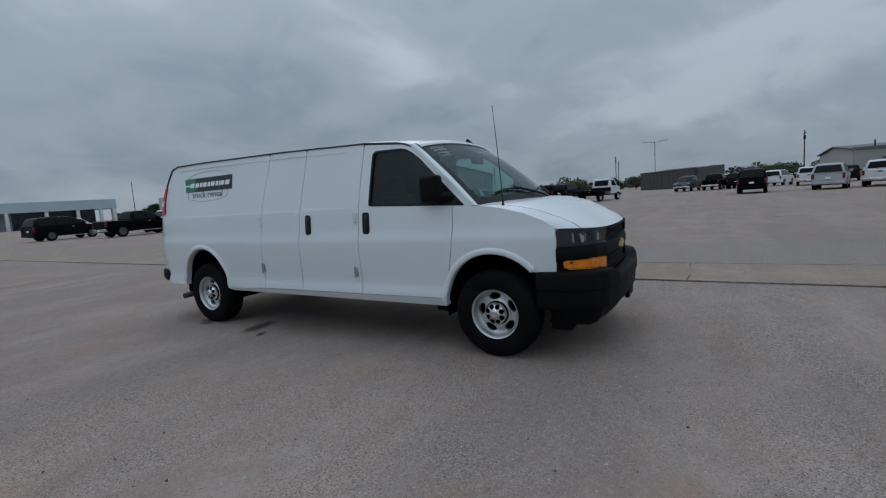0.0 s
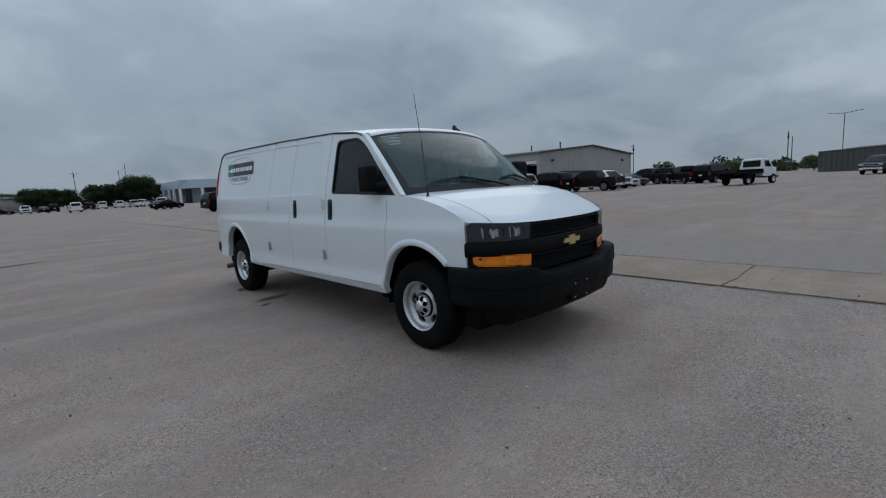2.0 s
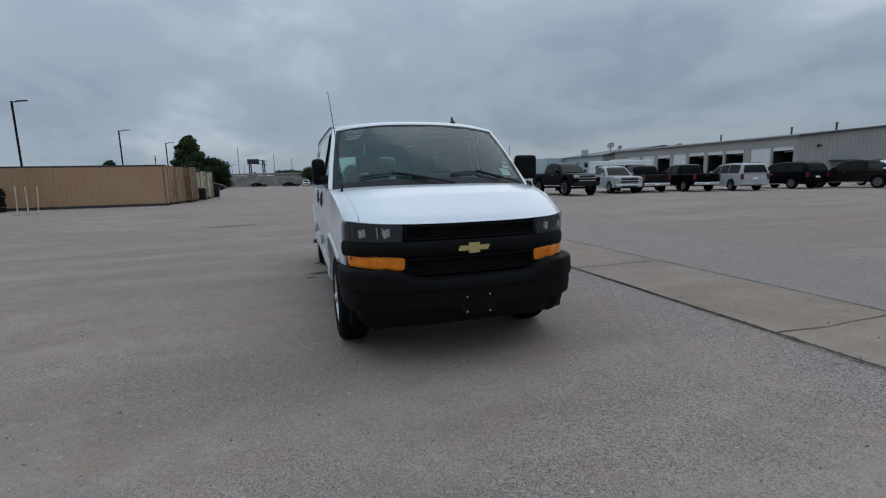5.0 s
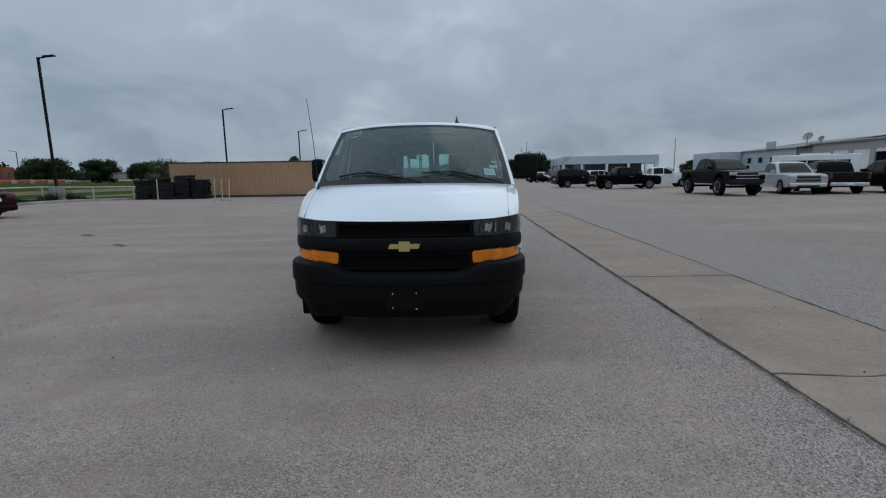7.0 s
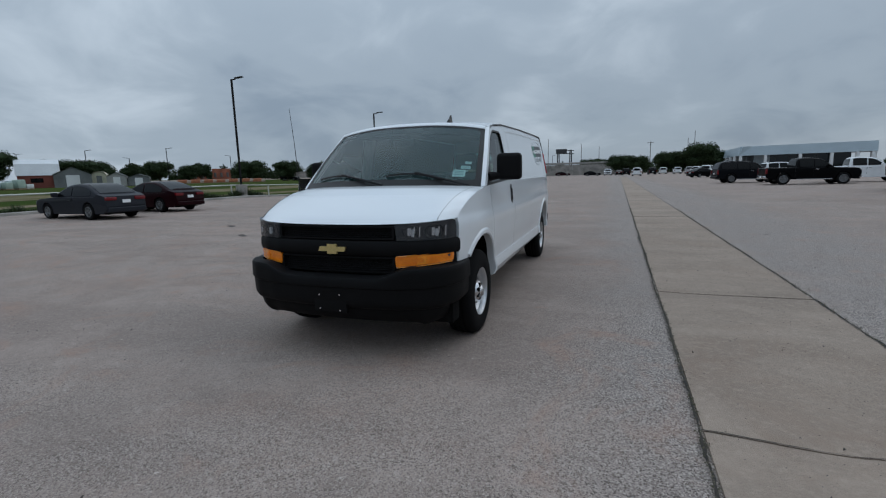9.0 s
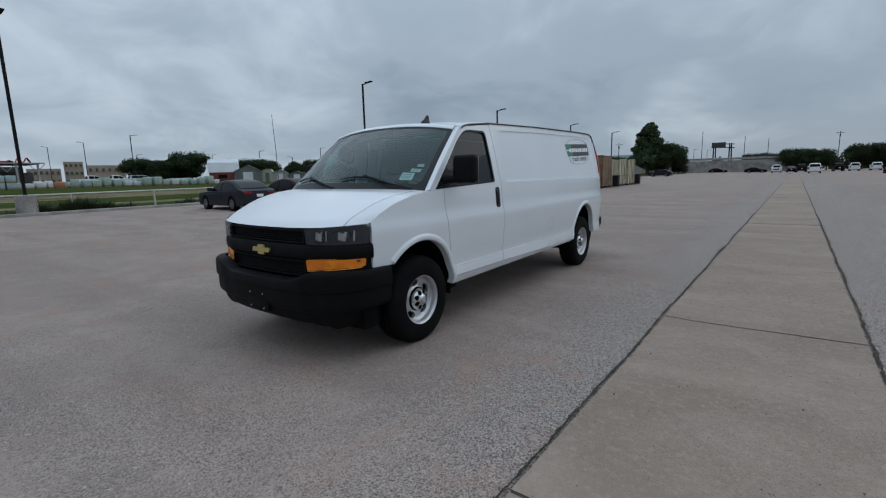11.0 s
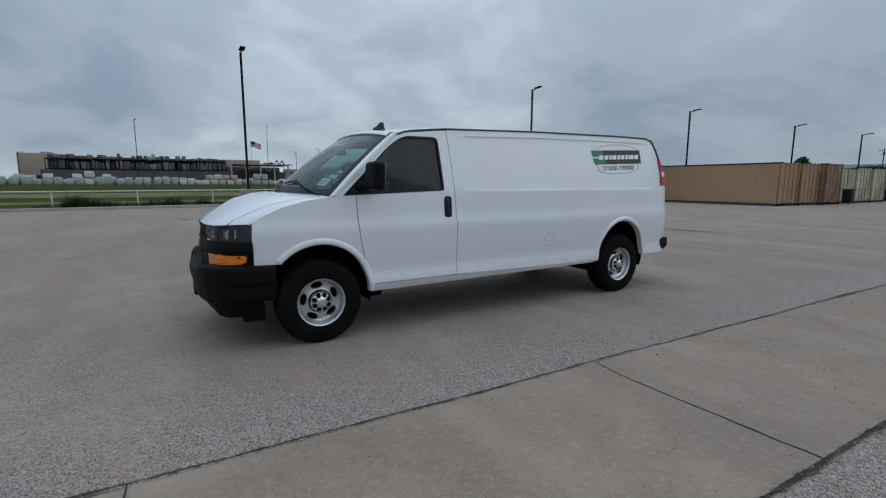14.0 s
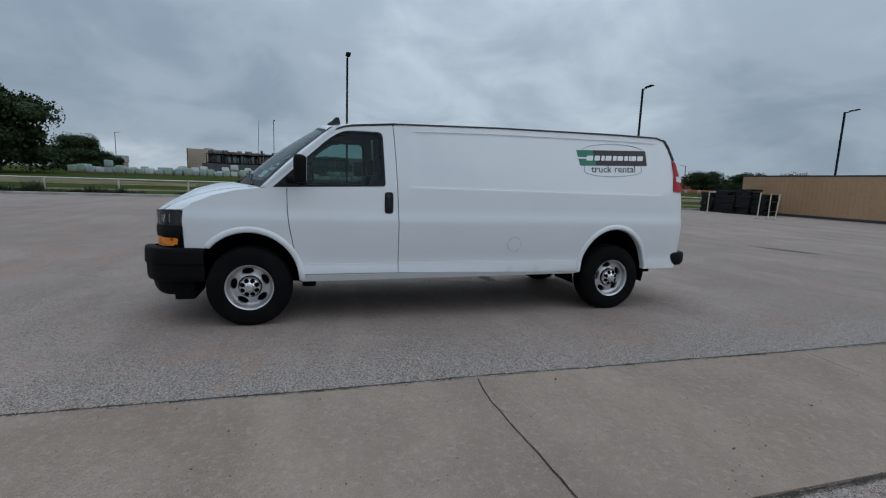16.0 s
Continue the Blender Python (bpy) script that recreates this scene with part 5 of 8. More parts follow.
M_BRICK = surf("red_brick_wall", (0.30, 0.10, 0.06), 0.9, var=0.2, scale=0.4, fine=5)
M_STUCCO = surf("tan_stucco", (0.40, 0.32, 0.255), 0.9, var=0.1, scale=0.1, fine=2)
M_STUCCOD = surf("brown_stucco", (0.10, 0.09, 0.085), 0.9, var=0.1, scale=0.1, fine=2)
M_LEAF = surf("oak_leaves", (0.028, 0.044, 0.020), 0.7, var=0.35, scale=0.7, fine=5, bump=0.0, tint=(0.034, 0.052, 0.02), spec=0.1)
# two greens lightened: distance haze put into the leaf colour
M_LEAF2 = surf("hazed_leaves", (0.062, 0.088, 0.046), 0.7, var=0.35, scale=0.7, fine=5, bump=0.0, tint=(0.044, 0.066, 0.030), spec=0.1)
M_LEAF3 = surf("pale_hazy_leaves", (0.095, 0.115, 0.062), 0.7, var=0.35, scale=0.7, fine=5, bump=0.0, tint=(0.070, 0.085, 0.045), spec=0.1)
M_BARK = surf("grey_bark", (0.10, 0.08, 0.06), 0.95, var=0.3, scale=3, fine=20)
M_WEED = surf("kerb_weeds", (0.050, 0.074, 0.026), 0.9, var=0.3, scale=2, fine=9, bump=0.0)
M_FLAGR, M_FLAGW, M_FLAGB = surf("red_cloth", (0.45, 0.03, 0.04), 0.8), surf("white_cloth", (0.75, 0.75, 0.75), 0.8), surf("blue_cloth", (0.02, 0.03, 0.15), 0.8)
WRAP = [surf("white_wrap", (0.62, 0.64, 0.64), 0.4, var=0.12, scale=2, fine=9), surf("green_wrap", (0.36, 0.46, 0.40), 0.4, var=0.15, scale=2, fine=9), surf("teal_wrap", (0.36, 0.46, 0.47), 0.4, var=0.15, scale=2, fine=9), surf("pink_wrap", (0.52, 0.42, 0.37), 0.5, var=0.15, scale=2, fine=9), surf("orange_wrap", (0.45, 0.15, 0.07), 0.5, var=0.15, scale=2, fine=9)]
M_WOODP = surf("pallet_wood", (0.28, 0.20, 0.12), 0.9, var=0.2, scale=3, fine=20)

# ---------------------------------------------------------------- field, kerb, fence
def lot_edge(y):
    """The kerb's line: the field's border runs slightly askew to the strip."""
    return -25.28 + 0.05 * (y - 2.85)


fx = [-d for d in (0, 1, 2, 4, 6, 9, 13, 18, 24, 32, 42, 56, 75, 100, 140, 200, 320, 600, 1500)]
fy = sorted({y for y in gy if -1500 < y < 1500})
ob = ob_of("field", grid([[(lot_edge(max(-90.0, min(40.0, y))) - 0.3 + x, y, terrain(lot_edge(y) + x, y) + 0.10) for x in fx] for y in fy], (0, 0, 1)), M_GRASS)
tagged(ob, "green mown field beyond the lot fence", "field", kind="structure")
for xa, xb, ph in ((-35.0, -31.2, 0.0), (-53.0, -43.5, 2.0)):
    rows = []
    for y in np.linspace(-90, 90, 110):
        a, b = (e + lot_edge(y) + 25.4 + 0.6 * math.sin(y * q + ph) for e, q in ((xa, 0.13), (xb, 0.21)))
        rows.append([(x, y, terrain(x, y) + (0.115 if x in (a, b) else 0.145)) for x in (a, a * 0.7 + b * 0.3, a * 0.4 + b * 0.6, b)])
    tagged(ob_of("dirt_track", grid(rows, (0, 0, 1)), M_DIRT), "pale worn dirt track across the field", "track", kind="structure")
rows = [[(lot_edge(y) + x, y, terrain(lot_edge(y) + x, y) + h) for x, h in ((0.0, -0.02), (-0.02, 0.13), (-0.07, 0.15), (-0.27, 0.15), (-0.33, 0.08))] for y in np.linspace(-80, 34, 84)]
tagged(ob_of("kerb", grid(rows, (0, 0, 1)), M_KERB), "pale concrete kerb along the lot", "kerb", kind="structure")

fence = empty("fence", label="white painted pipe rail fence along the field", category="fence")
posts_y = list(np.arange(0.95 - 3.88 * 16, 36.2, 3.88))
for y in posts_y:
    x = lot_edge(y) - 1.35
    z = terrain(x, y)
    part("post", tube([(x, y, z), (x, y, z + 0.99)], 0.05, 8), M_RAILW, fence)
part("rail", tube([(lot_edge(y) - 1.35, y, terrain(lot_edge(y) - 1.35, y) + 0.96) for y in posts_y], 0.045, 8), M_RAILW, fence)
random.seed(11)
wb = bmesh.new()
for k in range(16000):
    y = random.uniform(-48, 27)
    clump = noise.noise((y * 0.30, 2, 0)) + 0.4 * noise.noise((y * 1.3, 5, 0))
    if random.random() > 0.35 + 1.3 * clump:
        continue
    x = lot_edge(y) - 0.55 - abs(random.gauss(0, 0.45))
    h = 1.45 * random.uniform(0.15, 0.50) * (0.55 + max(0, clump) * 2.4)
    z = terrain(x, y) + 0.06
    for b in range(5):
        a = random.uniform(0, 6.28)
        dx, dy = math.cos(a), math.sin(a)
        w = 0.026
        t = Vector((x + dx * h * 0.6, y + dy * h * 0.6, z + h * random.uniform(0.5, 1)))
        wb.faces.new([wb.verts.new(p) for p in ((x - dy * w, y + dx * w, z), (x + dy * w, y - dx * w, z), t)])
tagged(ob_of("weeds", wb, M_WEED, smooth=0), "ragged green weeds along the kerb", "weeds", kind="stuff")

# ---------------------------------------------------------------- lamp posts
def lamp_post(x, y, h, arm=1.05, base=True, toward=(1, 0), heads=1, label="tall dark lamp post with a flat arm light"):
    z = terrain(x, y)
    e = empty("lamp_post", pose(x, y, z), label=label, category="lamp post", group="lamp posts round the lots")
    if base:
        part("pedestal", lathe([(-0.2, 0.0), (-0.2, 0.42), (0.96, 0.42), (1.0, 0.39), (1.0, 0.0)], "z", 20), M_CONC, e, "round concrete pedestal")
    part("pole", box((-0.062, -0.062, 0.9 if base else -0.1), (0.062, 0.062, h), 0.01, 1), M_POLE, e)
    for k in range(heads):
        a = math.atan2(toward[1], toward[0]) + math.pi * k
        d = Vector((math.cos(a), math.sin(a), 0))
        bm = tube([(0, 0, h - 0.06), tuple(d * arm * 0.4 + Vector((0, 0, h - 0.02)))], 0.045, 6)
        part("arm", bm, M_POLE, e)
        hd = box((arm * 0.35, -0.15, -0.035), (arm, 0.15, 0.035), 0.025, 2)
        bmesh.ops.transform(hd, matrix=Matrix.Translation((0, 0, h)) @ Matrix.Rotation(a, 4, "Z") @ Matrix.Rotation(radians(-4), 4, "Y"), verts=hd.verts)
        part("lamp_head", hd, M_POLE, e)
    return e


for x, y, h in ((-25.9, 2.9, 9.07), (-25.0, 24.7, 8.85), (-22.3, 41.95, 8.25), (-19.8, 56.8, 7.55), (-18.3, 69.7, 7.2)):
    lamp_post(x, y, h)
for x, y, h, d, n in ((-111, 69, 7.8, (1, 0.6), 1), (-111.5, 79.6, 6.4, (-1, -1), 1), (-94.7, 76.3, 8.2, (1, 1), 1), (-96.7, 97.5, 7.2, (-1, -1), 1), (-136, 69, 7.4, (0, 1), 1), (-138.3, -48.9, 9.6, (0, 1), 1), (-155, -35.6, 7.0, (0, 1), 1), (-160, 36.0, 9.6, (0, -1), 1), (-134, 36.8, 9.6, (0, -1), 1), (-96, 33.2, 9.3, (0, 1), 1), (-103.5, -6.9, 12.2, (1, 0.2), 1), (-150, 54, 7.5, (0, 1), 1), (-25.4, 196, 8.6, (1, 0), 1), (-21.0, 196, 8.2, (1, 0), 1)):
    lamp_post(x, y, h, 1.3, False, d, n, "thin lamp post in a far lot")
lamp_post(125, 8.9, 11.6, 3.0, False, (0.2, 1), 2, "tall far lamp post with two arms")


def utility_pole(x, y, h, arms=1):
    e = empty("utility_pole", pose(x, y, terrain(x, y)), label="wooden utility pole with cross arms", category="utility pole", group="utility poles far off")
    part("pole", tube([(0, 0, -0.2), (0, 0, h)], [0.13, 0.09], 8), M_BARK, e)
    for k in range(arms):
        part("cross_arm", box((-1.1, -0.06, h - 0.6 - 0.9 * k), (1.1, 0.06, h - 0.48 - 0.9 * k)), M_BARK, e)
        part("insulator", box((-0.16, -0.16, h - 1.7), (0.16, 0.16, h - 0.9), 0.05), M_POLE, e)
    return e


for x, y, h, n in ((104, -18, 9.2, 2), (134, 19.7, 9.5, 1), (139, 19.7, 8.5, 0), (117, 49.5, 9, 1), (-10, 205, 13, 0), (-3, 215, 12, 0), (30, 200, 13, 0), (16, 190, 12, 1), (33, 205, 16, 0), (74, 153, 12.6, 0), (-40, 150, 10, 1), (-33, 160, 9, 0), (-22.8, 196, 15, 0)):
    utility_pole(x, y, h, n)

M_RODS = surf("weathered_lock_rod", (0.30, 0.25, 0.19), 0.5, 0.3, var=0.25, scale=3, fine=20, tint=(0.14, 0.08, 0.05))
# ---------------------------------------------------------------- shipping containers
def container(y0, x_front, paint, length, height, label):
    """A container with corrugated sides; its doors look towards +x."""
    w = 2.36
    zb = terrain(x_front, y0)
    e = empty("shipping_container", pose(x_front, y0, zb), label=label, category="container", group="row of shipping containers")
    n = int(length / 0.278)

    def side(y, sgn):
        rows = [[], []]
        for i in range(n + 1):
            x = -length + length * i / n
            for dx, d in ((0.0, 0.0), (0.07, 0.0), (0.105, 0.02), (0.175, 0.02), (0.21, 0.0)):
                if x + dx < -0.12 and x + dx > -length + 0.05:
                    for row, z in zip(rows, (0.16, height - 0.10)):
                        row.append((x + dx, y + sgn * d, z))
        return grid(rows, (0, -sgn, 0))

    part("side_wall", side(0.012, 1), paint, e)
    part("side_wall", side(w - 0.012, -1), paint, e)
    part("roof", box((-length, 0.02, height - 0.09), (0, w - 0.02, height - 0.03)), paint, e)
    part("end_wall", box((-length, 0.02, 0.1), (-length + 0.05, w - 0.02, height - 0.05)), paint, e)
    for y in (0.0, w - 0.09):
        part("bottom_rail", box((-length, y, 0.0), (0, y + 0.09, 0.165), 0.01, 1), M_TRIMD if y == 0 else paint, e)
        # near top rail dark: the roof edge's shadow put into its colour
        part("top_rail", box((-length, y, height - 0.105), (0, y + 0.07, height), 0.01, 1), M_TRIMD if y == 0 else paint, e)
        part("corner_post", box((-0.13, y, 0.0), (0.0, y + 0.09, height), 0.01, 1), paint, e)
    for k in range(2):
        y = 0.10 + k * (w / 2 - 0.09)
        rows = [[(-0.045 + (0.02 if i % 2 else -0.015), y + (w / 2 - 0.11) * j, 0.17 + (height - 0.28) * i / 12) for j in (0, 1)] for i in range(13)]
        d = part("door", grid(rows, (1, 0, 0)), paint, e)
        for j in range(2):
            yy = y + (0.26 + 0.5 * j) * (w / 2 - 0.1)
            part("lock_rod", tube([(0.022, yy, 0.12), (0.022, yy, height - 0.06)], 0.026, 6), M_RODS, d)
            part("rod_handle", box((0.03, yy - 0.02, 1.0), (0.06, yy + 0.34, 1.06)), M_RODS, d)
        for hz in (0.35, 1.05, 1.75, 2.35):
            hy = 0.02 if k == 0 else w - 0.16
            part("hinge", box((-0.01, hy, hz), (0.035, hy + 0.14, hz + 0.09), 0.01, 1), paint, d)
    return e


cy = 32.6
for k, (paint, hh, xo, ln, lab) in enumerate(((M_TAN, 2.82, -9.9, 12.6, "long tan corrugated shipping container"), (M_TAN, 2.80, -9.8, 12.2, "tan corrugated shipping container"), (M_TAN2, 2.84, -9.4, 12.2, "brown weathered shipping container"), (M_CREAM, 2.55, -9.9, 12.2, "dirty cream shipping container"), (M_CREAM, 2.62, -9.6, 6.1, "pale cream shipping container"), (M_CREAM, 2.62, -9.5, 6.1, "off-white corrugated shipping container"))):
    container(cy, xo, paint, ln, hh, lab)
    cy += (2.55, 2.62, 2.62, 3.1, 2.7, 2.7)[k]
for x, y in ((-9.2, 40.9), (-9.3, 48.9)):
    e = empty("waste_bin", pose(x, y, terrain(x, y)), label="black wheeled plastic waste bin by the containers", category="bin", group="bins")
    part("body", box((-0.26, -0.30, 0.06), (0.26, 0.30, 1.0), 0.05), M_BLACKPL, e)
    part("lid", box((-0.29, -0.33, 1.0), (0.29, 0.33, 1.07), 0.03), M_BLACKPL, e)

# black stacked pallets by the container, bollards in front
pal = empty("plastic_pallet", pose(-20.0, 27.4, terrain(-20, 27.4)), label="black plastic pallet in a stack by the container", category="pallet", group="stack of black pallets")
part("deck", box((-0.5, -0.6, 0.10), (0.5, 0.6, 0.155), 0.012, 1), M_BLACKPL, pal)
for yy in (-0.6, -0.06, 0.48):
    part("runner", box((-0.5, yy, 0.0), (0.5, yy + 0.12, 0.10), 0.012, 1), M_BLACKPL, pal)
random.seed(21)
for c in range(5):
    base = Vector((-23.1 + 1.03 * c, 30.5 + 0.25 * math.sin(c * 2.1), 0))
    n = (9, 10, 8, 11, 9)[c]
    for k in range(n):
        if c == 0 and k == 0:
            pal.matrix_basis = pose(base.x, base.y, terrain(base.x, base.y), 0, 0, 4)
            continue
        copy_thing(pal, pose(base.x + random.uniform(-0.06, 0.06), base.y + random.uniform(-0.06, 0.06), terrain(base.x, base.y) + 0.162 * k, random.uniform(-1, 1), random.uniform(-1, 1), 4 + random.uniform(-9, 9)))
for x, y, h in ((-19.8, 26.7, 1.5), (-15.5, 26.0, 1.55), (-15.3, 26.6, 1.5), (-14.8, 26.5, 1.5)):
    e = empty("marker_post", pose(x, y, terrain(x, y), random.uniform(-4, 4), random.uniform(-4, 4)), label="thin pale marker post by the container", category="post", group="marker posts")
    part("post", tube([(0, 0, -0.05), (0, 0, h)], 0.030, 8), M_CREAM, e)
    part("foot", lathe([(0.0, 0.0), (0.0, 0.16), (0.05, 0.14), (0.06, 0.05)], "z", 12), M_CONC, e)

# ---------------------------------------------------------------- parked vehicles
def car_paint(name, c, rough=0.25):
    return surf(name, c, 0.30, 0.0, var=0.05, scale=1.0, fine=3.0, bump=0.0, coat=0.0, spec=0.06)


P = {k: car_paint(k + "_car_paint", c) for k, c in {"black": (0.0025, 0.0025, 0.003), "slate": (0.026, 0.028, 0.034), "charcoal": (0.006, 0.0065, 0.008), "grey": (0.055, 0.055, 0.058), "silver": (0.42, 0.43, 0.44), "white": (0.72, 0.73, 0.74), "maroon": (0.015, 0.003, 0.0045), "brown": (0.016, 0.013, 0.012), "red": (0.18, 0.02, 0.02)}.items()}
M_ALLOY = surf("grey_alloy_wheel", (0.20, 0.205, 0.21), 0.4, 0.6, var=0.1, scale=8, fine=60, bump=0.0)
M_TAILRED = surf("dark_red_lens", (0.16, 0.006, 0.010), 0.25, var=0.15, scale=8, fine=50, bump=0.0)
M_HEADL = surf("clear_headlamp", (0.55, 0.57, 0.60), 0.12, 0.4, var=0.2, scale=9, fine=40, bump=0.0, coat=0.5)
KINDS = {
    # length, width, wheel radius, axle places, hood height, belt height, lower edge, deck height, roof line from screen to rear glass
    "sedan": dict(L=4.85, W=1.84, r=0.33, ax=(1.42, -1.38), hood=0.88, belt=0.93, low=0.24, tail=1.04, bed=None,
                  roof=((1.02, 0.92), (0.62, 1.13), (0.22, 1.32), (-0.10, 1.42), (-0.55, 1.46), (-1.00, 1.43), (-1.38, 1.32), (-1.72, 1.17), (-2.02, 1.03)), screen=(0, 2.75), back=(5.1, 7.75), side=(0.78, -1.62), posts=(-0.36,)),
    "suv": dict(L=5.15, W=2.0, r=0.40, ax=(1.58, -1.42), hood=1.13, belt=1.20, low=0.36, tail=1.20, bed=None,
                roof=((1.28, 1.18), (0.92, 1.46), (0.64, 1.68), (0.34, 1.82), (-0.40, 1.90), (-1.40, 1.90), (-2.06, 1.86), (-2.30, 1.74), (-2.42, 1.48), (-2.52, 1.18)), screen=(0, 2.6), back=(7.0, 8.7), side=(0.98, -2.26), posts=(0.02, -0.98)),
    "pickup": dict(L=5.85, W=2.02, r=0.42, ax=(1.88, -1.78), hood=1.19, belt=1.25, low=0.42, tail=1.25, bed=-1.02,
                   roof=((1.32, 1.23), (0.98, 1.50), (0.70, 1.72), (0.40, 1.86), (-0.15, 1.93), (-0.66, 1.92), (-0.90, 1.82), (-0.98, 1.55), (-1.02, 1.23)), screen=(0, 2.6), back=(6.1, 7.6), side=(1.02, -0.84), posts=(0.08,)),
}


def vehicle(kind, paint, x, y, heading, label, lift=0.0, group="", chrome=True):
    k = KINDS[kind]
    L, W, r = k["L"], k["W"], k["r"] * (1.22 if lift else 1)
    z = terrain(x, y)
    e = empty("parked_" + kind, pose(x, y, z, 0, 0, heading), label=label, category={"sedan": "car", "suv": "car", "pickup": "pickup truck"}[kind], group=group or "vehicles parked on the lot")
    f, b, low = L / 2, -L / 2, k["low"]
    line = [Vector(p) for p in k["roof"]]
    pts = [(b + 0.06, low + 0.12), (b + 0.25, low)]
    for a in sorted(k["ax"]):
        R = r + 0.07 - (0.04 if lift else 0)
        cz = r - lift * 0.2
        a0 = math.asin(max(-1, min(1, (low - cz) / R)))
        pts += [(a - R * math.cos(q), cz + R * math.sin(q)) for q in np.linspace(a0, math.pi - a0, 9)]
    blunt = 0.0 if kind == "sedan" else 0.6
    pts += [(f - 0.25, low), (f - 0.05, low + 0.10), (f, low + 0.32), (f - 0.04 + 0.03 * blunt, k["hood"] - 0.22 + 0.06 * blunt), (f - 0.20 + 0.10 * blunt, k["hood"] - 0.09 + 0.05 * blunt), (f - 0.50 + 0.15 * blunt, k["hood"] - 0.02)]
    pts += [(line[0].x + 0.10, k["hood"] + 0.03), (line[0].x - 0.25, k["belt"]), (line[-1].x + 0.2, k["belt"])]
    if k["bed"]:
        pts += [(b + 0.05, k["tail"]), (b, k["tail"] - 0.04), (b, low + 0.3)]
    else:
        pts += [(b + 0.42 if kind == "sedan" else b + 0.10, k["tail"]), (b + 0.08, k["tail"] - 0.10), (b + 0.01, low + 0.42), (b, low + 0.3)]
    bm = bmesh.new()
    face = bm.faces.new([bm.verts.new((px, -W / 2, pz + lift)) for px, pz in pts])
    ret = bmesh.ops.extrude_face_region(bm, geom=[face])
    for v in ret["geom"]:
        if isinstance(v, bmesh.types.BMVert):
            v.co.y = W / 2
    bmesh.ops.recalc_face_normals(bm, faces=bm.faces)
    rim = [ed for ed in bm.edges if abs(abs(ed.verts[0].co.y) - W / 2) < 1e-5 and ed.verts[0].co.y * ed.verts[1].co.y > 0 and min(v.co.z for v in ed.verts) > k["hood"] - 0.3 + lift]
    bmesh.ops.bevel(bm, geom=rim, offset=0.09, segments=3, profile=0.55, affect="EDGES", clamp_overlap=True)
    nip = 0.13 if kind == "sedan" else 0.06
    for v in bm.verts:
        v.co.y *= 1 - nip * max(0, (abs(v.co.x) - L * 0.34) / (L * 0.16)) ** 2 - 0.04 * max(0, 0.75 - (v.co.z - lift))
    part("body", bm, paint, e)
    # cabin: a skin over cross sections that lean in towards the roof
    zb, top = k["belt"], max(p.y for p in line)
    wb, wt = W / 2 * 0.965, W / 2 * 0.76

    def roof_at(i):
        n = int(min(max(i, 0), len(line) - 1.001))
        t = i - n
        p0, p1, p2, p3 = line[max(n - 1, 0)], line[n], line[n + 1], line[min(n + 2, len(line) - 1)]
        return 0.5 * ((2 * p1) + (p2 - p0) * t + (2 * p0 - 5 * p1 + 4 * p2 - p3) * t * t + (3 * p1 - p0 - 3 * p2 + p3) * t ** 3)

    def lean(zz):
        return wb - (wb - wt) * max(0.0, (zz - zb) / (top - zb)) ** 1.15

    def over(xx):
        return float(np.interp(-xx, [-p.x for p in dense], [p.y for p in dense]))

    dense = [roof_at(i) for i in np.linspace(0, len(line) - 1, 60)]
    rows = []
    for p in dense[::2] + [dense[-1]]:
        zr = p.y
        side_z = [zb - 0.03 + (zr - 0.05 - zb + 0.03) * q for q in (0, 0.5, 1.0)] if zr > zb + 0.08 else [zb - 0.03, zb - 0.015, max(zb - 0.01, zr - 0.05)]
        half = [(lean(max(zb, q)), q) for q in side_z] + [(lean(zr) - 0.03, zr - 0.012), (lean(zr) - 0.12, zr + 0.004), (lean(zr) * 0.45, zr + 0.02)]
        rows.append([(p.x, w, q + lift) for w, q in half] + [(p.x, 0, zr + 0.024 + lift)] + [(p.x, -w, q + lift) for w, q in half[::-1]])
    cab = part("cabin", grid(rows, (0, 0, 1)), paint, e, smooth=50)

    def pane_long(name, i0, i1, frac=0.90):
        rr = []
        for i in np.linspace(i0, i1, 7):
            p = roof_at(i)
            q = roof_at(i + 0.05) - roof_at(i - 0.05)
            n = Vector((-q.y, q.x)).normalized()
            n = n if n.y > 0 else -n
            w = (lean(p.y) - 0.06) * frac
            rr.append([(p.x + n.x * 0.03, w * s, p.y + n.y * 0.03 + lift - 0.012 * (abs(s) == 1)) for s in (-1, -0.6, 0, 0.6, 1)])
        part(name, grid(rr, (0, 0, 1)), M_CARG, cab)

    pane_long("windscreen", k["screen"][0] + 0.15, k["screen"][1])
    pane_long("rear_window", *k["back"])
    cuts = [k["side"][0], *k["posts"], k["side"][1]]
    for x1, x0 in zip(cuts, cuts[1:]):
        for s in (1, -1):
            rr = []
            for xx in np.linspace(x0 + 0.035, x1 - 0.035, 9):
                hi = max(zb + 0.06, over(xx) - 0.085)
                rr.append([(xx, s * (lean(q) + 0.012), q + lift) for q in np.linspace(zb + 0.035, hi, 4)])
            part("side_window", grid(rr, (0, s, 0)), M_CARG, cab)
    for a0 in k["ax"]:
        for s in (1, -1):
            m = pose(a0, s * (W / 2 - 0.135 + (0.06 if lift else 0)), r, 0, 0, 90 * s)
            t = part("tyre", lathe([(-0.13, r * 0.6), (-0.13, r * 0.93), (-0.10, r), (0.10, r), (0.13, r * 0.93), (0.13, r * 0.6)], sides=28, m=m), M_TYRE, e)
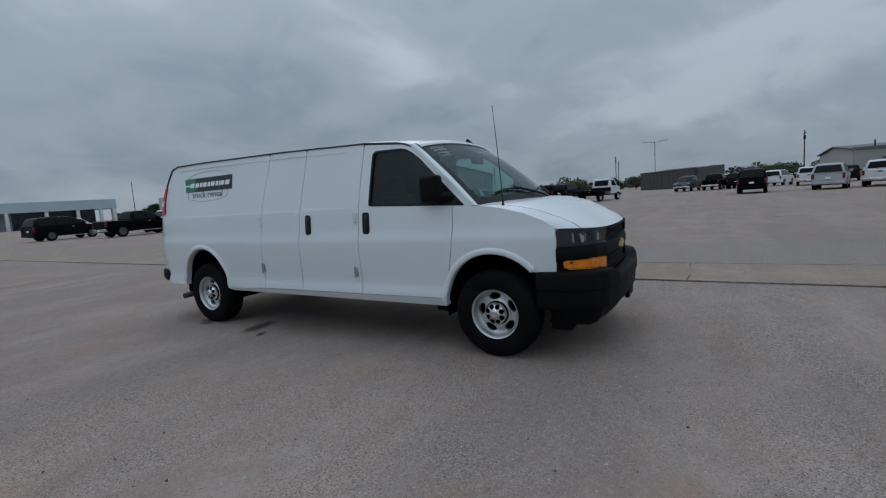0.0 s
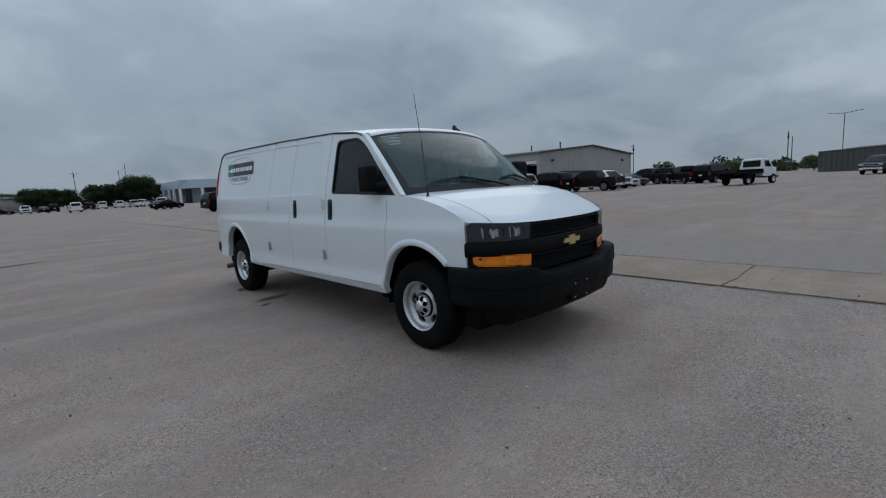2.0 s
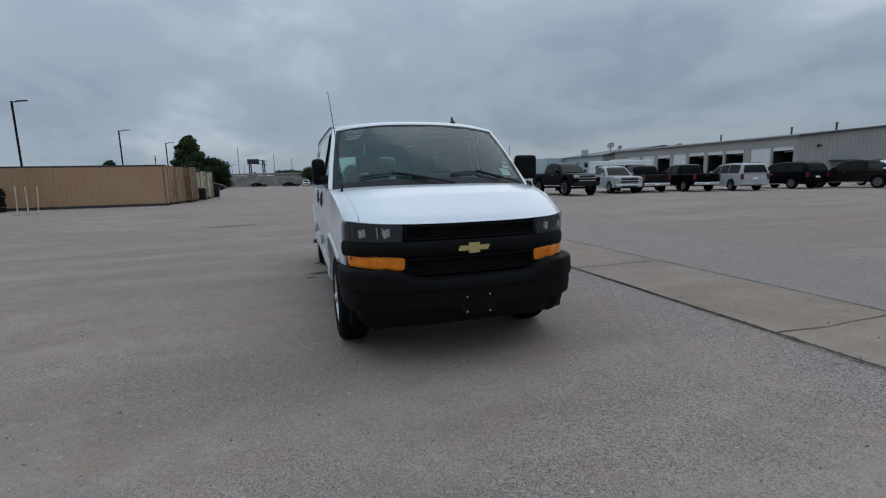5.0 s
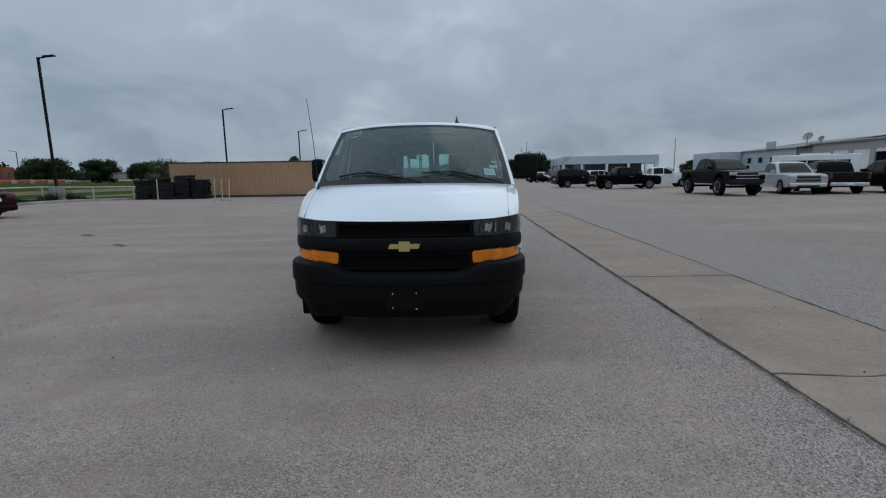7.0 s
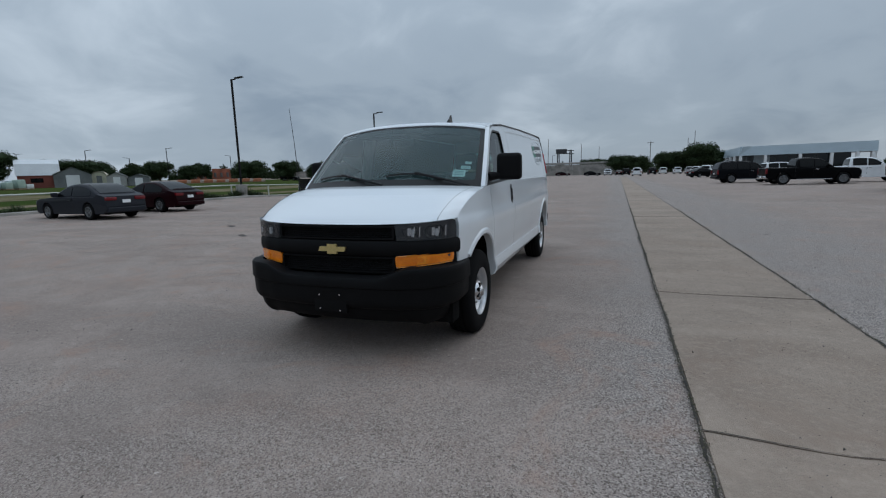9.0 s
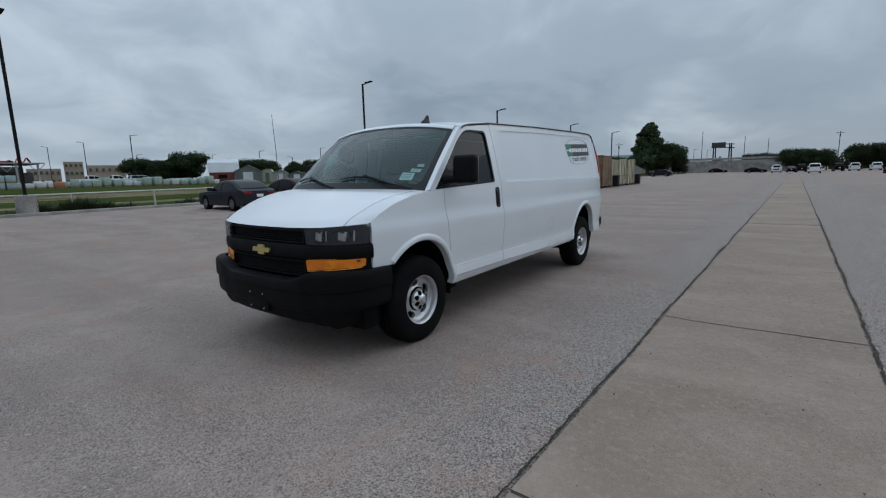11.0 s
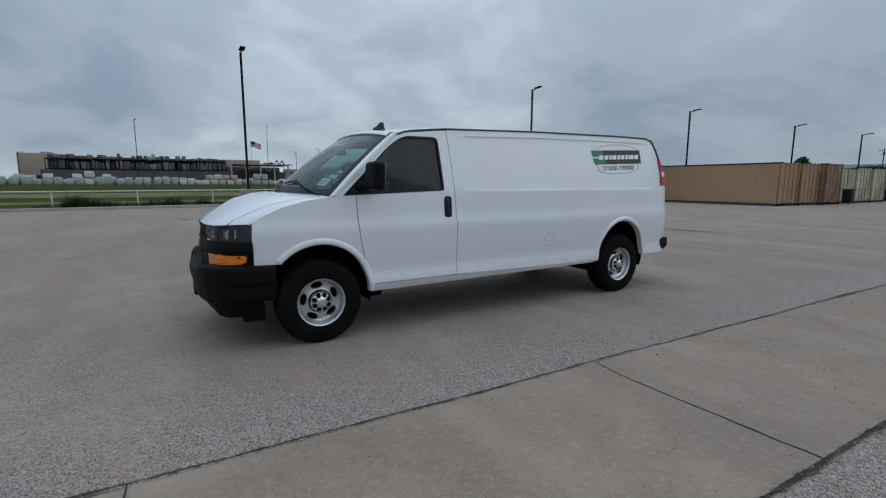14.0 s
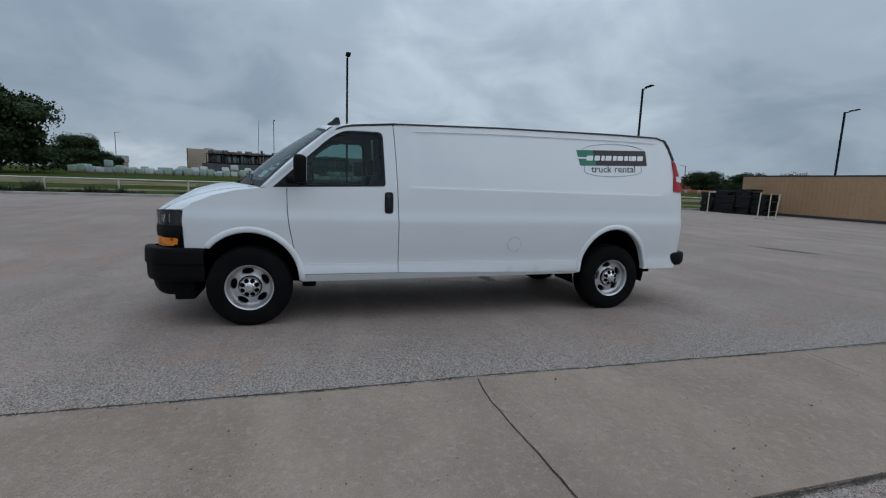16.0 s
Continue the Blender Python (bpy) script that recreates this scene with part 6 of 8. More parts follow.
            wheel_rim = part("rim", lathe([(0.06, 0.0), (0.075, r * 0.12), (0.04, r * 0.16), (0.05, r * 0.52), (0.135, r * 0.60), (0.13, r * 0.66)], sides=20, m=m), M_ALLOY, t)
            for q in range(5):
                sp = box((0.05, -0.035, r * 0.1), (0.115, 0.035, r * 0.6), 0.01, 1)
                bmesh.ops.transform(sp, matrix=m @ Matrix.Rotation(q * 2 * math.pi / 5, 4, "X"), verts=sp.verts)
                part("spoke", sp, M_ALLOY if not lift else M_TRIM, wheel_rim)
    zl = (k["hood"] - 0.20 if kind == "sedan" else k["hood"] - 0.20) + lift
    for s in (1, -1):
        wl2 = W / 2 * (1 - nip * 0.9)
        part("headlight", box((f - 0.30, s * (wl2 - 0.42), zl - 0.09), (f - (0.03 if kind == "sedan" else -0.012), s * (wl2 - 0.01), zl + 0.08), 0.03), M_HEADL, e)
        if kind == "sedan":
            part("tail_light", box((b - 0.0, s * (wl2 - 0.44), k["tail"] - 0.27), (b + 0.30, s * (wl2 + 0.005), k["tail"] - 0.13), 0.03), M_TAILRED, e)
        else:
            part("tail_light", box((b - 0.012, s * (wl2 - 0.15), k["tail"] - 0.42 + lift), (b + 0.12, s * (wl2 + 0.01), k["tail"] - 0.04 + lift), 0.03), M_TAILRED, e)
        part("mirror", box((line[0].x - 0.48, s * (W / 2 - 0.03), zb + 0.02 + lift), (line[0].x - 0.34, s * (W / 2 + 0.19), zb + 0.19 + lift), 0.04), paint, e)
        part("door_seam", box((k["posts"][0] - 0.03, s * (W / 2 - 0.02), low + 0.2 + lift), (k["posts"][0] - 0.018, s * (W / 2 - 0.001), zb - 0.05 + lift)), M_TRIM, e)
        part("door_handle", box((k["posts"][0] + 0.06, s * (W / 2 - 0.02), zb - 0.16 + lift), (k["posts"][0] + 0.26, s * (W / 2 + 0.012), zb - 0.125 + lift), 0.01), M_CHROME if kind != "sedan" else paint, e)
        if kind != "sedan":
            part("side_step", box((-0.95, s * (W / 2 - 0.10), low - 0.05 + lift), (1.2, s * (W / 2 + 0.03), low + 0.0 + lift), 0.015), M_TRIM if not chrome else M_STEEL, e)
        if k["bed"]:
            part("bed_seam", box((k["bed"] - 0.06, s * (W / 2 - 0.02), low + 0.1 + lift), (k["bed"] - 0.035, s * (W / 2 - 0.001), zb - 0.02 + lift)), M_TRIM, e)
    if kind == "sedan":
        g = part("grille", box((f - 0.16, -W * 0.26, zl - 0.16), (f + 0.0, W * 0.26, zl + 0.03), 0.03), M_TRIM, e)
    else:
        g = part("grille", box((f - 0.12, -W * 0.30, zl - 0.30), (f + 0.012, W * 0.30, zl + 0.12), 0.03), M_TRIM, e)
        for q in (-0.27, -0.10, 0.08):
            part("grille_bar", box((f - 0.05, -W * 0.31, zl + q - 0.020), (f + 0.03, W * 0.31, zl + q + 0.020), 0.012), M_CHROME if chrome else paint, g)
    bright = M_CHROME if kind == "pickup" and chrome else paint
    if kind != "sedan":
        part("lower_grille", box((f - 0.12, -W * 0.27, low + 0.03 + lift), (f + 0.056, W * 0.27, low + 0.12 + lift), 0.02), M_BLACKPL, e)
        part("front_skirt", box((f - 0.22, -W * 0.42, low - 0.06 + lift), (f - 0.02, W * 0.42, low + 0.04 + lift), 0.03), M_BLACKPL, e)
    part("front_bumper", box((f - 0.18, -W / 2 * (1 - nip) + 0.02, low + 0.02 + lift), (f + 0.05, W / 2 * (1 - nip) - 0.02, low + 0.24 + lift), 0.06, 3), M_BLACKPL if lift else bright, e)
    part("rear_bumper", box((b - 0.06, -W / 2 * (1 - nip) + 0.02, low + 0.04 + lift), (b + 0.2, W / 2 * (1 - nip) - 0.02, low + 0.25 + lift), 0.06, 3), bright, e)
    pz = low + (0.10 if kind == "pickup" else 0.42)
    part("number_plate", box((b - 0.07 if kind == "pickup" else b - 0.012, -0.16, pz + lift), (b + 0.06, 0.16, pz + 0.13 + lift)), M_DWHITE, e)
    part("floor_pan", box((b + 0.3, -W / 2 + 0.3, low - 0.04 + lift), (f - 0.3, W / 2 - 0.3, low + 0.2 + lift)), M_DARK, e)
    if lift:
        for a0 in k["ax"]:
            part("axle", tube([(a0, -W / 2 + 0.2, r), (a0, W / 2 - 0.2, r)], 0.07, 8), M_DARK, e)
        for s in (1, -1):
            part("mud_flap", box((b + 0.55, s * (W / 2 - 0.34), r * 0.4), (b + 0.58, s * W / 2, r * 1.7)), M_BLACKPL, e)
    if k["bed"]:
        part("bed_liner", box((b + 0.10, -W / 2 + 0.14, k["tail"] - 0.02 + lift), (k["bed"] - 0.05, W / 2 - 0.14, k["tail"] + 0.012 + lift)), M_BLACKPL, e)
        part("tailgate_handle", box((b - 0.012, -0.13, k["tail"] - 0.20 + lift), (b + 0.02, 0.13, k["tail"] - 0.12 + lift), 0.01), M_TRIM, e)
    if kind == "suv":
        for s in (1, -1):
            part("roof_rail", tube([(0.1, s * (wt - 0.10), top - 0.02), (0.0, s * (wt - 0.10), top + 0.035), (-1.9, s * (wt - 0.10), top + 0.03), (-2.05, s * (wt - 0.10), top - 0.03)], 0.022, 6), M_TRIM, e)
    return e


for kind, paint, x, y, hd, label in (
    ("sedan", "slate", -19.2, 9.7, 177, "slate grey sedan parked facing the field fence"),
    ("sedan", "maroon", -20.0, 13.4, 180, "dark red sports sedan with a boot spoiler"),
    ("suv", "charcoal", 13.6, 45.4, 6, "charcoal full-size suv with a chrome window line"),
    ("pickup", "black", 15.9, 38.2, 1, "black crew-cab pickup with chrome wheels"),
    ("pickup", "white", 20.8, 42.2, -8, "white pickup parked behind the black pickup"),
    ("suv", "white", 22.5, 66.0, 14, "white suv parked by the showroom columns"),
    ("sedan", "black", 15.8, 78.9, 30, "black sedan beyond the charcoal suv"),
    ("pickup", "silver", 21.3, 25.4, -104, "silver crew-cab pickup with a chrome grille"),
    ("pickup", "brown", 23.8, 25.4, 73, "dark brown pickup with a chrome rear bumper"),
    ("pickup", "black", 26.6, 24.0, 76, "black pickup beside the silver suv"),
    ("suv", "silver", 29.5, 22.3, 72, "silver full-size suv with dark rear glass"),
    ("pickup", "brown", 37.0, 18.8, 92, "dark brown crew-cab pickup in the workshop row"),
    ("suv", "black", 34.2, 21.9, 84, "black suv in the workshop row"),
    ("suv", "white", 42.0, 19.6, -112, "white suv facing out of the workshop row"),
    ("sedan", "silver", 46.3, 20.3, -118, "silver hatch-backed car in the workshop row"),
    ("sedan", "grey", 50.2, 20.9, -120, "grey car parked in the workshop row"),
    ("pickup", "brown", 54.4, 20.6, 84, "brown pickup with mud on its sides"),
    ("suv", "charcoal", 57.6, 20.2, 70, "charcoal suv at the end of the workshop row"),
    ("pickup", "black", 52.5, 15.6, 45, "black pickup parked near the flat-bed truck"),
    ("pickup", "charcoal", 60.5, 18.2, 60, "dark pickup with tall tyres"),
    ("pickup", "white", 63.5, 17.6, -150, "white work pickup far down the row"),
    ("suv", "black", 51.8, 12.6, -10, "black suv standing before the flat-bed truck"),
    ("pickup", "grey", 62.7, 0.1, 168, "dark grey pickup in front of the long shed"),
    ("pickup", "black", 62.4, -3.0, -14, "black pickup in front of the long shed"),
    ("suv", "silver", 70.5, -5.2, -13, "silver suv beside the long shed"),
    ("suv", "charcoal", 64.0, -5.6, -13, "charcoal suv beside the long shed"),
    ("suv", "black", 40.8, -5.1, -6, "black boxy suv with its rear to the strip"),
    ("suv", "white", 66.4, -9.8, -22, "white suv behind the black boxy one"),
    ("pickup", "white", 58.7, -11.5, -8, "white pickup with its tailgate to the strip"),
    ("suv", "silver", 40.9, -10.1, -15, "silver suv with its rear to the strip"),
    ("suv", "charcoal", 68.6, -17.0, -12, "dark suv between the white trucks"),
    ("pickup", "white", 42.4, -13.4, -17, "large white pickup with its tailgate to the strip"),
    ("suv", "white", 1.3, 140.0, -90, "white suv in the far row"),
    ("sedan", "black", 4.2, 138.0, 92, "black car in the far row"),
    ("suv", "charcoal", 6.2, 140.0, 92, "charcoal suv in the far row"),
    ("suv", "white", 7.7, 112.6, 88, "white suv standing before the far row"),
    ("suv", "charcoal", 13.0, 140.0, 92, "dark suv in the far row"),
    ("suv", "white", 16.4, 146.0, 88, "white suv in the far row"),
    ("suv", "white", 20.3, 147.0, 88, "white suv in the far row"),
    ("suv", "silver", 22.4, 140.0, 84, "silver suv in the far row"),
    ("pickup", "white", 24.0, 138.0, 62, "white pickup at the far row's end"),
    ("pickup", "white", 19.3, 96.3, 60, "white pickup beyond the black sedan"),
    ("sedan", "charcoal", -3.0, 140.0, 0, "charcoal car in the far row"),
    ("sedan", "maroon", -13.2, 158.0, 6, "dark red car by the road wall"),
    ("sedan", "slate", -18.6, 106.0, 176, "slate grey car by the trees"),
    ("pickup", "white", -106.0, 29.4, 88, "white pickup in the far lot"),
    ("pickup", "white", -105.0, 33.2, 85, "white pickup in the far lot"),
    ("suv", "silver", -104.0, 37.5, 85, "silver suv in the far lot"),
    ("suv", "charcoal", -84.0, 106.0, 10, "dark suv under the far trees"),
    ("sedan", "white", -92.0, 98.0, 10, "white car under the far trees"),
):
    vehicle(kind, P[paint], x, y, hd, label)
vehicle("pickup", P["black"], 16.7, 24.6, -92, "lifted black pickup on oversized muddy tyres", lift=0.26)
sp = part("spoiler", box((-2.42, -0.70, 1.09), (-2.16, 0.70, 1.12), 0.01), P["maroon"], [o for o in scene.objects if o.get("label", "").startswith("dark red sports")][0])

# white cab truck with a dark flat bed
e = empty("flatbed_truck", pose(40.6, 7.0, terrain(40.6, 7.0), 0, 0, -17) @ Matrix.Diagonal((0.9, 0.9, 0.9, 1)), label="white-cab medium truck with a dark flat bed", category="truck")
bm = box((0.85, -1.05, 0.95), (2.2, 1.05, 1.55), 0.08, 3)
part("hood", box((2.05, -0.85, 0.75), (3.2, 0.85, 1.45), 0.16, 3), P["white"], e)
cabm = bmesh.new()
rows = [[(x0, -w, z), (x0, w, z), (x1, w, z), (x1, -w, z)] for x0, x1, w, z in ((0.7, 2.2, 1.0, 0.7), (0.68, 2.25, 1.02, 1.45), (0.85, 1.75, 0.90, 2.20), (0.95, 1.6, 0.82, 2.27))]
add_grid(cabm, rows, closed=True)
cabm.verts.ensure_lookup_table()
cabm.faces.new([cabm.verts[i] for i in (12, 13, 14, 15)])
bmesh.ops.recalc_face_normals(cabm, faces=cabm.faces)
cab = part("cab", cabm, P["white"], e)
part("rear_window", grid([[(0.668 + 0.227 * (z - 1.45), y, z) for y in np.linspace(-0.76, 0.76, 4)] for z in (1.54, 2.10)], (-1, 0, 0)), M_CARG, cab)
part("windscreen", grid([[(2.262 - 0.667 * (z - 1.45), y, z) for y in np.linspace(-0.80, 0.80, 4)] for z in (1.50, 2.12)], (1, 0, 0)), M_CARG, cab)
for s in (1, -1):
    part("side_window", grid([[(x, s * (1.030 - 0.16 * (z - 1.45)), z) for x in xs] for z, xs in ((1.52, (0.98, 1.5, 1.98)), (2.08, (1.02, 1.4, 1.70)))], (0, s, 0)), M_CARG, cab)
    part("mirror", box((1.95, s * 1.15, 1.5), (2.05, s * 1.35, 2.0), 0.03), M_TRIM, cab)
part("flat_bed", box((-3.2, -1.15, 0.98), (0.62, 1.15, 1.14), 0.02), M_DARK, e)
part("headboard", box((0.52, -1.12, 1.14), (0.60, 1.12, 1.36), 0.02), M_DARK, e)
for s in (1, -1):
    part("toolbox", box((-2.2, s * 0.75, 0.55), (-0.9, s * 1.12, 0.97), 0.03), M_DARK, e)
for a0 in (2.35, -1.5):
    for s in (1, -1):
        t = part("tyre", lathe([(-0.14, 0.25), (-0.14, 0.40), (-0.1, 0.43), (0.1, 0.43), (0.14, 0.40), (0.14, 0.25)], sides=26, m=pose(a0, s * 0.92, 0.43, 0, 0, 90 * s)), M_TYRE, e)
        part("rim", lathe([(0.06, 0.0), (0.06, 0.2), (0.14, 0.25)], sides=18, m=pose(a0, s * 0.92, 0.43, 0, 0, 90 * s)), M_STEEL, t)
part("chassis", box((-3.0, -0.4, 0.6), (2.9, 0.4, 0.95)), M_DARK, e)
part("bumper", box((3.15, -1.0, 0.5), (3.3, 1.0, 0.75), 0.03), M_CHROME, e)

# long white coach behind the pickups
e = empty("coach", pose(49.6, 60.5, terrain(49.6, 60.5), 0, 0, -38), label="long white coach parked before the workshop", category="bus")
part("body", box((-4.7, -1.1, 0.35), (4.7, 1.1, 3.50), 0.18, 3), P["white"], e)
for s in (1, -1):
    for q in range(5):
        part("window", box((-3.7 + 1.5 * q, s * 1.09, 1.75), (-2.30 + 1.5 * q, s * 1.115, 2.75), 0.01), M_CARG, e)
    for a0 in (-2.6, 2.7):
        part("tyre", lathe([(-0.13, 0.2), (-0.13, 0.42), (0.13, 0.42), (0.13, 0.2), (0.1, 0.0)], sides=22, m=pose(a0, s * 1.0, 0.42, 0, 0, 90 * s)), M_TYRE, e)
part("roof_unit", box((-1.6, -0.6, 3.49), (1.6, 0.6, 3.70), 0.06), P["white"], e)

# ---------------------------------------------------------------- buildings
def gable_block(name, x0, x1, y0, y1, eave, ridge, wall, roof, label, category="building"):
    """A metal building with its ridge along y."""
    xm = (x0 + x1) / 2
    zb = min(terrain(x0, y0), terrain(x1, y1)) - 0.2
    e = empty(name, label=label, category=category)
    for y in (y0, y1):
        bm = bmesh.new()
        bm.faces.new([bm.verts.new(p) for p in ((x0, y, zb), (x1, y, zb), (x1, y, eave), (xm, y, ridge), (x0, y, eave))])
        part("gable_wall", bm, wall, e, smooth=0)
    for s, xa in ((-1, x0), (1, x1)):
        part("roof_slope", grid([[(xm, y, ridge + 0.12), (xa + s * 0.5, y, eave + 0.05), (xa + s * 0.5, y, eave - 0.15)] for y in (y0 - 0.4, y1 + 0.4)], (0, 0, 1)), roof, e)
        for y in (y0 - 0.42, y1 + 0.42):
            part("roof_trim", tube([(xm, y, ridge + 0.02), (xa + s * 0.5, y, eave - 0.06)], 0.16, 4), M_TRIMD, e)
    part("back_wall", grid([[(x1, y, z) for y in (y0, y1)] for z in (zb, eave)], (1, 0, 0)), wall, e)
    return e, zb


svc, zb = gable_block("service_building", 73, 113.5, 48.6, 92, 6.7, 8.35, M_METALW, M_ROOFM, "long grey metal workshop with open service bays")
bays = [(49.3, 52.6, "o"), (53.0, 56.5, "w"), (57.8, 61.4, "o"), (61.9, 65.2, "o"), (66.0, 69.6, "o"), (70.3, 73.6, "w"), (74.5, 78.0, "o"), (79.0, 82.5, "w"), (83.5, 87.0, "o")]
edges = [48.6] + [v for a, b, _ in bays for v in (a, b)] + [92]
for a, b in zip(edges[::2], edges[1::2]):
    part("wall_pier", box((73, a, zb), (73.3, b, 6.7)), M_METALW, svc)
part("wall_head", box((72.98, 48.6, 5.15), (73.32, 92, 6.7)), M_METALW, svc)
for a, b, kind in bays:
    if kind == "w":
        rows = [[(73.12 + (0.03 if i % 2 else 0), y, zb + (5.15 - zb) * i / 20) for y in (a, b)] for i in range(21)]
        part("roller_door", grid(rows, (-1, 0, 0)), M_DOORW, svc, "closed white roller door")
    else:
        # near-black back and sides put the open bay's dimness into the colour
        part("bay_interior", box((78.0, a, zb), (78.2, b, 5.2)), M_BAY, svc, "open service bay with its dimness painted near black")
        for yy in (a, b):
            part("bay_side", box((73.3, yy - 0.05, zb), (78, yy + 0.05, 5.2)), M_BAY, svc)
        part("bay_lamp", box((75.0, a + 0.4, 4.3), (75.15, b - 0.4, 4.4)), M_DWHITE, svc)
        part("half_door", box((73.1, a, 4.5), (73.2, b, 5.15)), M_DOORW, svc)
        part("bay_lift", box((75.5, a + 0.6, zb), (75.8, a + 0.9, 2.8)), M_DARK, svc)
for q in range(40):
    x = 73.5 + q * 1.0
    part("siding_rib", box((x, 48.575, zb), (x + 0.05, 48.6, 6.7 + 1.65 * (1 - abs(x - 93.25) / 20.25))), M_METALW, svc, smooth=0)
for x in (77, 108):
    part("wall_lamp", box((x, 48.2, 4.9), (x + 0.6, 48.58, 5.3), 0.03), M_TRIMD, svc)
part("wall_vent", box((99, 48.4, 1.6), (100.2, 48.58, 2.6), 0.03), M_TRIMD, svc)
part("entry_canopy", box((80, 46.8, 2.6), (89, 48.58, 2.85), 0.03), M_TRIMD, svc)
for y in (56, 64, 80):
    part("roof_flue", tube([(92.5, y, 8.0), (92.5, y, 9.6)], 0.16, 8), M_TRIMD, svc)
    part("flue_cap", lathe([(9.6, 0.0), (9.6, 0.26), (9.75, 0.2), (9.8, 0.0)], "z", 10, Matrix.Translation((92.5, y, 0))), M_TRIMD, svc)

wk, zb = gable_block("parts_building", 72, 108, 95, 113, 6.2, 8.45, M_METALW, M_ROOFM, "taller grey parts building behind the workshop")
part("front_wall", box((71.9, 95, zb), (72.2, 113, 6.2)), M_METALB, wk)
for y in (97.5, 101.5, 105.5, 109.5):
    part("wall_window", box((71.84, y, 3.4), (71.95, y + 1.3, 4.6), 0.02), M_CARG, wk)
part("lower_wing", box((66.5, 113.2, zb), (80, 126, 6.3), 0.05), M_METALB, wk)
part("roof_sign", box((71.0, 100.4, 6.3), (71.3, 103.2, 7.9), 0.05), M_METALB, wk, "small square rooftop sign box")
for y in (100.8, 102.8):
    part("sign_leg", box((71.1, y, 5.9), (71.2, y + 0.1, 6.4)), M_TRIMD, wk)
for x, y, z, r in ((73.6, 94.6, 8.4, 0.95), (77.0, 95.4, 8.0, 0.62), (91.5, 91.4, 7.9, 1.05)):
    e = empty("satellite_dish", pose(x, y, 0), label="white satellite dish on the workshop roof", category="satellite dish", group="roof dishes")
    part("mast", tube([(0, 0, 5.8), (0, 0, z)], 0.07, 8), M_TRIMD, e)
    part("dish", lathe([(0.35, 0.0), (0.30, r * 0.4), (0.18, r * 0.75), (0.0, r), (-0.03, r), (0.14, r * 0.75), (0.26, r * 0.4), (0.31, 0.0)], "z", 22, Matrix.Translation((0, 0, z)) @ Vector((-0.75, -0.35, 0.5)).to_track_quat("Z", "Y").to_matrix().to_4x4() @ Matrix.Diagonal((1, 1, -1, 1))), M_METALW, e)

# showroom: a canopy on white columns
show = empty("showroom", label="low showroom with a blue-grey canopy on white columns", category="building")
A, B, C = Vector((39.0, 162.0)), Vector((69.0, 153.0)), Vector((41.5, 208.0))
zt, zm, z0 = 7.5, 4.75, terrain(55, 155)


def slab_between(p, q, z_lo, z_hi, thick, material, name, lean=0.0):
    d = (q - p).normalized()
    n = Vector((d.y, -d.x)) * thick
    bm = bmesh.new()
    lo = [(*p, z_lo), (*q, z_lo), (*(q - n), z_lo), (*(p - n), z_lo)]
    k = Vector((d.y, -d.x)) * lean
    hi = [(*(p - k), z_hi), (*(q - k), z_hi), (*(q - n), z_hi), (*(p - n), z_hi)]
    add_grid(bm, [lo, hi], closed=True)
    bm.verts.ensure_lookup_table()
    bm.faces.new([bm.verts[i] for i in (4, 5, 6, 7)])
    bm.faces.new([bm.verts[i] for i in (3, 2, 1, 0)])
    bmesh.ops.recalc_face_normals(bm, faces=bm.faces)
    return part(name, bm, material, show, smooth=0)


slab_between(A, B, zm, zt, 15.0, M_METALB, "canopy", 0.8)
slab_between(C, A, zm, zt, 14.0, M_METALB, "canopy", 0.8)
AB, AC = (B - A).normalized(), (C - A).normalized()
inner = Vector((-AB.y, AB.x))
slab_between(A + inner * 4.5 + AB * 1.7, B + inner * 4.5 - AB * 5.0, z0 - 0.2, zm, 9.0, M_SHOPG, "glazed_wall")
slab_between(C + AB * 3.8, A + AB * 3.8 + inner * 3.5, z0 - 0.2, zm, 7.0, M_METALB, "side_wall")
for p in [A + AB * d for d in (0.5, 6.8, 15.0, 22.0, 27.4, 30.6)] + [A + AC * d for d in (6.5, 14.3, 22.8, 32.0)] + [B + inner * 3.8, B + inner * 1.9 - AB * 0.7]:
    part("column", box((p.x - 0.36, p.y + 0.07, z0 - 0.2), (p.x + 0.36, p.y + 0.79, zm), 0.03), M_DOORW, show, "white column")
for q in range(7):
    p = A + inner * 4.45 + AB * (2.4 + 3.3 * q)
    part("mullion", box((p.x - 0.08, p.y - 0.08, z0), (p.x + 0.08, p.y + 0.05, zm)), M_TRIMD, show)

# long dark shed and the far grey hall
shed = empty("long_shed", label="long dark metal shed with a flat sloping roof", category="building")
bm = bmesh.new()
p0, p1 = Vector((95.6, 9.2)), Vector((89.9, -0.66))
d = (p1 - p0).normalized()
n = Vector((-d.y, d.x)) * 9
add_grid(bm, [[(*p0, -0.5), (*p1, -0.5), (*(p1 + n), -0.5), (*(p0 + n), -0.5)], [(*p0, 3.4), (*p1, 3.65), (*(p1 + n), 4.1), (*(p0 + n), 4.1)]], closed=True)
bm.verts.ensure_lookup_table()
bm.faces.new([bm.verts[i] for i in (4, 5, 6, 7)])
bmesh.ops.recalc_face_normals(bm, faces=bm.faces)
part("wall", bm, M_METALD, shed, smooth=0)
part("roof_edge", tube([(*p0, 3.42), (*p1, 3.67)], 0.13, 4), M_TRIMD, shed)
for q in range(14):
    a = p0.lerp(p1, (q + 0.5) / 14) - n * 0.004
    part("siding_rib", box((a.x - 0.05, a.y - 0.05, -0.4), (a.x + 0.03, a.y + 0.05, 3.4 + 0.25 * q / 14)), M_METALD, shed, smooth=0)
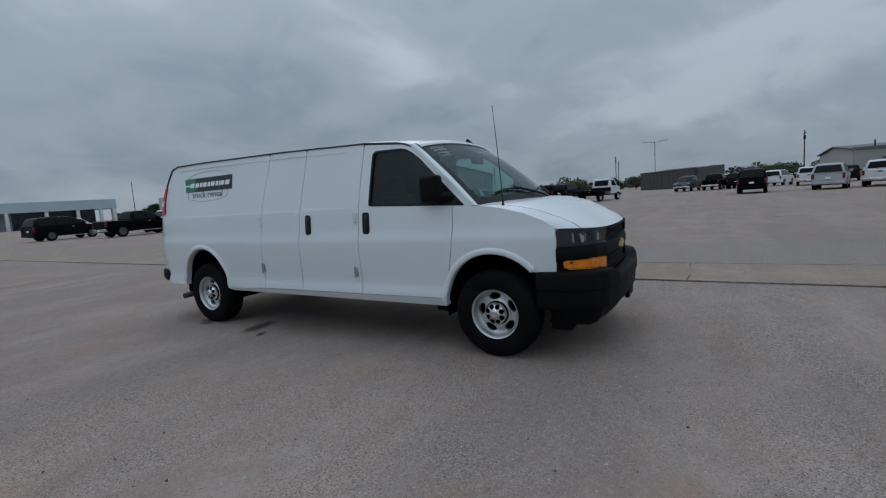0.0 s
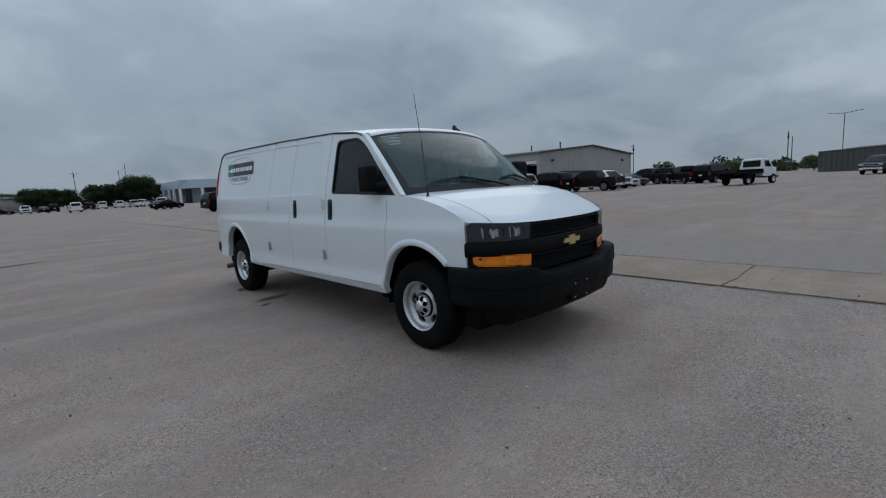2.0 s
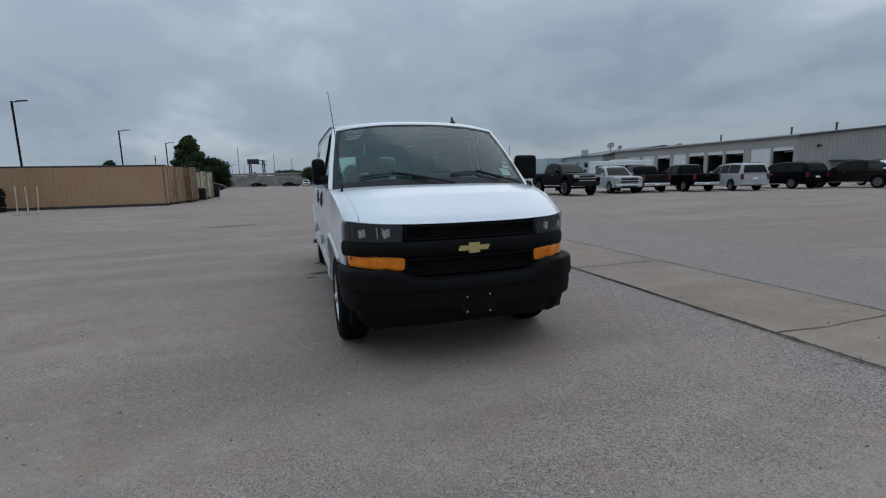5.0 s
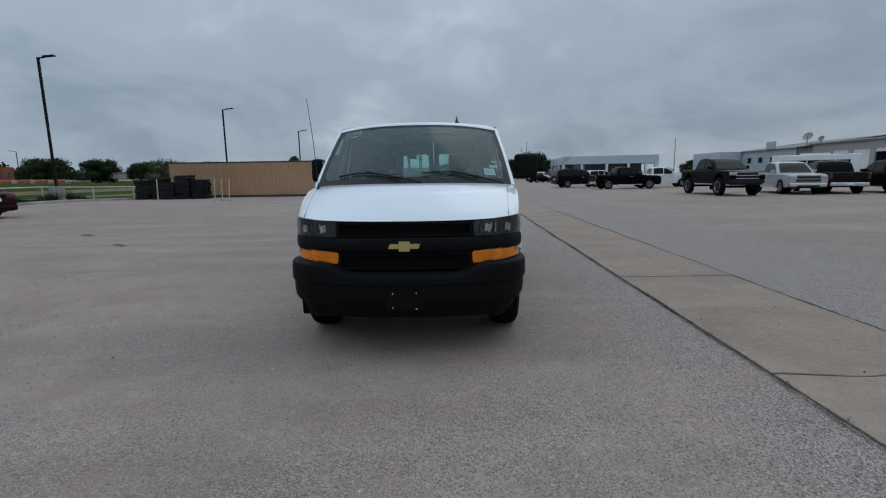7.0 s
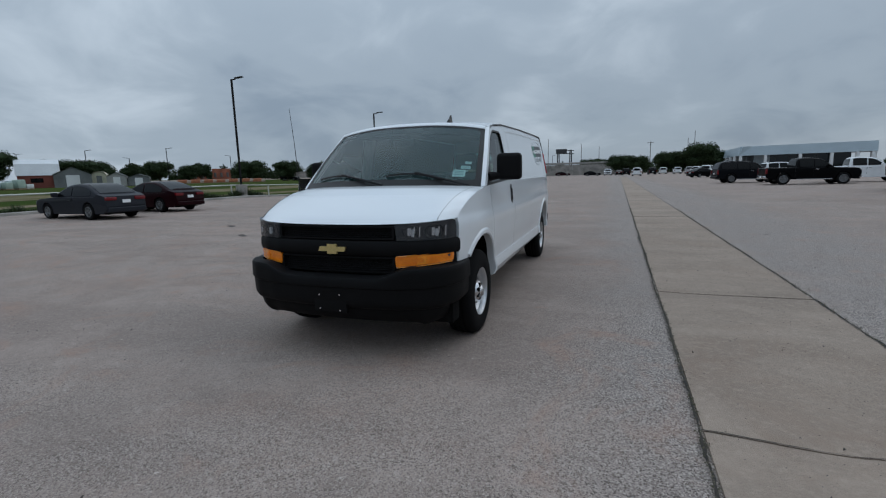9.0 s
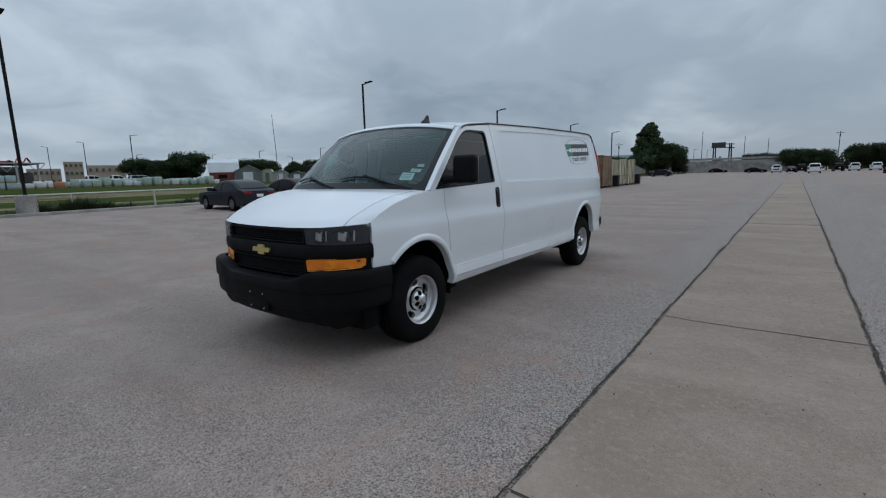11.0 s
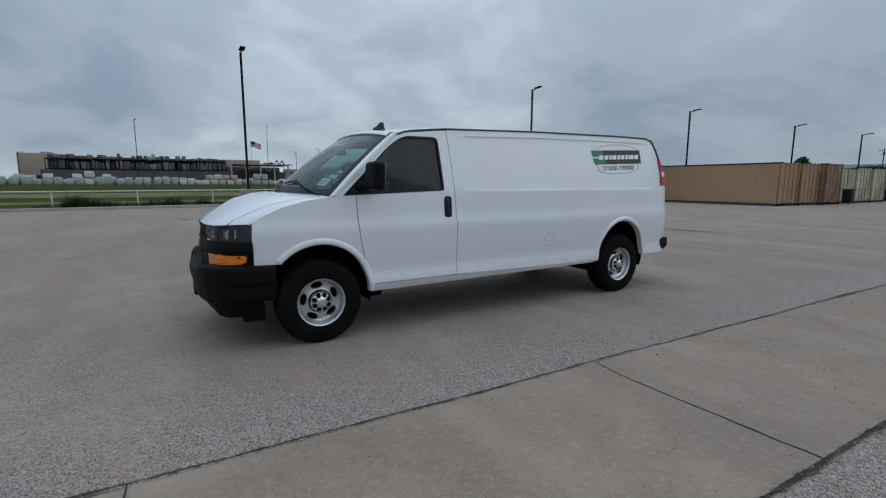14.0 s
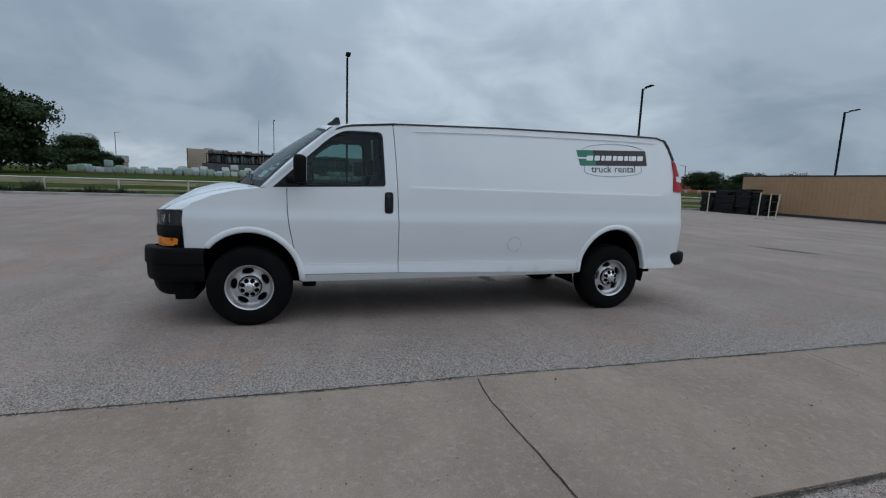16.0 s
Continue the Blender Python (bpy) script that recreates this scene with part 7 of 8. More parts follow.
part("end_bay", box((p1.x - 0.3, p1.y - 0.2, 2.6), (p1.x + 3.5, p1.y + 0.3, 3.5)), M_TRIMD, shed)
hall, zb = gable_block("far_hall", 111, 140, -75, -26.5, 5.45, 6.6, M_METALW, M_ROOFM, "far grey metal hall beside the lot", "building")
part("long_wall", box((110.9, -75, zb), (111.2, -26.5, 5.45)), M_METALW, hall)
part("eave_trim", tube([(110.7, -75, 5.5), (110.7, -26.2, 5.5)], 0.18, 4), M_TRIMD, hall)
for y in (-34, -45, -56):
    part("door", box((110.7, y, zb), (110.88, y + 3.4, 3.6), 0.02), M_METALD, hall)
part("wall_lamp", box((110.4, -32.5, 4.3), (110.8, -31.9, 4.7), 0.03), M_TRIMD, hall)
part("roof_flue", tube([(113, -30, 5.4), (113, -30, 6.9)], 0.14, 8), M_TRIMD, hall)

# raised road wall and sign gantry to the north
ob = empty("road_wall", label="long pale concrete wall of a raised road", category="wall", kind="structure")
for q in range(24):
    x0 = -150 + q * 6.6
    part("wall_panel", box((x0, 178 - 0.05 * q, -1), (x0 + 6.54, 178.5 - 0.05 * q, 4.2 - 0.02 * q), 0.02, 1), M_CONC, ob)
part("parapet", box((-150, 177.7, 4.0), (8.4, 178.6, 4.7), 0.05), M_CONC, ob)
e = empty("sign_gantry", label="steel road sign gantry seen from behind", category="gantry")
for x in (-19.0, -14.0):
    for dx in (0, 0.9):
        part("leg", tube([(x + dx, 196, 0), (x + dx * 0.6, 196, 10.2)], 0.22, 6), M_POLE, e)
for z in (8.9, 10.2):
    part("chord", tube([(-19.7, 196, z), (-12.4, 196, z - 0.4)], 0.16, 6), M_POLE, e)
part("sign_back", box((-19.6, 195.6, 8.7), (-15.2, 195.9, 10.6), 0.05), M_TRIMD, e)

# ---------------------------------------------------------------- far side: barn, sheds, store
def small_house(x, y, hd, w, l, eave, ridge, wall, roof, label, name="garden_shed", gambrel=False, doors=True):
    e = empty(name, pose(x, y, terrain(x, y) + 0.1, 0, 0, hd), label=label, category="shed", group="sheds on display" if name == "garden_shed" else "")
    prof = [(-w / 2, 0), (-w / 2, eave), (0, ridge), (w / 2, eave), (w / 2, 0)] if not gambrel else [(-w / 2, 0), (-w / 2, eave), (-w * 0.33, eave + (ridge - eave) * 0.72), (0, ridge), (w * 0.33, eave + (ridge - eave) * 0.72), (w / 2, eave), (w / 2, 0)]
    bm = bmesh.new()
    f = bm.faces.new([bm.verts.new((px, -l / 2, pz)) for px, pz in prof])
    r = bmesh.ops.extrude_face_region(bm, geom=[f])
    for v in r["geom"]:
        if isinstance(v, bmesh.types.BMVert):
            v.co.y = l / 2
    bmesh.ops.recalc_face_normals(bm, faces=bm.faces)
    part("wall", bm, wall, e, smooth=0)
    rp = [(px * 1.05, pz + 0.06) for px, pz in prof[1:-1]]
    part("roof", grid([[(px, yy, pz) for px, pz in rp] for yy in (-l / 2 - 0.2, l / 2 + 0.2)], (0, 0, 1)), roof, e)
    if doors:
        part("door", box((-w * 0.18, -l / 2 - 0.05, 0), (w * 0.18, -l / 2, eave * 0.95)), M_DOORW if wall is not M_SHEDY else M_SHEDG, e)
        part("window", box((w / 2 - 0.01, -l * 0.2, eave * 0.45), (w / 2 + 0.04, l * 0.1, eave * 0.8)), M_CARG, e)
    return e


small_house(-90.0, 47.4, -29, 4.2, 5.4, 2.05, 4.75, M_BARNRED, M_BARNROOF, "red barn with a pale metal gambrel roof", "barn", True)
small_house(-87.2, 51.2, 55, 5.2, 4.6, 2.2, 3.5, M_SHEDG, M_SHEDY, "dark grey garden shed with pale trim")
small_house(-85.2, 54.4, 50, 2.2, 3.0, 2.0, 2.7, M_SHEDY, M_SHEDY, "small cream garden shed", gambrel=True)
small_house(-83.6, 56.4, 50, 3.0, 3.6, 1.7, 2.5, M_METALW, M_SHEDG, "pale grey garden shed")
small_house(-81.4, 59.0, 48, 3.4, 3.4, 1.5, 2.1, M_SHEDG, M_SHEDG, "grey flat-roofed garden shed")
small_house(-127, -45.2, 20, 6, 5.0, 1.8, 3.4, M_STUCCO, M_SHEDG, "small tan building beyond the dark oaks", "small_building")

store = empty("garden_store", label="tan store building with a covered yard", category="building")
zs = terrain(-158, 0)
part("main_block", box((-176, -36.4, zs - 1), (-157.5, -29.8, 9.0), 0.1), M_STUCCO, store)
part("roller_door", box((-157.52, -35.2, zs - 1), (-157.4, -33.0, 3.2), 0.02), M_DOORW, store)
# flat near-black panel on the wall, painting the shade of an opening
part("dark_opening", box((-157.52, -32.8, zs - 1), (-157.4, -30.0, 3.2), 0.02), M_BAY, store)
part("main_block", box((-185, -28.9, zs - 1), (-161, 30.5, 6.3), 0.1), M_STUCCOD, store)
part("upper_block", box((-180, -32.0, 9.0), (-160, -29.9, 9.5), 0.1), M_STUCCO, store)
part("tan_upper_wall", box((-178, 9, 6.3), (-162, 24.5, 8.6), 0.1), M_STUCCO, store)
part("yard_roof", box((-160, 15, 6.55), (-143, 31, 6.8), 0.05), M_TRIMD, store, "thin dark canopy roof")
part("roof_fascia", box((-142.98, 15, 6.5), (-142.85, 31, 6.75), 0.02), M_METALW, store, "pale canopy edge")
# one dark block for the goods, the canopy's shade put into its colour
part("shaded_stock", box((-159, 14, zs - 0.8), (-152, 30.5, 4.6), 0.2), M_METALD, store)
for y in (18.0, 24.0, 29.5):
    for dy in (-1.6, 1.6):
        part("brace", tube([(-143.4, y, 4.6), (-143.4, y + dy, 6.5)], 0.09, 6), M_METALW, store)
for y in (26.0, 27.8, 29.4):
    part("red_gable", grid([[(-150, y - 0.8, 6.8), (-150, y, 8.3 if y > 27 else 7.7), (-150, y + 0.8, 6.8)], [(-152, y - 0.8, 6.8), (-152, y, 8.3 if y > 27 else 7.7), (-152, y + 0.8, 6.8)]], (1, 0, 1)), M_FLAGR, store, "small red gable on the canopy")
for y in np.linspace(13.5, 29.5, 5):
    part("yard_column", box((-143.6, y, zs - 1), (-143.2, y + 0.4, 6.4)), M_METALW, store)
part("roof_board", box((-152, 24, 6.9), (-151.6, 27, 7.5), 0.05), M_FLAGR, store, "red painted roof board")
GOODS = [surf("dull_green_goods", (0.10, 0.14, 0.13), 0.7, var=0.2, scale=1, fine=5), surf("brown_goods", (0.16, 0.12, 0.10), 0.8, var=0.2, scale=1, fine=5), surf("pinkish_goods", (0.26, 0.19, 0.17), 0.8, var=0.2, scale=1, fine=5)]
rack = empty("storage_rack", label="tall steel racks filled with stacked goods", category="rack")
zr = terrain(-146, -8)
for z in (zr + 0.1, zr + 2.7, zr + 5.2):
    part("shelf", box((-148, -28.5, z), (-145, 12.5, z + 0.15)), M_DARK, rack)
part("back_panel", box((-148.2, -28.5, zr), (-148.05, 12.5, zr + 6.0)), M_METALD, rack)
for y in np.linspace(-28.5, 12.4, 19):
    part("upright", box((-145.2, y, zr - 0.5), (-145, y + 0.14, zr + 5.6)), M_DARK, rack)
random.seed(33)
for lev, z in enumerate((zr + 0.25, zr + 2.85, zr + 5.35)):
    y = -28
    while y < 11.6:
        w = random.uniform(0.5, 1.5)
        if random.random() < (0.98, 0.97, 0.96)[lev]:
            g = empty("boxed_goods", pose(-146.2, y + w / 2, z), label="boxed goods on the yard rack", category="goods", group="goods on the racks")
            part("load", box((-0.8, -w / 2 + 0.05, 0), (0.9, w / 2 - 0.05, random.uniform(1.5, 2.35) if lev < 2 else random.uniform(0.5, 1.3) + 0.7 * max(0, noise.noise((y * 0.25, 3, 0)))), 0.06), random.choice([M_SHEDG, M_METALD, GOODS[0], GOODS[1], M_METALW, GOODS[2], M_TRIMD, M_SHEDG, M_METALD, GOODS[0]]), g)
        y += w + random.choice((0.02, 0.03, 0.05, 0.25))
ob = ob_of("yard_fence", grid([[(-142, y, z) for y in np.linspace(-29, 13, 30)] for z in (zr - 0.8, zr + 2.5)], (1, 0, 0)), surf("grey_screen_cloth", (0.085, 0.09, 0.10), 0.9, var=0.2, scale=0.3, fine=3))
tagged(ob, "dark screened yard fence before the racks", "fence", kind="structure")

# wrapped pallets along the far edge of the field
bases = []
for i, w in enumerate(WRAP):
    p = empty("wrapped_pallet", pose(-78, -30 + i, 0), label=("white", "pale green", "teal", "pinkish", "rust orange")[i] + " wrapped goods on a wooden pallet in the field", category="pallet", group="wrapped pallets along the field")
    bm = box((-0.56, -0.54, 0.12), (0.56, 0.54, 0.86), 0.12, 2)
    for v in bm.verts:
        v.co += Vector((noise.noise(v.co * 2) * 0.06, noise.noise(v.co * 2 + Vector((3, 0, 0))) * 0.06, noise.noise(v.co * 2 + Vector((0, 5, 0))) * 0.05))
    part("load", bm, w, p)
    part("pallet_base", box((-0.6, -0.55, 0), (0.6, 0.55, 0.13)), M_WOODP, p)
    bases.append(p)
random.seed(5)
used, y, n = set(), -34.0, 0
while y < 40:
    run = noise.noise((y * 0.12, 9, 0))
    for row in range(2):
        i = min(4, max(0, int((noise.noise((y * 0.09, row * 3, 1)) + 0.62) * 2.3 + random.uniform(-0.9, 0.9))))
        if i == 4 and random.random() < 0.7:
            i = 1
        x = -78 - 5.0 * soft(y, -34, -15) + 6 * soft(y, 15, 40) - row * 1.5 + random.uniform(-0.2, 0.2)
        m = pose(x, y + random.uniform(-0.15, 0.15), terrain(x, y) + 0.1, 0, 0, random.uniform(-9, 9)) @ Matrix.Diagonal((1, random.uniform(0.85, 1.05), random.uniform(0.82, 1.30), 1))
        if i not in used:
            bases[i].matrix_basis = m
            used.add(i)
        else:
            copy_thing(bases[i], m)
        if random.random() < 0.02 and row == 0:
            copy_thing(bases[i], m @ Matrix.Translation((0, 0, 0.88)))
    y += random.uniform(1.12, 1.35)
for i in range(5):
    if i not in used:
        bases[i].matrix_basis = pose(-80, 12 + 1.4 * i, terrain(-80, 12) + 0.1)
# white and pink bales piled behind the row, a pair of tall teal ones
for k in range(30):
    y, lev = -21.0 + 1.18 * (k % 12), k // 12
    if lev == 2 or (lev == 1 and k % 3):
        continue
    x = -86.5 + random.uniform(-0.2, 0.2)
    copy_thing(bases[0 if k % 4 else 3], pose(x, y + random.uniform(-0.15, 0.15), terrain(x, y) + 0.1 + 0.88 * lev, 0, 0, random.uniform(-8, 8)))
for k in range(9):
    copy_thing(bases[3 if k % 3 else 0], pose(-80.5, 3.5 + 1.2 * k % 5.4, terrain(-80, 6) + 0.1 + 0.88 * (k // 5), 0, 0, random.uniform(-8, 8)))
for k in range(4):
    copy_thing(bases[2], pose(-79.5, 11.2 + 1.2 * (k % 2), terrain(-80, 11) + 0.1 + 0.88 * (k // 2), 0, 0, random.uniform(-4, 4)))
for k in range(22):
    x, y = -89 + 13 * k / 22, 73 + 14 * k / 22
    copy_thing(bases[4 if k % 3 else 3], pose(x, y, terrain(x, y) + 0.1, 0, 0, 45))

# flag
e = empty("flag", pose(-158.6, 21.4, terrain(-158, 21)), label="red and white striped flag with a blue corner above the store", category="flag")
part("pole", tube([(0, 0, 0), (0, 0, 12.6)], 0.06, 8), M_METALW, e)


def flag_point(u, v, lift=0.0):
    """u along the fly in metres, v down from the top edge."""
    return (lift + 0.3 * math.sin(u * 2.0), 0.1 + u, 12.5 - v - 0.22 * u + 0.12 * math.sin(u * 1.7))


for k in range(9):
    rows = [[flag_point(u, 0.2 * k), flag_point(u, 0.2 * k + 0.2)] for u in np.linspace(0, 3.0, 12)]
    part("stripe", grid(rows, (1, 0, 0)), M_FLAGR if k % 2 == 0 else M_FLAGW, e)
part("canton", grid([[flag_point(u, 0.0, 0.04), flag_point(u, 1.0, 0.04)] for u in np.linspace(0, 1.25, 6)], (1, 0, 0)), M_FLAGB, e, "blue corner of the flag")

# hotel and brick building on the skyline
def windowed_block(name, p, q, depth, z1, wall, label, floors, bays, zbase=0.0):
    e = empty(name, label=label, category="building")
    d = (q - p)
    n = Vector((-d.y, d.x)).normalized() * depth
    bm = bmesh.new()
    add_grid(bm, [[(*p, zbase), (*q, zbase), (*(q + n), zbase), (*(p + n), zbase)], [(*p, z1), (*q, z1), (*(q + n), z1), (*(p + n), z1)]], closed=True)
    bm.verts.ensure_lookup_table()
    bm.faces.new([bm.verts[i] for i in (4, 5, 6, 7)])
    bmesh.ops.recalc_face_normals(bm, faces=bm.faces)
    part("wall", bm, wall, e, smooth=0)
    for fl in range(floors):
        for b in range(bays):
            c = p + d * ((b + 0.5) / bays)
            z = zbase + (z1 - zbase) * (fl + 0.35) / floors
            part("window", box((c.x - 0.34, c.y - 0.34, z), (c.x + 0.34, c.y + 0.34, z + (z1 - zbase) / floors * 0.34)), M_STUCCOD, e)
    return e


hz = terrain(-226, 60)
windowed_block("hotel", Vector((-231, 45.5)), Vector((-228.6, 55.5)), 12, 7.6, M_STUCCO, "tan hotel block on the skyline", 2, 6, hz - 1)
windowed_block("hotel", Vector((-228.2, 56.5)), Vector((-226.6, 62.5)), 12, 10.3, M_STUCCO, "taller tan hotel block on the skyline", 3, 4, hz - 1)
windowed_block("hotel", Vector((-226.2, 63.5)), Vector((-222.8, 76)), 12, 8.8, M_STUCCO, "tan hotel wing on the skyline", 2, 6, hz - 1)
windowed_block("brick_building", Vector((-156.8, 148.3)), Vector((-151.8, 153.4)), 12, 6.4, M_BRICK, "red brick building among far trees", 1, 3, terrain(-155, 150) - 1)
windowed_block("brick_building", Vector((-160, 141.0)), Vector((-157.5, 146.0)), 12, 5.0, M_BRICK, "low red brick wing among far trees", 1, 2, terrain(-155, 150) - 1)
hall_n = windowed_block("hall", Vector((-58, 163)), Vector((-38, 163)), 18, 4.4, M_METALW, "low hall with a green metal roof behind the trees", 1, 5, -1)
rows = [[(x, y, z) for x in np.linspace(-59, -37, 31)] for y, z in ((162.0, 4.3), (162.0, 4.5), (171, 6.8), (182, 4.5))]
part("roof", grid(rows, (0, 0, 1)), surf("green_metal_roof", (0.075, 0.14, 0.13), 0.6, var=0.08, scale=0.2, fine=3), hall_n, "green metal roof")

# ---------------------------------------------------------------- trees
def make_tree(seed, h, w, trunk_h, leaf, n_leaf, oak=True):
    """A tree of unit placing: tapered trunk with limbs, and a crown of loose leaf clumps."""
    rnd = random.Random(seed)
    e = empty("tree", label="", category="tree", group="trees round the lots")
    bm = bmesh.new()
    add_tube(bm, [(0, 0, -0.3), (0.05, 0, trunk_h * 0.5), (0.1, 0.05, trunk_h), (0.1, 0.1, h * 0.75)], [0.045 * h, 0.032 * h, 0.026 * h, 0.006 * h], 7)
    clumps = []
    n = 22 if oak else 38
    for k in range(n):
        a = k * 2.4 + rnd.uniform(-0.4, 0.4)
        f = (k + 0.5) / n
        if oak:
            rr, z = w / 2 * rnd.uniform(0.25, 0.82), trunk_h + (h - trunk_h) * rnd.uniform(0.15, 0.86)
            size = w * rnd.uniform(0.15, 0.26)
            z = min(z, h - size * 0.6)
        else:
            z = trunk_h * 0.8 + (h - trunk_h * 0.8) * f
            rr = w / 2 * (1 - f) ** 0.7 * rnd.uniform(0.20, 1.0)
            size = w * (0.19 - 0.10 * f) * rnd.uniform(0.75, 1.3)
        c = Vector((rr * math.cos(a), rr * math.sin(a), z))
        clumps.append((c, size))
        add_tube(bm, [(0.05, 0.03, trunk_h * rnd.uniform(0.7, 1.0)), c * 0.55 + Vector((0, 0, z * 0.35 + trunk_h * 0.1)), tuple(c)], [0.016 * h, 0.009 * h, 0.003 * h], 5)
    part("trunk", bm, M_BARK, e)
    lb = bmesh.new()
    # dense heart of each clump: a lumpy body that lets no sky through
    for c, size in clumps:
        got = bmesh.ops.create_icosphere(lb, subdivisions=2, radius=size * 0.60, matrix=Matrix.Translation(c) @ Matrix.Diagonal((1, 1, 0.72, 1)))
        for v in got["verts"]:
            v.co += (v.co - c) * (0.42 * noise.noise(v.co * (2.6 / size)) + 0.25 * noise.noise(v.co * (7.0 / size)))
    for k in range(n_leaf):
        c, s = rnd.choice(clumps)
        d = Vector((rnd.gauss(0, 1), rnd.gauss(0, 1), rnd.gauss(0, 0.8))).normalized() * s * rnd.uniform(0.50, 1.18) ** 0.8
        p = c + Vector((d.x, d.y, d.z * 0.72))
        u = Vector((rnd.gauss(0, 1), rnd.gauss(0, 1), rnd.gauss(0, 1))).normalized()
        v = u.cross(Vector((rnd.gauss(0, 1), rnd.gauss(0, 1), rnd.gauss(0, 1)))).normalized()
        q = h * 0.0215 * rnd.uniform(0.6, 1.5)
        lb.faces.new([lb.verts.new(p + u * q), lb.verts.new(p + v * q * 0.7), lb.verts.new(p - u * q * 0.8), lb.verts.new(p - v * q * 0.6)])
    tagged(part("crown", lb, leaf, e, smooth=0), kind="stuff")
    return e


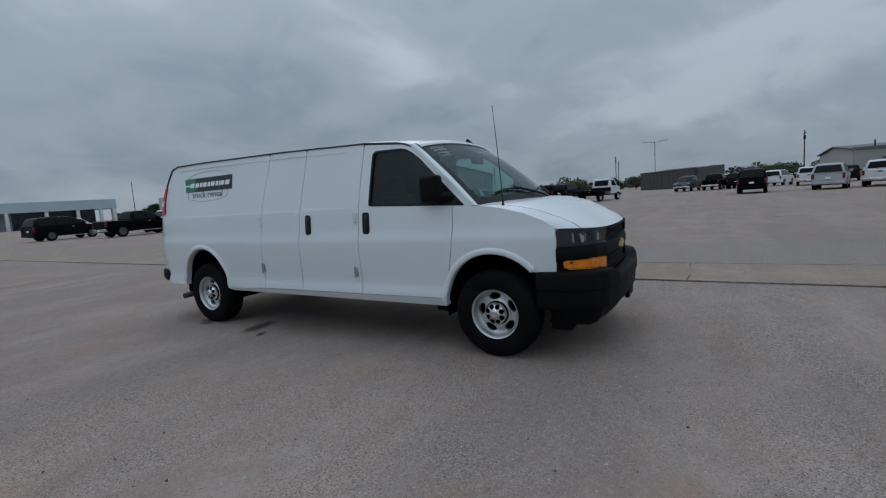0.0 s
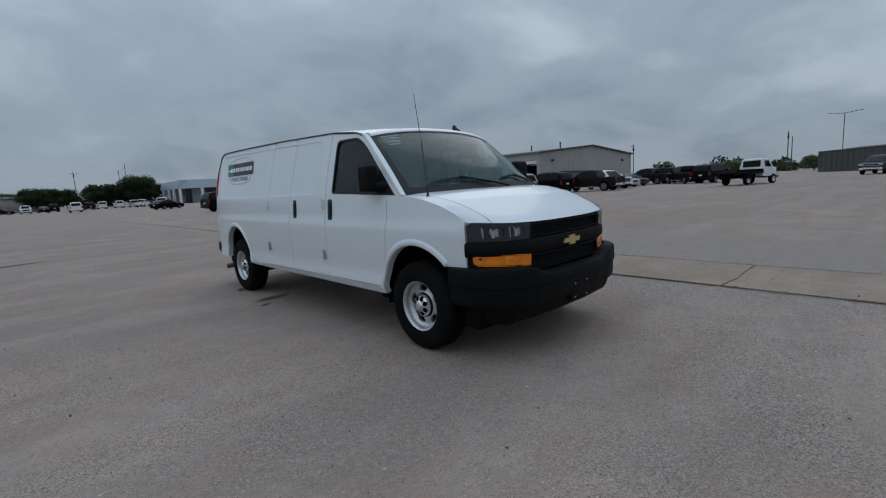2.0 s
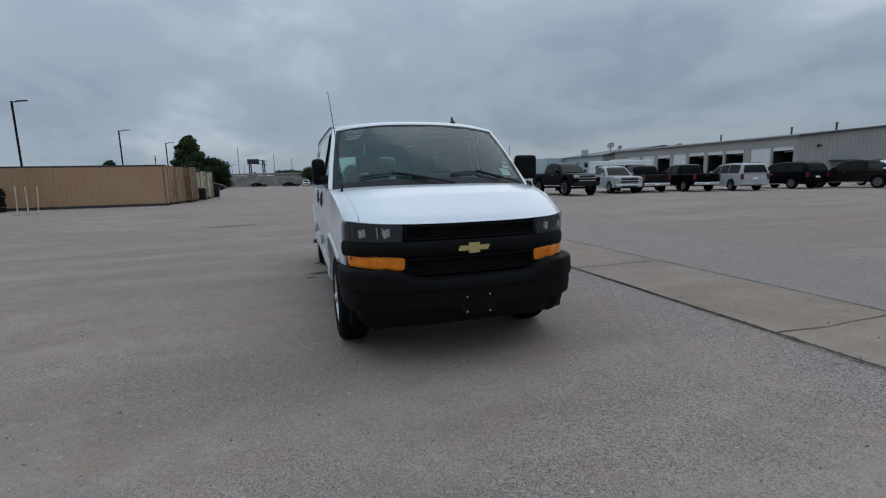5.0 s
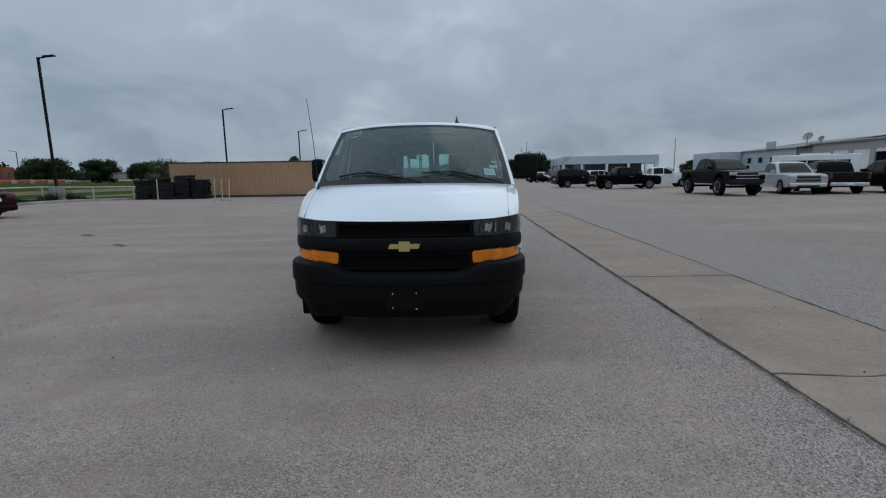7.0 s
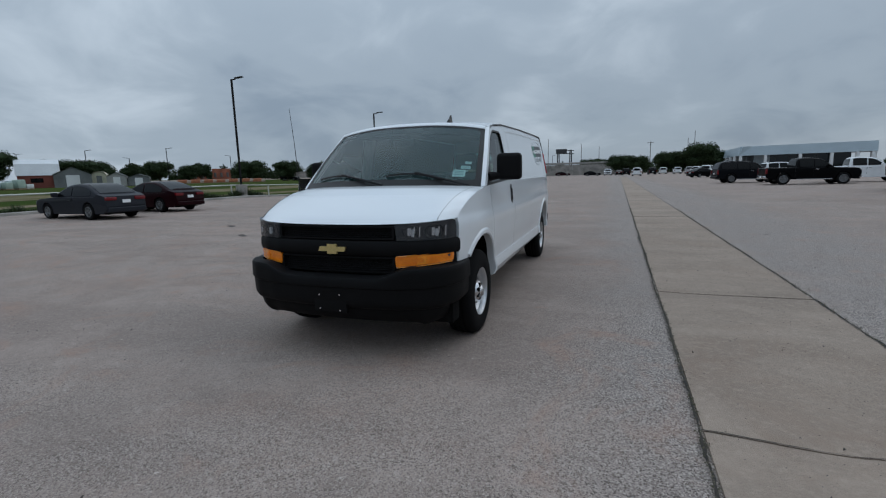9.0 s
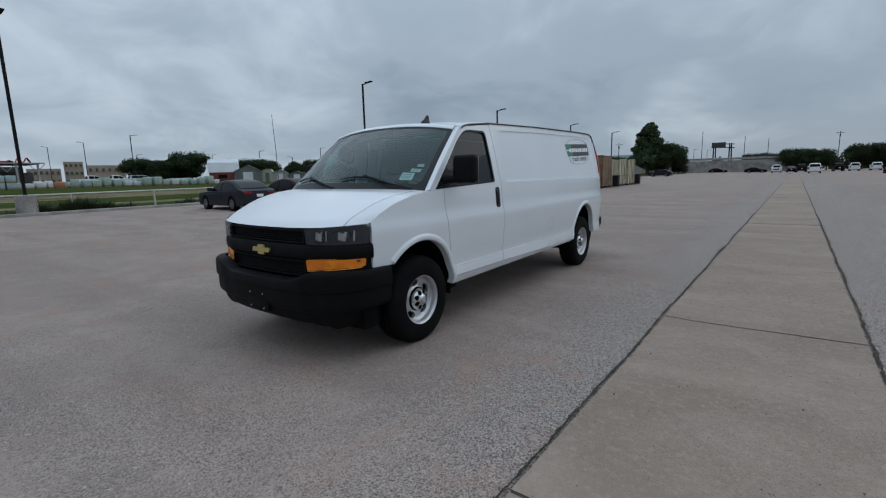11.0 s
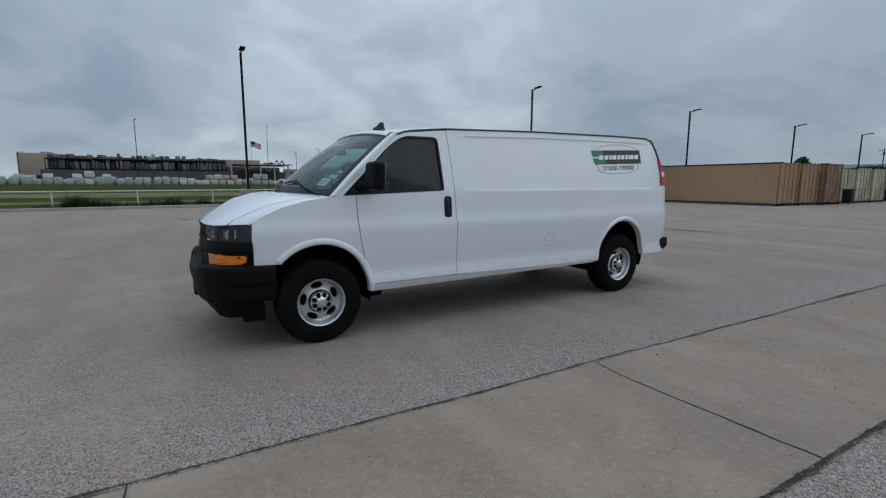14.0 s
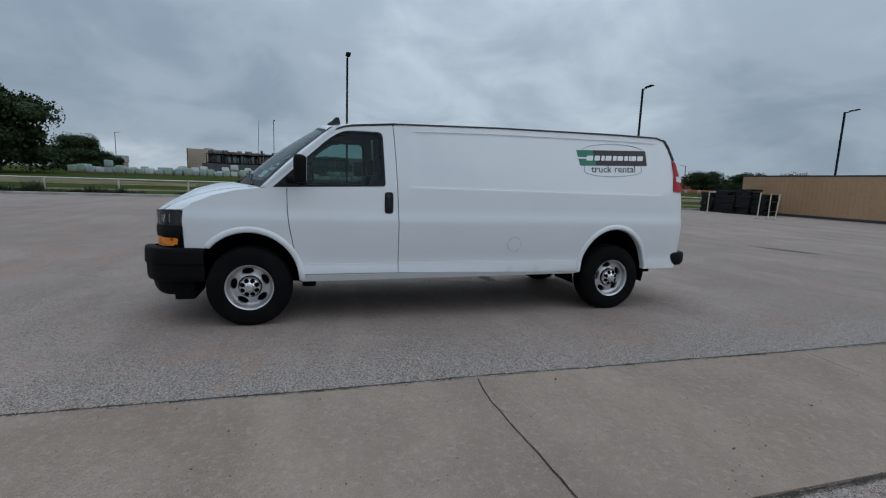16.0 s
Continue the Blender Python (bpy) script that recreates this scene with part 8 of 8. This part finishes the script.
kinds = [make_tree(1, 8, 9.5, 1.6, M_LEAF, 13000), make_tree(2, 8, 8.0, 1.7, M_LEAF, 13000), make_tree(3, 8, 10.5, 1.4, M_LEAF, 13000), make_tree(4, 10, 8.2, 2.4, M_LEAF2, 13000, False), make_tree(5, 6, 7.0, 0.6, M_LEAF, 12000), make_tree(6, 6, 7.0, 0.6, M_LEAF3, 11000)]
placed = [False] * 6
random.seed(8)
FOREST = [
    # kind, x, y, height, label
    (4, -66.5, -37.2, 10.4, "large dark live oak at the field's edge"), (0, -69.5, -44.5, 13.0, "large dark live oak at the field's edge"), (4, -88, -39.0, 3.9, "low dark oak behind the wrapped pallets"),
    (4, -88, -36.6, 4.1, "low dark oak behind the wrapped pallets"), (4, -89, -34.2, 3.8, "low dark oak behind the wrapped pallets"), (4, -88, -32.0, 3.0, "low dark oak behind the wrapped pallets"), (0, -110, -46, 7.4, "round dark oak across the field"),
    (0, -95.1, 43.0, 6.4, "broad dark oak beside the barn"), (1, -96, 38.2, 5.0, "dark oak beside the barn"), (2, -106, 44, 5.2, "dark oak behind the barn"),
    (0, -107, 83.8, 5.6, "round dark oak beyond the sheds"), (1, -108, 97.6, 5.6, "dark oak beyond the sheds"), (2, -92, 99, 5.8, "broad dark oak beyond the fence"), (0, -84, 105, 5.6, "broad dark oak beyond the fence"), (2, -77, 109, 5.0, "broad dark oak beyond the fence"), (1, -70, 112, 5.0, "dark oak beyond the fence"), (0, -64, 118, 5.4, "dark oak beyond the fence"), (1, -58, 122, 4.8, "dark oak beyond the fence"),
    (0, -112, 40, 5.5, "dark oak behind the sheds"), (2, -112, 72, 5.6, "dark oak behind the sheds"), (1, -112, 60, 5.8, "dark oak behind the sheds"), (0, -120, 48, 5.0, "dark oak behind the sheds"), (0, -111, 65.5, 5.6, "dark oak behind the sheds"), (1, -106, 76, 5.2, "dark oak behind the sheds"), (2, -104, 90, 4.6, "dark oak behind the sheds"),
    (0, -99, 44.2, 4.3, "dark round oak near the far lot"),
    (3, -31.0, 149.4, 15.0, "tall pointed green tree by the containers"), (0, -29.5, 153, 9.6, "dark rounded tree beside the tall one"), (1, -25.8, 151.5, 9.4, "dark rounded tree beside the tall one"), (2, -29.0, 160.0, 9.0, "dark tree behind the tall one"), (4, -23.6, 156, 4.6, "low bushy tree by the road wall"), (2, -34, 128, 5.2, "dark tree behind the containers"), (0, -44, 124, 5.0, "dark tree behind the containers"), (1, -54, 126, 5.2, "dark tree behind the containers"),
    (0, 4.8, 171, 6.6, "dark tree before the raised road"), (2, 9.3, 171, 6.2, "dark tree before the raised road"), (1, 12.5, 172, 5.6, "dark tree in the northern row"), (0, 21.5, 186, 7.6, "dark tree in the northern row"), (2, 26.5, 186, 7.4, "dark tree in the northern row"), (1, 31, 190, 6.6, "dark tree in the northern row"), (0, 31.5, 180, 10.0, "taller dark tree near the showroom"), (2, 36.0, 196, 8.0, "dark tree near the showroom"), (1, 50, 196, 7.0, "dark tree behind the showroom"), (0, -6, 188, 6.0, "dark tree beyond the raised road"), (2, -1, 186, 6.0, "dark tree beyond the raised road"),
    (1, 76.5, 147, 5.6, "dark round tree between showroom and workshop"), (0, 60, 172, 6.0, "dark tree behind the showroom"),
    (5, 118, 26, 3.4, "pale green bushy tree behind the vehicles"), (5, 124, 30, 3.4, "pale green bushy tree behind the vehicles"), (5, 128, -14, 3.9, "pale green bushy tree behind the vehicles"), (5, 134, -18, 4.2, "pale green bushy tree behind the vehicles"), (5, 122, -10, 3.7, "pale green bushy tree behind the vehicles"), (5, 130, 14, 3.6, "pale green bushy tree behind the shed"), (1, 121, -3, 4.8, "bare-topped grey-green tree behind the shed"),
    (4, -60, 136, 5, "small tree over the containers"), (5, -36, 98, 5.2, "small tree over the containers"), (3, -30, 84, 5.4, "small pointed tree over the containers"), (5, -46, 70, 4.6, "small tree over the containers"),
]
for i, x, y, h, label in FOREST:
    base_h = (8, 8, 8, 10, 6, 6)[i]
    s = h / base_h
    m = pose(x, y, terrain(x, y) - 0.05, 0, 0, random.uniform(0, 360))
    if not placed[i]:
        kinds[i].matrix_basis = m @ Matrix.Diagonal((s, s, s, 1))
        t, placed[i] = kinds[i], True
    else:
        t = copy_thing(kinds[i], m)
        t.scale = (s * random.uniform(0.92, 1.12), s * random.uniform(0.92, 1.12), s)
    tagged(t, label)
for side, n, lab in (((-260, -120, 150, 260), 40, "far dark belt of trees"), ((-40, 120, 205, 300), 34, "far dark belt of trees"), ((150, 260, -90, 160), 36, "far pale belt of trees")):
    bm = bmesh.new()
    x0, x1, y0, y1 = side
    rnd = random.Random(n)
    for k in range(n):
        t = (k + 0.5) / n
        if x1 - x0 > y1 - y0 or x0 > 0:
            cx, cy = (rnd.uniform(x0, x1), y0 + (y1 - y0) * t) if x0 > 0 else (x0 + (x1 - x0) * t, rnd.uniform(y0, y1))
        else:
            cx, cy = x0 + (x1 - x0) * t, rnd.uniform(y0, y1)
        hh = rnd.uniform(3.5, 6.5)
        for q in range(420):
            rr, aa = 3.4 * rnd.random() ** 0.5, rnd.uniform(0, 6.283)
            p = Vector((cx + rr * math.cos(aa), cy + rr * math.sin(aa), terrain(cx, cy) + rnd.uniform(0.02, 1.0) * hh * math.sqrt(max(0.0, 1 - (rr / 3.6) ** 2))))
            u = Vector((rnd.gauss(0, 1), rnd.gauss(0, 1), rnd.gauss(0, 1))).normalized() * 0.42
            v = u.cross(Vector((rnd.gauss(0, 1), rnd.gauss(0, 1), rnd.gauss(0, 1)))).normalized() * 0.38
            bm.faces.new([bm.verts.new(p + u), bm.verts.new(p + v), bm.verts.new(p - u), bm.verts.new(p - v)])
    tagged(ob_of("tree_belt", bm, M_LEAF if n != 36 else M_LEAF2, smooth=0), lab, "trees", kind="stuff")
